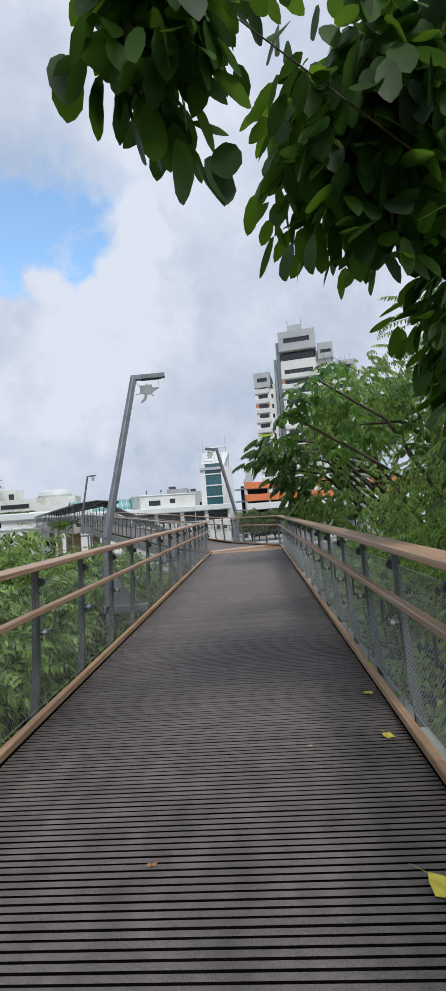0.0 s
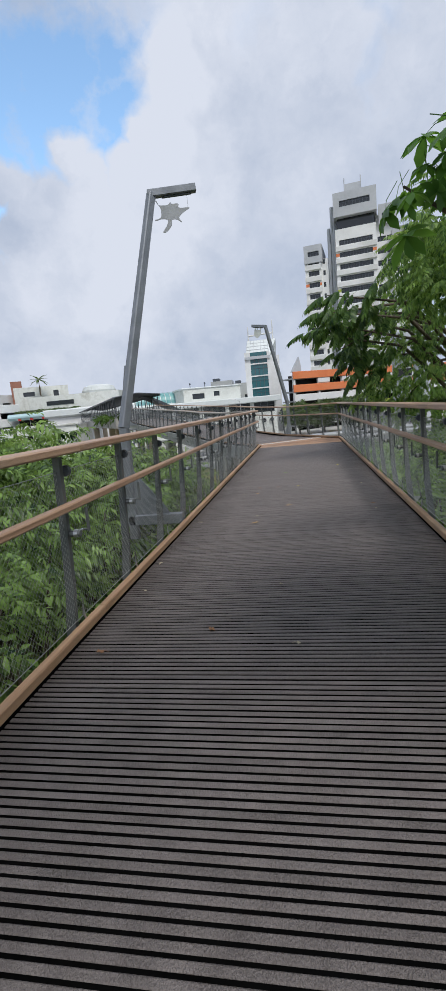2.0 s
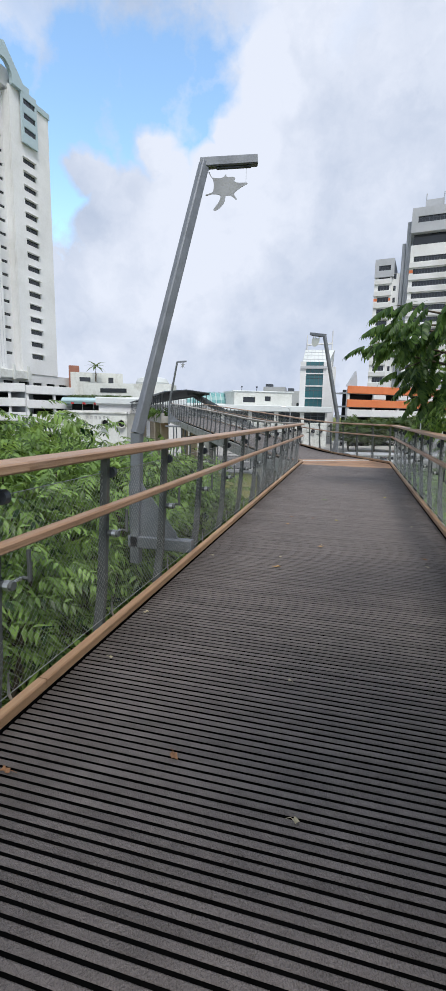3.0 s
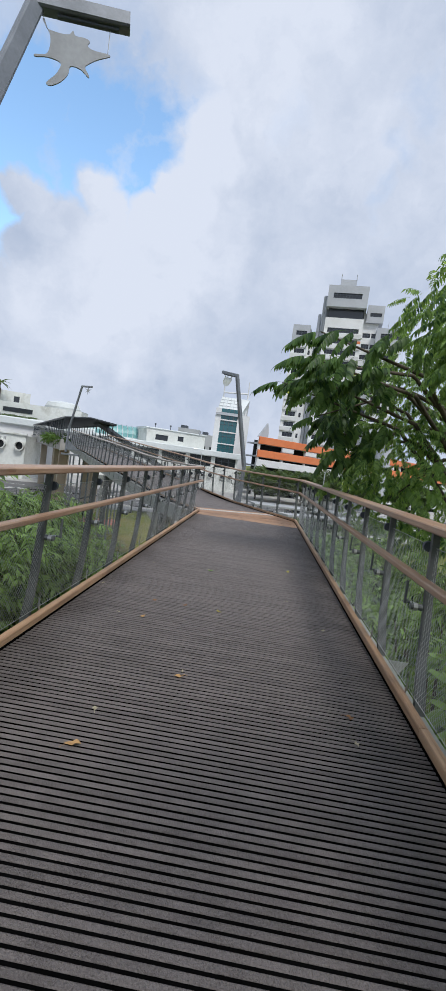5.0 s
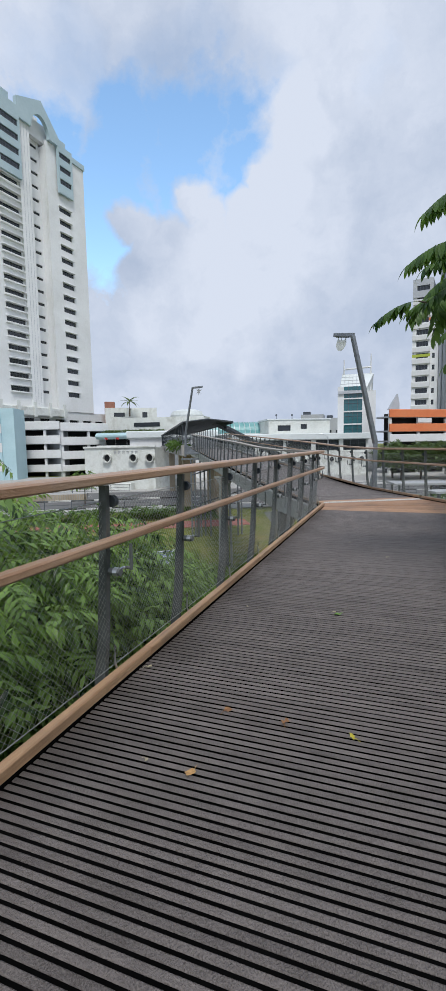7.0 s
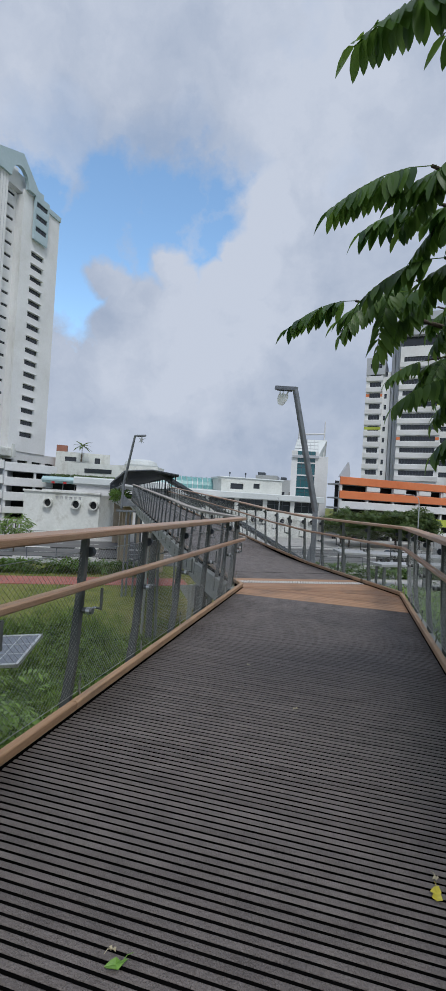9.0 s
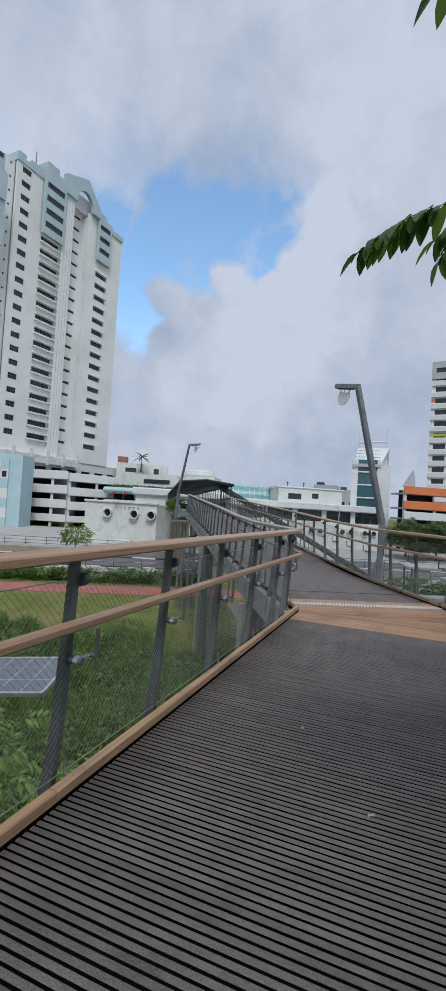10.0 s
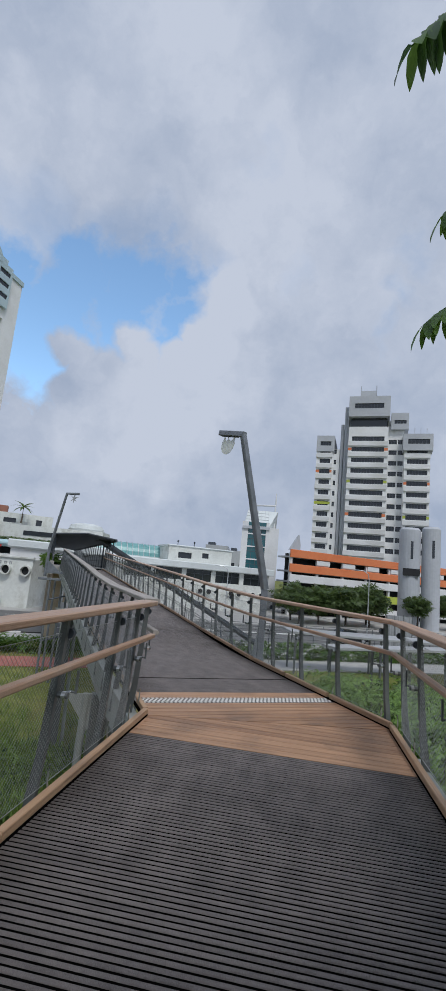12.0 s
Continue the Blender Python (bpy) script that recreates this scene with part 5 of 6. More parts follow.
def grass_field():
    """Tufts, low cover and blades on the lawn nearest the bridge."""
    places = [((x, y, G0), RNG.random() * 6.28, 0, 0, RNG.uniform(0.6, 1.3)) for x, y in zip(RNG.uniform(-14, -1.0, 4200), RNG.uniform(11, 31, 4200))]
    places += [((x, y, G0), RNG.random() * 6.28, 0, 0, RNG.uniform(0.6, 1.3)) for x, y in zip(RNG.uniform(2, 16, 2600), RNG.uniform(15, 36, 2600))]
    V, F = scatter(BLADE, places)
    tagged(put("tall_grass", np_mesh("tall_grass", V, F, "grass_leaf")), "uneven tall green grass on the lawn", "grass", kind="stuff")
    places = []
    fine = []
    for i, (x, y) in enumerate(zip(RNG.uniform(-17, -1.6, 52000), RNG.uniform(13.5, 28.5, 52000))):
        z = 0.4 + 0.34 * math.sin(x * 1.7 + 0.6 * y) * math.sin(y * 1.3) + 0.2 * math.sin(x * 4.1 + y * 3.3)
        if y < 27.6 + 0.12 * (x + 8) + 0.8 * math.sin(1.1 * x):
            if i % 4 == 0:
                places.append(((x, y, G0 + max(0.02, z) * RNG.random()), RNG.random() * 6.28, RNG.normal(0, 0.2), 0, RNG.uniform(0.5, 1.1)))
            else:
                fine.append(((x, y, G0 + max(0.0, z - 0.1) * RNG.random()), RNG.random() * 6.28, RNG.normal(0, 0.25), 0, RNG.uniform(0.7, 1.6)))
    fine += [((x, y, G0), RNG.random() * 6.28, RNG.normal(0, 0.25), 0, RNG.uniform(0.7, 1.5)) for x, y in zip(RNG.uniform(1.5, 13, 9000), RNG.uniform(17, 38, 9000))]
    V, F = scatter(SWARD, fine)
    tagged(put("meadow_grass", np_mesh("meadow_grass", V, F, "grass_leaf")), "dense fine grass and weeds below the bridge", "grass", kind="stuff")
    places += [((x, y, G0 + 0.25 * RNG.random()), RNG.random() * 6.28, RNG.normal(0, 0.2), 0, RNG.uniform(0.9, 1.7)) for x, y in zip(RNG.uniform(2, 13, 7000), RNG.uniform(19, 38, 7000))]
    V, F = scatter(TUFT, places)
    tagged(put("ground_cover", np_mesh("ground_cover", V, F, "cover")), "low leafy ground cover below the bridge", "ground cover", kind="stuff")
    places = []
    for y0, y1, n in ((28.4, 30.6, 2600),):
        for v, u in zip(RNG.uniform(-40, 2, n), RNG.uniform(y0, y1, n)):
            p = RAMP @ Vector((v, u, G0 + RNG.random() * 0.9))
            places.append((tuple(p), RNG.random() * 6.28, RNG.normal(0.3, 0.4), 0, RNG.uniform(1.2, 2.2)))
    for u0, v0, v1, n in ((28.6, 13, 40, 1500), (32.2, 12, 46, 1700)):
        for v, u in zip(RNG.uniform(v0, v1, n), RNG.uniform(u0, u0 + 0.9, n)):
            p = RAMP @ Vector((v, u, G0 + RNG.random() * 0.8))
            places.append((tuple(p), RNG.random() * 6.28, RNG.normal(0.3, 0.4), 0, RNG.uniform(1.0, 1.8)))
    V, F = scatter(TUFT, places)
    tagged(put("hedge", np_mesh("hedge", V, F, "hedge")), "clipped green hedges beside the path and the paved court", "hedge", kind="stuff")


grass_field()


def far_crown(seed, r, n, k):
    places = blob_places((0, 0, 0), r, n, (-0.2, 0.5), (1.2 * k, 2.2 * k), 0.45)
    V, F = scatter(TUFT, places)
    return np_mesh("crown", V, F, "far_leaf")


FAR = [far_crown(i, (2.6, 2.6, 1.9), 900, 1.3) for i in range(3)]
TRUNK = Geo().limb([(0, 0, -4.5), (0.1, 0.05, -2), (0.0, 0.1, 0.3)], [0.2, 0.15, 0.06], 7)
for a in range(5):
    TRUNK.limb([(0.05, 0, -1.6), (math.cos(a * 1.3), math.sin(a * 1.3), -0.3), (1.7 * math.cos(a * 1.3), 1.7 * math.sin(a * 1.3), 0.5)], [0.09, 0.06, 0.02], 5)
TRUNK_MESH = TRUNK.mesh("trunk", "bark", True)


def far_tree(v, u, top, k, i, label="round-crowned street tree in front of the car park"):
    z = top - 1.9 * k
    t = thing("street_tree", RAMP @ pose(v, u, z, 0, 0, i * 77) @ Matrix.Scale(k, 4), label, "tree", "street trees")
    put("trunk", TRUNK_MESH, t)
    put("crown", FAR[i % 3], t)


for i, (v, u, top, k) in enumerate(((34.5, 57, 0.6, 0.95), (38.5, 58, 1.2, 1.1), (43, 57.5, 1.4, 1.15), (47.5, 58, 1.7, 1.2), (57, 58, 1.0, 0.85), (66, 60, 1.6, 1.1), (36, 62, 1.0, 1.1), (41, 62, 1.3, 1.1), (50, 62, 1.4, 1.1), (72, 60, 1.5, 1.2))):
    far_tree(v, u, top, k, i)


def young_tree():
    t = thing("young_tree", pose(-29.5, 47.5, -2.3), "young open-crowned tree on the verge beside the road", "tree")
    g = Geo().limb([(0, 0, G0 + 2.3), (0.05, 0, -1), (0, 0.05, 0.5)], [0.07, 0.05, 0.02], 6)
    for a in range(6):
        g.limb([(0.03, 0, -0.9 + 0.15 * a), (0.6 * math.cos(a * 1.1), 0.6 * math.sin(a * 1.1), -0.3 + 0.15 * a), (1.3 * math.cos(a * 1.1), 1.3 * math.sin(a * 1.1), -0.1 + 0.2 * a)], [0.03, 0.02, 0.008], 5)
    g.part("trunk", "bark", t)
    V, F = scatter(PINNATE, blob_places((0, 0, 0.3), (1.5, 1.5, 0.9), 330, (-0.3, 0.35), (0.7, 1.2), 0.4))
    put("crown", np_mesh("crown", V, F, "shrub"), t)


young_tree()


def palm(m, label):
    t = thing("palm_tree", m, label, "palm tree")
    Geo().limb([(0, 0, 0), (0.1, 0, 1.6), (0.05, 0, 3.4)], [0.2, 0.15, 0.12], 7).part("trunk", "bark", t)
    lv, lf = leaf(2.3, 0.55, (0, 0.3, 0.65, 1), (0.2, 1, 0.9, 0.05), 0.3, 0.55)
    V, F = gather([(lv @ turn(i * 0.63, 0.5 + 0.5 * math.sin(i * 2.1)).T + np.array((0.05, 0, 3.4)), lf) for i in range(12)])
    put("fronds", np_mesh("fronds", V, F, "far_leaf"), t)


# ---- fallen leaves ----


def fallen(x, y, rot, size, mat, kind_label, z=0.004):
    t = tagged(new("fallen_leaf", None), kind_label, "leaf", "fallen leaves on the deck")
    t.matrix_basis = pose(x, y, z, 0, 0, rot)
    n, V, F = 9, [(0, 0, 0.006)], []
    for i in range(n):
        a = 6.283 * i / n
        r = size * (0.75 + 0.35 * math.sin(2.3 * i + rot) * math.cos(i))
        V.append((r * math.cos(a), 0.68 * r * math.sin(a), 0.002 + 0.012 * abs(math.sin(a * 1.5 + rot))))
    V += [(x_, y_, z_ - 0.0015) for x_, y_, z_ in V]
    F = [(0, i + 1, (i + 1) % n + 1) for i in range(n)] + [(n + 1, n + 1 + (i + 1) % n + 1, n + 2 + i) for i in range(n)] + [(i + 1, n + 2 + i, n + 2 + (i + 1) % n, (i + 1) % n + 1) for i in range(n)]
    Geo().add(V, F).part("blade", mat, t)
    Geo().limb([(size * 0.5, 0, 0.006), (size * 1.0, 0.01, 0.012), (size * 1.6, 0.02, 0.004)], [0.0016, 0.0014, 0.001], 4).part("stalk", mat, t)


for x, y, rot, s, mat in ((1.131, 4.01, 30, 0.05, "yellow_leaf"), (1.095, 3.35, 100, 0.055, "yellow_leaf"), (1.0, 2.2, 120, 0.11, "yellow_leaf"), (0.72, 11.58, 70, 0.04, "yellow_leaf"), (0.62, 3.27, 10, 0.018, "pale_leaf")):
    fallen(x, y, rot, s, mat, "yellow fallen leaf on the ribbed deck" if "yellow" in mat else "pale scrap of leaf on the ribbed deck")
fallen(1.24, 4.4, 70, 0.04, "yellow_leaf", "yellow leaf lying on the timber kerb", 0.074)
fallen(-0.58, 9.07, 60, 0.032, "tan_leaf", "tan curled leaf on the ribbed deck")
fallen(-0.12, 2.37, 20, 0.024, "brown_leaf", "brown dry leaf caught between the slats")
fallen(-0.24, 10.99, 40, 0.036, "green_leaf", "fresh green fallen leaf on the ribbed deck")
fallen(-0.12, 8.15, 15, 0.034, "tan_leaf", "tan fallen leaf on the ribbed deck")

for x, y in ((0.03, 4.68), (-1.09, 7.5), (-0.1, 5.53), (-0.46, 7.65), (-1.08, 5.47), (-1.15, 6.09), (0.87, 7.75), (-0.11, 8.22), (-0.78, 9.08), (0.64, 10.16), (0.91, 9.43), (-0.93, 10.95), (0.73, 11.66), (-0.27, 11.03), (-1.17, 9.81), (0.07, 12.94), (-0.4, 13.65),):
    fallen(x, y, 137 * x + 61 * y * 3, 0.016 + 0.006 * math.sin(9 * x), "pale_leaf", "pale scrap of dry leaf on the ribbed deck")
for x, y in ((-1.05, 4.6), (-0.47, 4.85), (-0.59, 9.53), (0.88, 8.01), (-0.31, 9.52),):
    fallen(x, y, 137 * x + 61 * y * 3, 0.028, "brown_leaf", "curled brown dry leaf on the ribbed deck")
for x, y in ((-0.45, 7.35),):
    fallen(x, y, 137 * x + 61 * y * 3, 0.036, "tan_leaf", "tan dry leaf on the ribbed deck")
for x, y in ((-0.01, 9.5),):
    fallen(x, y, 137 * x + 61 * y * 3, 0.024, "yellow_leaf", "small yellow leaf on the ribbed deck")

# ---- buildings ----


def facade(t, x0, x1, z0, z1, wins, wall, depth=0.5, y=0.0, glass="glass", name="window", recess=0.25, mullions=0):
    """A wall in x and z with real openings (x from, x to, z from, z to), each with its own recessed window."""
    zs = sorted({z0, z1, *(w[2] for w in wins), *(w[3] for w in wins)})
    g = Geo()
    for za, zb in zip(zs, zs[1:]):
        holes = sorted((w[0], w[1]) for w in wins if w[2] <= za + 1e-6 and w[3] >= zb - 1e-6)
        at = x0
        for a, b in holes + [(x1, x1)]:
            if a > at + 1e-4:
                g.box(at, a, y, y + depth, za, zb)
            at = max(at, b)
    g.part("wall", wall, t)
    cache = {}
    for a, b, c, d in wins:
        key = (round(b - a, 2), round(d - c, 2))
        if key not in cache:
            w, h = key
            cache[key] = Geo().box(0, w, 0, 0.05, 0, h).mesh(name, glass), None
            if mullions:
                f = Geo()
                n = max(2, round(w / mullions))
                for i in range(1, n):
                    f.box(i * w / n - 0.04, i * w / n + 0.04, -0.06, -0.004, 0, h)
                f.box(0, w, -0.06, -0.004, h * 0.62, h * 0.62 + 0.07)
                cache[key] = cache[key][0], f.mesh("window_frame", "dark_steel")
        pane, fr = cache[key]
        o = put(name, pane, t, "", pose(a, y + recess, c))
        if fr:
            put("window_frame", fr, o)


def tower_left():
    t = thing("tower_block", pose(-74.3, 113.5, 0, 0, 0, 84), "tall white residential tower with pale blue-grey crown", "building")
    F0, FH, n = 13.6, 2.85, 20
    rows = [F0 + i * FH for i in range(n)]
    top = 69.2
    low = rows[:-4]

    def plain(x0, x1, y0, y1, z0, z1):
        Geo().box(x0, x1, y0, y1, z0, z1).part("body", "tower_wall", t)

    # right wing, pilasters, bay, plain wall, stair strip and far wing
    facade(t, -12.0, 0, 10, top + 1, [(-8.7, -5.0, z, z + 1.05) for z in low], "tower_wall", mullions=0.75)
    facade(t, -20.0, -16.9, 10, top + 3, [], "tower_wall", y=-0.3)
    facade(t, -25.6, -20.0, 10, top + 2, [(-25.3, -20.4, z, z + 1.1) for z in low], "tower_wall", y=0.1, mullions=0.8)
    facade(t, -32.2, -25.6, 10, top + 0.2, [(-31.0, -28.8, z, z + 1.2) for z in rows], "tower_wall", mullions=0.6)
    facade(t, -16.9, -12.0, 10, top + 6, [(-16.6, -12.6, z + 0.5, z + 1.15) for z in rows], "tower_wall", y=2.2)
    facade(t, -34.4, -32.2, 10, top + 0.1, [(-33.4, -32.9, z + 0.4, z + 0.9) for z in rows], "tower_wall", y=0.8)
    Geo().box(-36.0, -34.4, 1.8, 2.2, 10, top - 4).part("glazed_strip", "navy_glass", t, "dark blue glazed stair strip")
    facade(t, -36.0, -34.4, top - 11.4, top - 0.6, [(-35.7, -34.7, z + 0.2, z + 1.5) for z in rows[-4:]], "teal_wall", y=0.9, mullions=0.8)
    facade(t, -52, -36.0, 8, top - 8, [(a, a + 5.2, z, z + 1.3) for z in low[:-3] for a in (-50.6, -43.2)], "tower_wall", y=-1.5, mullions=0.8)
    for x0, x1, y in ((-34.4, -16.9, 1.3), (-12.0, 0, 0.6), (-16.9, -12.0, 2.7), (-52, -36.0, -0.9)):
        plain(x0, x1, y, 17, 8, top if x0 > -50 else top - 9)
    # thin vertical joints on the pilasters
    for x in (-19.2, -18.4, -17.6):
        Geo().box(x, x + 0.07, -0.32, -0.303, 11, top + 2).part("wall_joint", "grey_wall", t)
    # ledges over the windows
    me = Geo().bar(-25.5, -20.1, -0.55, 0.1, 0, 0.16, 0.02).mesh("window_ledge", "tower_wall")
    me2 = Geo().bar(-8.9, -4.8, -0.45, 0.0, 0, 0.14, 0.02).mesh("window_ledge", "tower_wall")
    me3 = Geo().bar(-25.5, -20.1, -0.45, 0.1, -0.3, -0.02, 0.02).mesh("window_sill", "tower_wall")
    for z in low:
        put("window_ledge", me, t, "", pose(0, 0, z + 1.13))
        put("window_ledge", me2, t, "", pose(0, 0, z + 1.08))
        put("window_sill", me3, t, "", pose(0, 0, z))
    # crown
    facade(t, -25.8, -19.9, top - 11.4, top + 3, [(-25.2, -20.4, z + 0.2, z + 1.5) for z in rows[-4:]], "teal_wall", y=-0.9, mullions=0.8)
    facade(t, -9.2, -4.6, top - 9.0, top + 1.5, [(-8.7, -5.1, z + 0.2, z + 1.4) for z in rows[-3:]], "teal_wall", y=-0.8, mullions=0.8)
    arc = [(-14.1 + 2.5 * math.cos(a), top + 1.2 + 3.4 * math.sin(a)) for a in [math.pi * (1 - i / 12) for i in range(13)]]
    plain(-19.6, -9.4, 1.0, 6, top + 0.6, top + 4.3)
    Geo().plate([(-20.4, top + 1), (-16.6, top + 1)] + arc + [(-11.6, top + 1), (-8.6, top + 1), (-8.6, top + 2.6), (-13.6, top + 7.8), (-20.4, top + 5.0)], 0.9, pose(0, -0.4, 0)).part("gable", "teal_wall", t, "pale blue-grey gable with an arch")
    for x0, x1, y0, y1, z0, z1 in ((-4.58, 0.2, -0.3, 5, 0.0, 1.2), (-9.0, -5.6, 0.2, 4, 1.52, 3.4), (-32.4, -25.85, -0.2, 6, 0.21, 1.3), (-29.0, -26.4, 0, 4, 1.32, 2.3), (-32.2, -30.4, -0.15, 4, 1.32, 2.2), (-24.8, -21.6, 0, 4, 3.02, 5.0)):
        Geo().bar(x0, x1, y0, y1, top + z0, top + z1, 0.05).part("parapet", "teal_wall", t, "pale blue-grey stepped parapet")
    arc = [(-43.5 + 2.6 * math.cos(a), top - 11.5 + 4.0 * math.sin(a)) for a in [math.pi * (1 - i / 12) for i in range(13)]]
    Geo().plate([(-51.9, top - 11.5), (-46.1, top - 11.5)] + arc + [(-40.9, top - 11.5), (-36.1, top - 11.5), (-36.1, top - 6.4), (-43.6, top - 1.6), (-51.9, top - 6)], 1.2, pose(0, -2.1, 0)).part("gable", "teal_wall", t, "pale blue-grey gable with an arch")
    facade(t, -51.9, -36.1, top - 20.2, top - 11.5, [(a, a + 5.2, z + 0.2, z + 1.6) for z in rows[-7:-4] for a in (-50.6, -43.2)], "teal_wall", y=-2.4, mullions=0.8)
    Geo().tube((-26.4, 2, top + 3), (-26.4, 2, top + 6.5), 0.12, n=6).part("mast", "lamp_steel", t)
    # openings backed in near-black, which paints in the shade behind them
    facade(t, -52, 6, G0, 10, [(-50 + 4.6 * i, -46.9 + 4.6 * i, 6.6, 8.0) for i in range(12)], "white_wall", y=0.2, glass="inside_shade", name="opening", recess=0.45)
    Geo().box(-52, 6, 0.7, 18, G0, 10).part("podium", "white_wall", t)
    me = Geo().bar(-0.4, 0.4, -1.9, -1.62, 8.2, 11.4, 0.05).mesh("terrace_fin", "aged_wall")
    for i in range(6):
        put("terrace_fin", me, t, "", pose(-34 + 4.4 * i, 0, 0))
    Geo().bar(-36, -11, -1.6, 0.18, 8.4, 10.4, 0.2).part("terrace_edge", "aged_wall", t)


tower_left()


def deck_carpark(m, length, levels, label, floors=(), mat="white_wall", depth=14, col=6.0, sides=True):
    """An open car park: parapet bands, slabs, columns and a near-black wall as the inside's shade."""
    t = thing("car_park", m, label, "car park")
    for z0, z1, paint in levels:
        Geo().bar(0, length, -0.3, 0.0, z0, z1, 0.06).part("parapet", paint, t)
        Geo().box(0, length, 0.0, depth, z0 - 0.05, z0 + 0.25).part("floor_slab", "slab", t)
    zt = max(l[1] for l in levels)
    me = Geo().bar(-0.25, 0.25, 0.02, 0.5, G0, zt - 0.6, 0.03).mesh("column", mat)
    for i in range(int(length / col) + 1):
        put("column", me, t, "", pose(min(0.4 + i * col, length - 0.3), 0, 0))
    if sides:
        Geo().box(0, length, depth - 0.3, depth, G0, zt - 0.5).box(-0.02, 0.2, 0.1, depth, G0, zt - 0.4).box(length - 0.2, length, 0.1, depth, G0, zt - 0.4).part("back_wall", "grey_wall", t)
    # near-black wall added as the shade inside the car park
    Geo().box(0.3, length - 0.3, depth * 0.45, depth * 0.5, G0, zt - 0.7).part("inner_wall", "inside_shade", t)
    return t


def carpark_right():
    m = pose(-1.4, 100, 0, 0, 0, 35)
    t = deck_carpark(m, 62, depth=4, sides=False, levels=((5.75, 7.2, "orange"), (3.15, 4.6, "orange"), (1.3, 2.7, "white_wall"), (-1.3, 0.2, "green_paint"), (-3.6, -2.5, "white_wall")), label="multi-storey car park with orange, white and lime green parapets", mat="white_wall")
    pod = Geo().bar(0, 3.0, -0.2, 0.3, 4.6, 5.75, 0.2).mesh("screen_panel", "white_wall")
    for i in range(6):
        put("screen_panel", pod, t, "", pose(6 + i * 6.2, 0, 0))
    Geo().plate([(1.0, 7.2), (3.4, 7.2), (3.4, 8.4), (3.0, 10.2), (2.2, 9.0)], 0.5, pose(0, 2, 0)).part("sail_vent", "grey_wall", t)
    s = thing("stair_shaft", pose(19.0, 98.6, 0), "pair of rounded grey concrete stair shafts", "stair shaft")
    for x, z, r in ((0, 12.0, 1.75), (3.5, 12.4, 1.5)):
        Geo().tube((x, 0, G0), (x, 0, z), r, n=24).tube((x, 0, z), (x, 0, z + 0.4), r, r * 0.8, n=24).part("shaft", "grey_wall", s, smooth=False)
        Geo().box(x - 0.2, x + 0.2, -r - 0.02, -r + 0.3, z - 5, z - 2).part("slit_window", "glass", s)
    # a black box on the shaft holds the shade of an opening
    Geo().box(-1.3, 1.3, -1.9, -1.2, 4.2, 5.4).part("opening", "inside_shade", s)


carpark_right()


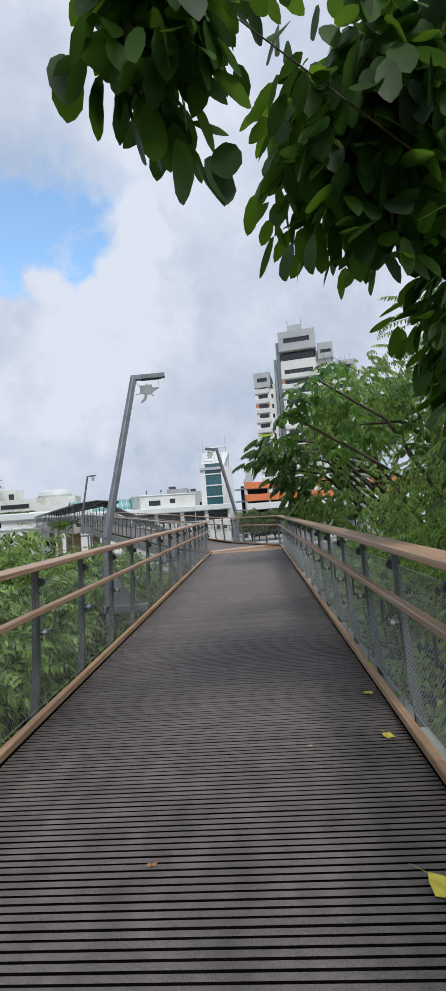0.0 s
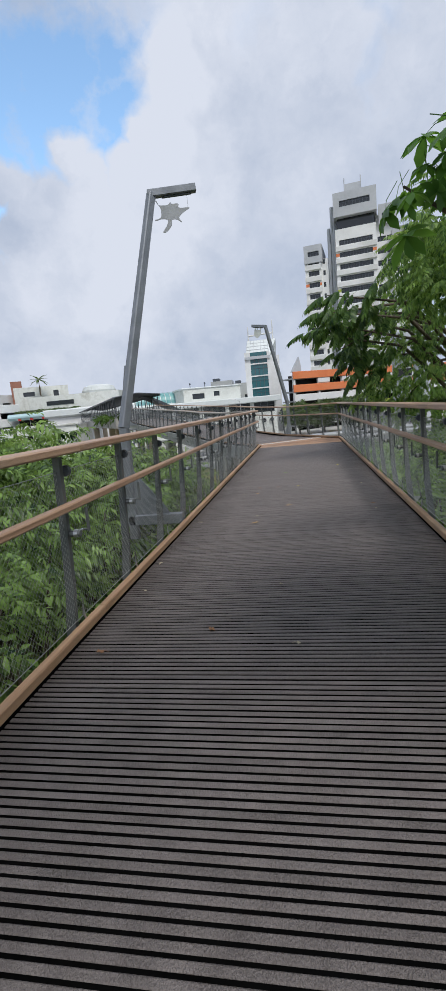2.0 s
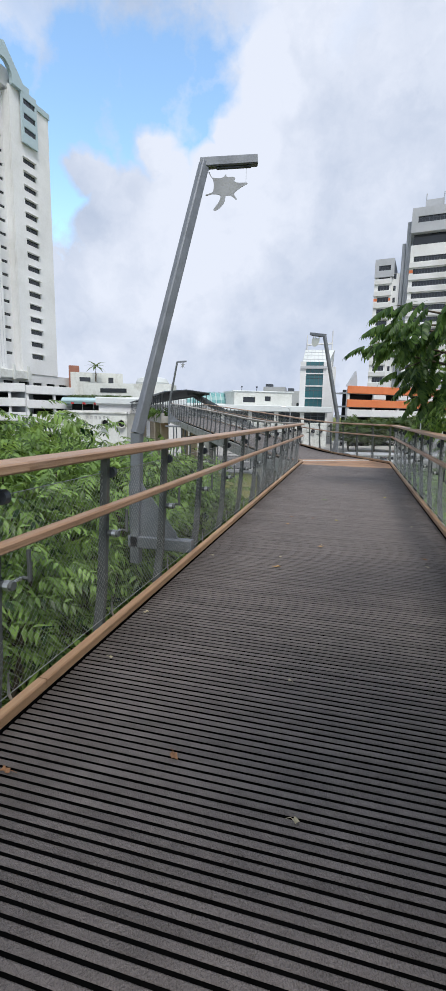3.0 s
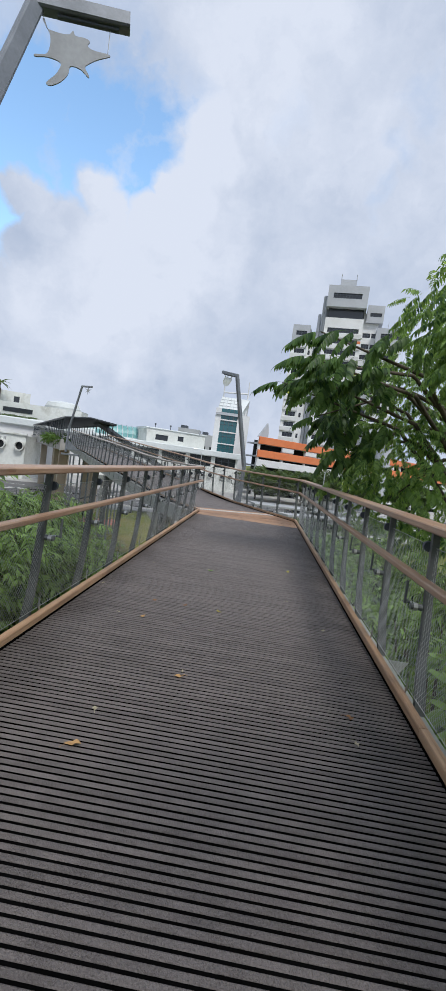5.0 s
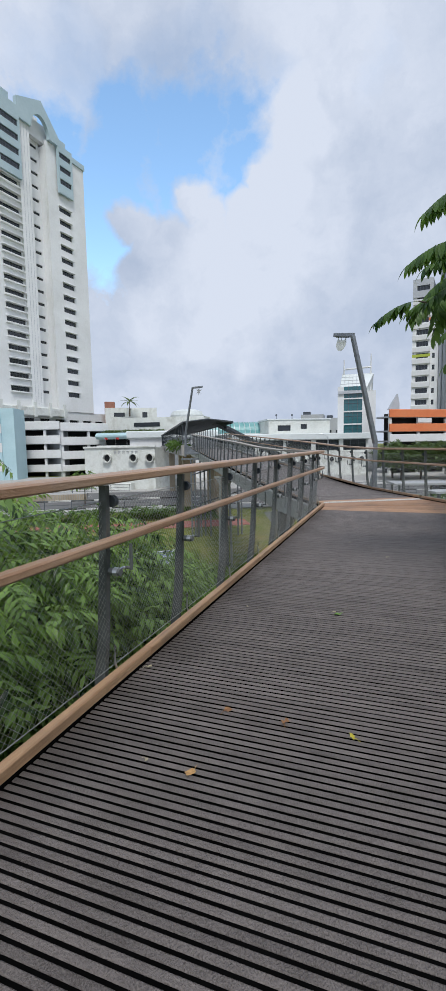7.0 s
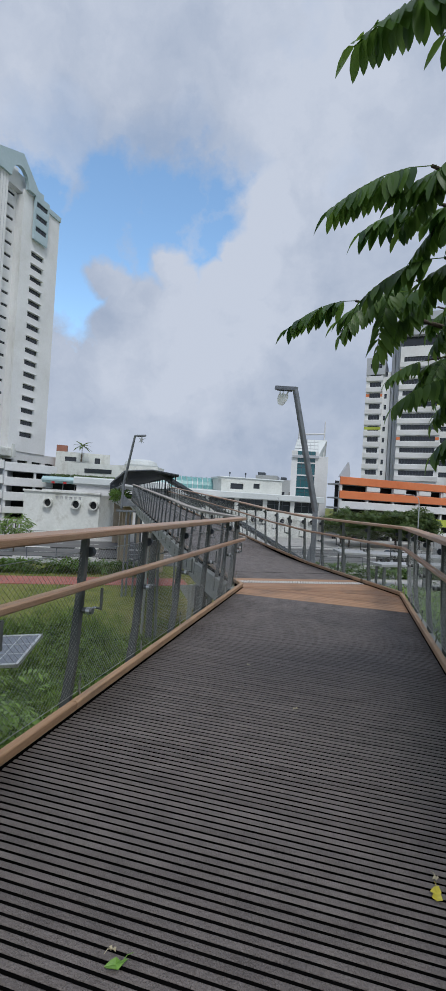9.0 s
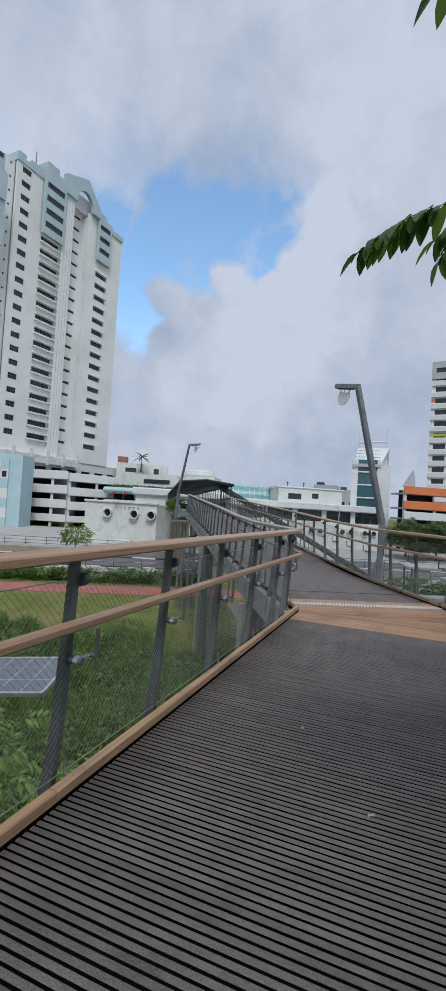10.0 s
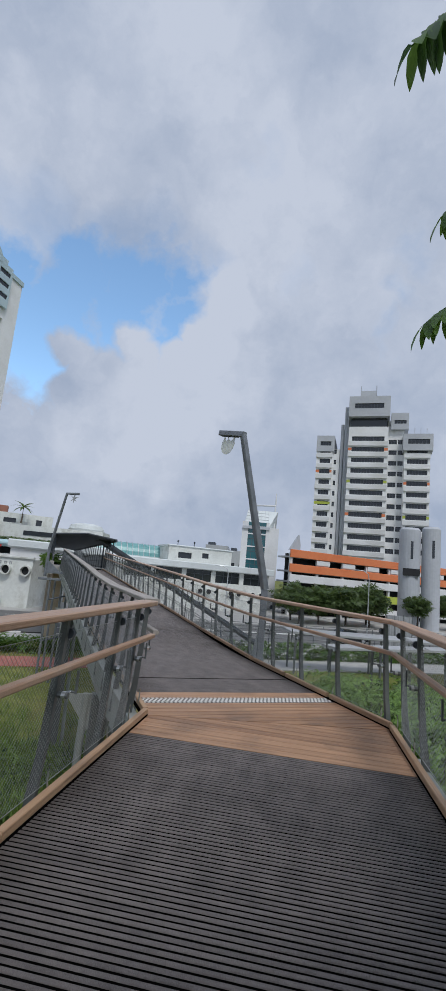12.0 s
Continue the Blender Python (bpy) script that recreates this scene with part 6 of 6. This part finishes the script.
def tower_right():
    t = thing("tower_block", pose(3.2, 140.4, 0, 0, 0, -8), "stepped white and grey residential tower with orange and green accents", "building")
    FH = 2.9
    rows = [10.6 + i * FH for i in range(11)]

    def wing(x0, x1, wx, count, y, top, wall="tower_wall"):
        facade(t, x0, x1, 6, top, [(a, b, z, z + 1.25) for z in rows[:count] for a, b in wx], wall, y=y, mullions=0.7)
        Geo().box(x0, x1, y + 0.5, y + 14, 6, top).part("body", wall, t)

    wing(0, 4.2, [(0.9, 3.7)], 10, 0.0, 37)
    wing(4.2, 6.0, [(4.6, 5.2)], 10, 1.2, 38)
    wing(8.3, 18.3, [(9.2, 17.4)], 11, -1.6, 43.5)
    wing(18.3, 22.4, [(18.6, 20.6), (20.9, 22.2)], 11, 1.4, 46, "tower_wall")
    wing(22.4, 28.6, [(23.1, 28.0)], 10, -0.8, 37.4)
    Geo().box(6.0, 8.3, 2.4, 12, 6, 44).part("recess", "grey_wall", t)
    for x, z in ((6.5, 45), (7.4, 50), (7.9, 50)):
        Geo().tube((x, 1.4, 6), (x, 1.4, z), 0.42, n=10).part("pipe_shaft", "grey_wall", t)
    # grey top storeys
    for x0, x1, y, z0, z1, w in ((-0.1, 4.6, -0.4, 37, 41.4, (0.9, 3.8, 38.6, 39.8)), (8.1, 18.6, -2.3, 46.2, 51.8, (9.6, 17.0, 48.4, 49.8)), (19.0, 23.4, 0.4, 43.4, 48.0, (19.8, 22.8, 45, 46)), (22.0, 29.2, -1.6, 37.2, 41.6, (23.2, 28.4, 38.9, 40.2))):
        facade(t, x0, x1, z0, z1, [w], "grey_wall", y=y, mullions=0.8)
        Geo().box(x0, x1, y + 0.5, y + 12, z0, z1).part("body", "grey_wall", t)
    Geo().box(8.8, 18.0, -0.6, 10, 43.4, 46.3).part("glazed_storey", "glass", t)
    Geo().box(11, 15, 0, 4, 51.8, 54.2).part("roof_tank", "grey_wall", t)
    for x in (11, 15):
        Geo().tube((x, 0, 51.8), (x, 0, 55.6), 0.12, n=5).part("mast", "grey_wall", t)
    for x in (25, 26.5, 28):
        Geo().tube((x, 2, 41.6), (x, 2, 44.4), 0.06, n=5).part("aerial", "grey_wall", t)
    # painted accents on the spandrels
    for x0, x1, y, i, paint in ((8.3, 9.2, -1.6, 9, "orange"), (17.4, 18.3, -1.6, 9, "orange"), (8.3, 9.2, -1.6, 6, "green_paint"), (17.4, 18.3, -1.6, 6, "green_paint"), (8.3, 9.2, -1.6, 3, "orange"), (17.4, 18.3, -1.6, 3, "orange"), (0, 0.9, 0, 7, "orange"), (3.7, 4.2, 0, 7, "orange"),
                                (0, 4.2, 0, 4, "green_paint"), (22.4, 23.1, -0.8, 6, "orange"), (28.0, 28.6, -0.8, 6, "orange"), (22.4, 23.1, -0.8, 3, "green_paint"), (28.0, 28.6, -0.8, 3, "green_paint")):
        Geo().box(x0, x1, y - 0.06, y - 0.004, rows[i] + 0.3, rows[i] + 1.0).part("paint_panel", paint, t)
    # white balcony bands
    for x0, x1, y, count in ((0, 4.2, 0, 10), (8.3, 18.3, -1.6, 11), (22.4, 28.6, -0.8, 10)):
        me = Geo().bar(x0 - 0.05, x1 + 0.05, y - 0.35, y - 0.004, -1.4, -0.15, 0.05).mesh("balcony_band", "white_wall")
        for z in rows[:count]:
            put("balcony_band", me, t, "", pose(0, 0, z))


tower_right()


def glass_tower():
    t = thing("office_tower", pose(-11.4, 107.2, 0, 0, 0, 6), "narrow white office tower with teal glazing and sloped glass top", "building")
    facade(t, 0, 5.4, G0, 11.6, [(1.2, 4.8, z, z + 2.3) for z in [-2.5 + 2.55 * i for i in range(6)]], "white_wall", glass="blue_glass", mullions=0.8)
    Geo().box(0, 7.4, 0.5, 9, G0, 11.6).part("body", "white_wall", t)
    Geo().add([(0.2, 0.1, 11.6), (5.3, 0.1, 11.6), (5.3, 5, 15.6), (0.9, 5, 15.6), (7.2, 5, 15.6), (7.2, 8.8, 11.6), (0.2, 8.8, 11.6)], [(0, 1, 2, 3), (1, 4, 2), (1, 5, 4), (0, 3, 6), (3, 2, 4), (3, 4, 5, 6)]).part("glass_roof", "roof_white", t, "sloped pale glass roof")
    for i in range(7):
        Geo().tube((0.2 + i * 0.85, 0.06, 11.6), (0.9 + i * 0.73, 4.96, 15.62), 0.05, n=5).part("roof_bar", "alu", t)
    for i in range(5):
        Geo().tube((0.2 + 0.14 * i, 0.1 + i, 11.7 + 0.8 * i), (5.3, 0.1 + i, 11.7 + 0.8 * i), 0.05, n=5).part("roof_bar", "alu", t)
    for x, z in ((1.2, 18.6), (6.6, 19.6)):
        Geo().tube((x, 5, 11), (x, 5, z), 0.24, 0.1, n=6).part("mast", "white_wall", t)
    Geo().tube((1.2, 5, 16.6), (6.6, 5, 16.9), 0.2, n=6).part("top_beam", "white_wall", t)
    Geo().plate([(0, 11.6), (0, 11.1), (5.5, 11.1), (5.5, 11.6)], 0.5, pose(0, -0.1, 0)).part("cornice", "grey_wall", t)
    me = Geo().tube((0, -0.02, 0), (0, 0.2, 0), 0.3, n=12).mesh("round_window", "glass")
    for i in range(4):
        put("round_window", me, t, "", pose(7.38, 2.5, 2 + i * 2.4, 0, 0, 90))


glass_tower()


def mall():
    t = thing("low_building", RAMP @ pose(0, 72, 0), "long low white building with dark window bays and a pale roof", "building")
    wins = [(11.0 + i * 5.2, 15.4 + i * 5.2, 0.0, 1.9) for i in range(5)]
    facade(t, 9.5, 36.6, G0, 1.95, wins, "aged_wall", y=0, mullions=1.4)
    Geo().bar(9.0, 37.2, -0.8, 14, 1.96, 3.05, 0.1).part("roof_slab", "roof_white", t, "pale greenish flat roof slab")
    # the body's near-black colour stands for unlit rooms behind the windows
    Geo().box(9.5, 36.6, 0.6, 14, G0, 1.9).part("body", "inside_shade", t)
    facade(t, 18.5, 30, 3.06, 5.5, [(20.2, 22.6, 3.6, 4.6), (24.5, 25.7, 3.9, 4.8)], "aged_wall", y=2)
    Geo().bar(18.2, 30.2, 1.8, 9, 5.5, 5.75, 0.1).part("roof_slab", "roof_white", t)
    Geo().box(18.5, 30, 2.6, 9, 3.06, 5.5).part("body", "aged_wall", t)
    ring = Geo().tube((0, -0.35, 0), (0, 0.05, 0), 0.55, n=18).mesh("porthole_ring", "aged_wall")
    eye = Geo().tube((0, -0.37, 0), (0, -0.3, 0), 0.42, n=18).mesh("porthole", "inside_shade")
    for v in (24, 25.5, 29.5, 31.0, 33.6, 35.2):
        o = put("porthole_ring", ring, t, "", pose(v, 0, -1.6))
        put("porthole", eye, o)
    facade(t, -6, 9.5, G0, 2.6, [(1.5, 3.6, 0.6, 1.6), (4.8, 6.6, 0.6, 1.6)], "white_wall", y=3)
    Geo().bar(-6.5, 9.4, 2.4, 16, 2.6, 3.9, 0.2).part("roof_slab", "roof_white", t)
    for x in (20.5, 23.5):
        Geo().tube((x, 4, 5.7), (x, 4, 6.4), 0.06, n=5).tube((x, 4, 6.4), (x, 4, 6.7), 0.16, n=8).part("roof_vent", "dark_steel", t)
    # barrel canopy of teal glass behind
    c = thing("barrel_canopy", RAMP @ pose(6.5, 82, 3.4), "barrel-vaulted teal glass canopy with white ribs", "canopy")
    g, r = Geo(), Geo()
    prof = [(1.9 * math.cos(math.pi * i / 10), 2.2 * math.sin(math.pi * i / 10)) for i in range(11)]
    n = len(prof)
    g.add([(x, y, z) for x in (0, 13) for y, z in prof], [(i, i + 1, n + i + 1, n + i) for i in range(n - 1)])
    g.part("glazing", "awning", c)
    for i in range(14):
        r.limb([(i, y * 1.02, z * 1.03) for y, z in prof], [0.07] * n, 5)
    r.part("ribs", "alu", c)
    Geo().box(-2, 18, -2, 6, -8, 0.0).part("base", "roof_white", c)


mall()


def porthole_block():
    m = pose(-40.6, 62.9, 0, 0, 0, 8)
    t = thing("ship_like_block", m, "stained white wall with three large round vents and small sign letters", "building")
    facade(t, 0, 10.3, G0, 1.15, [], "aged_wall", y=0)
    Geo().box(0, 10.3, 0.5, 6, G0, 1.1).part("body", "aged_wall", t)
    Geo().bar(-0.1, 10.4, -0.2, 0.3, 1.1, 1.35, 0.04).part("coping", "aged_wall", t)
    for x in (3.5, 7.3, 9.65):
        g = Geo()
        n = 22
        ring = [(math.cos(6.2832 * i / n), math.sin(6.2832 * i / n)) for i in range(n)]
        vs = [(x + r * c, y, -0.25 + r * s) for r, y in ((0.62, 0), (0.62, -0.55), (0.5, -0.55), (0.5, -0.05)) for c, s in ring]
        g.add(vs, [(k * n + i, k * n + (i + 1) % n, (k + 1) * n + (i + 1) % n, (k + 1) * n + i) for k in range(3) for i in range(n)])
        o = g.part("vent_ring", "aged_wall", t)
        Geo().tube((x, -0.1, -0.25), (x, -0.02, -0.25), 0.5, n=n).part("vent_dark", "inside_shade", o)
    g = Geo()
    for i in range(6):
        x = 4.4 + i * 0.62
        g.bar(x, x + 0.34, -0.06, -0.004, 0.62, 0.7, 0.01).bar(x + 0.02, x + 0.1, -0.06, -0.004, 0.3, 0.62, 0.01).bar(x + 0.2, x + 0.3, -0.06, -0.004, 0.36, 0.6, 0.01)
    g.part("sign_bars", "slab", t, "small grey raised sign marks")
    Geo().bar(5.0, 7.4, -1.6, -0.3, G0, G0 + 1.0, 0.05).part("step_block", "aged_wall", t)
    # terrace behind with canopy, banners and flags
    c = thing("terrace_building", pose(-59.5, 91.7, 0, 0, 0, 9), "white terrace building with pale teal canopy, banners and flags", "building")
    Geo().box(0, 24, 1.5, 12, G0, 1.6).part("body", "white_wall", c)
    # near-black wall: shade under the canopy is put into its colour
    Geo().box(0, 24, 5, 5.4, 1.6, 4.2).part("back_wall", "inside_shade", c)
    Geo().bar(0, 24, 1.0, 6, 2.9, 4.2, 0.5).part("canopy", "teal_light", c, "pale teal rounded canopy")
    Geo().bar(14, 25, 0.9, 6, 3.0, 4.4, 0.1).part("fascia", "white_wall", c)
    Geo().box(10.5, 17, 1.3, 1.4, 1.5, 2.6).part("banner", "banner", c, "dark blue banner with pale marks")
    g = Geo()
    for i in range(5):
        g.bar(11 + i * 1.2, 11.7 + i * 1.2, 1.26, 1.3, 1.95, 2.15, 0.02)
    g.part("banner_marks", "banner_pale", c)
    for x in (2, 4.5, 7, 9.6):
        Geo().tube((x, 1.2, 1.4), (x, 1.2, 3.6), 0.03, n=5).part("flag_pole", "alu", c)
        Geo().plate([(x, 2.9), (x + 0.7, 2.75), (x + 0.68, 3.2), (x, 3.4)], 0.02, pose(0, 1.2, 0)).part("flag", "banner_red", c, "red cloth flag")
    Geo().box(2, 22, 8, 14, 4.2, 7.6).part("upper_storey", "aged_wall", c)
    Geo().box(6, 12, 7.9, 8.1, 5.6, 6.5).part("upper_window", "glass", c)
    g = Geo()
    V, F = scatter(TUFT, [((x, y, 4.3 + 0.5 * RNG.random()), RNG.random() * 6.28, 0.4, 0, RNG.uniform(1.5, 2.6)) for x, y in zip(RNG.uniform(0.5, 14, 420), RNG.uniform(3, 6.5, 420))])
    tagged(put("terrace_hedge", np_mesh("terrace_hedge", V, F, "far_leaf"), None, "", c.matrix_basis.copy()), "green planting on the terrace roof", "hedge", kind="stuff")
    palm(pose(-58.3, 104.6, 8.2), "small palm on the terrace roof")
    b = thing("roof_house", pose(-64.5, 104, 0, 0, 0, 30), "white rooftop house with small windows", "building")
    facade(b, 0, 12, G0, 10.4, [(2, 4.5, 8.3, 9.3), (8.6, 9.8, 7.4, 9.4)], "aged_wall")
    Geo().box(0, 12, 0.5, 8, G0, 10.4).part("body", "aged_wall", b)
    q = thing("red_block", pose(-73, 116.5, 0, 0, 0, 30), "small red-brown rooftop block", "building")
    Geo().bar(0, 2.6, 0, 3, G0, 13.2, 0.1).part("body", "brick_red", q)
    w = thing("white_dome", pose(-52.5, 124, 0), "large pale rounded roof tank house", "building")
    g = Geo()
    for z0, z1, r0, r1 in ((G0, 9.2, 4.4, 4.4), (9.2, 10.2, 4.4, 3.9), (10.2, 10.7, 3.9, 2.4)):
        g.tube((0, 0, z0), (0, 0, z1), r0, r1, n=28)
    g.part("drum", "roof_white", w)


porthole_block()


def podium_left():
    a = pose(-73.4, 84.2, 0, 0, 0, 20)
    deck_carpark(a, 9.6, ((5.0, 6.7, "white_wall"), (2.1, 3.8, "white_wall"), (-0.8, 0.9, "white_wall"), (-3.6, -2.1, "white_wall")), "white multi-storey car park ramp with curved parapets", depth=10)
    b = a @ pose(9.65, 0, 0, 0, 0, 45)
    deck_carpark(b, 11, ((4.7, 6.4, "white_wall"), (1.8, 3.5, "white_wall"), (-1.1, 0.6, "white_wall"), (-3.6, -2.3, "white_wall")), "white multi-storey car park ramp seen from its side", depth=8)
    t = thing("checker_block", pose(-75.6, 71.8, 0, 0, 0, 24), "stair block chequered in pale teal and white panels", "building")
    Geo().box(0, 11.0, 0.3, 6, G0, 8.6).part("body", "teal_light", t)
    pw = Geo().bar(0, 1.42, 0, 0.29, 0, 1.72, 0.03).mesh("panel", "white_wall")
    pt = Geo().bar(0, 1.42, 0.02, 0.29, 0, 1.72, 0.03).mesh("panel", "teal_light")
    # thin black box on the panel, painted shade of a hole
    hole = Geo().box(0.3, 1.1, -0.01, 0.05, 0.3, 1.4).mesh("opening", "inside_shade")
    for i in range(6):
        for j in range(7):
            o = put("panel", (pw, pt)[(i + j) % 2], t, "", pose(0.1 + i * 1.43, 0, G0 + j * 1.74))
            if (i + j) % 4 == 2 and j > 1:
                put("opening", hole, o, "", pose(0, 0, 0))


podium_left()


def far_blocks():
    for x, y, a, w, h, label in ((-29, 160, 4, 7, 10.4, "distant grey apartment block"), (-21.8, 162, 4, 6, 9.2, "distant grey apartment block beside another"), (8, 240, 0, 30, 8, "distant low city blocks"), (-110, 210, 20, 60, 9, "distant low city blocks behind the terrace"), (70, 190, -10, 40, 22, "distant pale apartment slab")):
        t = thing("far_building", pose(x, y, 0, 0, 0, a), label, "building")
        n = max(2, int(w / 2.2))
        facade(t, 0, w, G0, h, [(0.5 + i * w / n, 0.5 + i * w / n + w / n * 0.55, z, z + 1.3) for i in range(n) for z in [1.2 + 2.9 * j for j in range(int((h - 1.5) / 2.9))]], "grey_wall")
        Geo().box(0, w, 0.5, 10, G0, h).part("body", "grey_wall", t)
        Geo().bar(0.5, w * 0.4, 2, 5, h, h + 1.0, 0.1).part("roof_plant", "dark_steel", t)
    # closing rows of town behind the camera
    for x, y, a in ((-60, -70, 180), (40, -80, 170), (110, 30, -80), (-130, 10, 85)):
        t = thing("far_building", pose(x, y, 0, 0, 0, a), "plain pale apartment slab far behind the bridge", "building")
        facade(t, 0, 50, G0, 16, [(2 + 4 * i, 4.4 + 4 * i, z, z + 1.3) for i in range(11) for z in (0, 3, 6, 9, 12)], "tower_wall")
        Geo().box(0, 50, 0.5, 10, G0, 16).part("body", "tower_wall", t)


far_blocks()

# ---- covered walkways, street furniture and cars ----


def walkway(v, u, length, a, z, label, w=2.6):
    t = thing("covered_walkway", RAMP @ pose(v, u, 0, 0, 0, a), label, "covered walkway")
    Geo().bar(0, length, 0, w, z, z + 0.16, 0.02).part("roof", "slab", t, "flat grey roof slab")
    me = Geo().bar(-0.06, 0.06, -0.06, 0.06, G0, z, 0.01).mesh("post", "post")
    for i in range(int(length / 3) + 1):
        for y in (0.3, w - 0.3):
            put("post", me, t, "", pose(0.4 + i * 3.0, y, 0))


walkway(15.0, 24.0, 14, -15, -2.0, "flat-roofed covered walkway at the foot of the stair")
walkway(14.2, 17.6, 27, 4, -2.0, "flat-roofed covered walkway along the street", 1.3)


def solar():
    t = thing("solar_panel", pose(-4.75, 15.35, -0.98, 6, -5, 18), "tilted solar panel with pale frame on a pole", "solar panel")
    Geo().bar(-0.85, 0.85, -0.5, 0.5, -0.035, 0, 0.004).part("cell_sheet", "solar_cell", t)
    g = Geo()
    for x in (-0.87, 0.83):
        g.bar(x, x + 0.04, -0.52, 0.52, -0.04, 0.012, 0.004)
    for y in (-0.52, 0.48):
        g.bar(-0.87, 0.87, y, y + 0.04, -0.041, 0.011, 0.004)
    g.part("frame", "alu", t)
    g = Geo()
    for i in range(1, 6):
        g.bar(-0.85 + i * 0.283 - 0.006, -0.85 + i * 0.283 + 0.006, -0.48, 0.48, -0.004, 0.004, 0.001)
    for i in range(1, 3):
        g.bar(-0.83, 0.83, -0.5 + i * 0.333 - 0.006, -0.5 + i * 0.333 + 0.006, -0.004, 0.005, 0.001)
    g.part("grid_lines", "alu", t)
    p = thing("panel_pole", pose(-4.75, 15.35, 0), "thin steel pole carrying the solar panel", "pole")
    Geo().tube((0, 0, G0), (0, 0, -1.03), 0.05, n=10).part("pole", "lamp_steel", p)


solar()


def hoarding():
    t = thing("hoarding", pose(8.2, 57.4, G0, 0, 0, -8), "upright grey ribbed hoarding panels beside the road", "hoarding")
    for i in range(3):
        g = Geo().box(i * 0.72, i * 0.72 + 0.68, 0.0, 0.04, 0.1, 3.9)
        for j in range(3):
            g.bar(i * 0.72 + 0.08 + j * 0.2, i * 0.72 + 0.17 + j * 0.2, -0.05, 0.0, 0.12, 3.88, 0.02)
        g.part("panel", "slab", t)
    for i in range(4):
        Geo().bar(i * 0.72 - 0.04, i * 0.72, -0.06, 0.06, 0, 4.0, 0.01).part("post", "post", t)


hoarding()


def street_lamp(m, h, label):
    t = thing("street_lamp", m, label, "street lamp", "far street lamps")
    Geo().limb([(0, 0, 0), (0, 0, h * 0.85), (0.15, 0, h * 0.95), (0.9, 0, h), (1.7, 0, h)], [0.1, 0.07, 0.06, 0.05, 0.045], 7).part("pole", "alu", t)
    Geo().bar(1.5, 2.2, -0.12, 0.12, h - 0.06, h + 0.06, 0.03).part("lamp_head", "alu", t)


street_lamp(RAMP @ pose(41.5, 50.5, G0, 0, 0, 170), 8.4, "slim pale street lamp in front of the car park")
street_lamp(RAMP @ pose(26.5, 66, G0, 0, 0, 170), 7.4, "slim pale street lamp by the low building")
street_lamp(RAMP @ pose(-42, 50, G0, 0, 0, 20), 8.8, "slim pale street lamp beside the road")


def car(m, paint, label):
    t = thing("car", m, label, "car", "cars on the road")
    body = [(-2.1, 0.3), (2.1, 0.3), (2.15, 0.62), (1.95, 0.82), (1.0, 0.92), (-1.5, 0.95), (-2.05, 0.85), (-2.15, 0.55)]
    roof = [(1.0, 0.9), (0.35, 1.4), (-1.0, 1.45), (-1.7, 0.93)]
    glass = [(0.86, 0.93), (0.3, 1.34), (-0.95, 1.38), (-1.5, 0.95)]
    Geo().plate(body, 1.74).part("body", paint, t)
    Geo().plate(roof, 1.5).part("cabin", paint, t)
    Geo().plate(glass, 1.52).part("side_glass", "glass", t)
    for x in (-1.3, 1.3):
        for y in (-0.8, 0.8):
            w = Geo().tube((x, y - 0.1, 0.32), (x, y + 0.1, 0.32), 0.32, n=18).part("wheel", "rubber", t)
            Geo().tube((x, y - 0.11, 0.32), (x, y + 0.11, 0.32), 0.19, n=14).part("rim", "alu", w)
    for y in (-0.62, 0.62):
        Geo().bar(2.08, 2.17, y - 0.16, y + 0.16, 0.6, 0.72, 0.02).part("headlight", "line", t)


car(RAMP @ pose(31, 40, G0 + 0.02), "car_dark", "dark saloon car on the road beyond the walkway")
car(RAMP @ pose(-27, 41.5, G0 + 0.02), "car_white", "white saloon car on the near carriageway")


def planter_plants():
    V, F = scatter(PINNATE, [(tuple(RAMP @ Vector((-0.62 + RNG.normal(0, 0.1), u, LZ + 0.28))), RNG.random() * 6.28, RNG.normal(0.3, 0.5), 0, RNG.uniform(1.0, 2.0)) for u in RNG.uniform(28, 44, 220)])
    tagged(put("planter_plants", np_mesh("planter_plants", V, F, "hedge")), "trailing plants in the bridge edge planter", "plants", kind="stuff")


planter_plants()
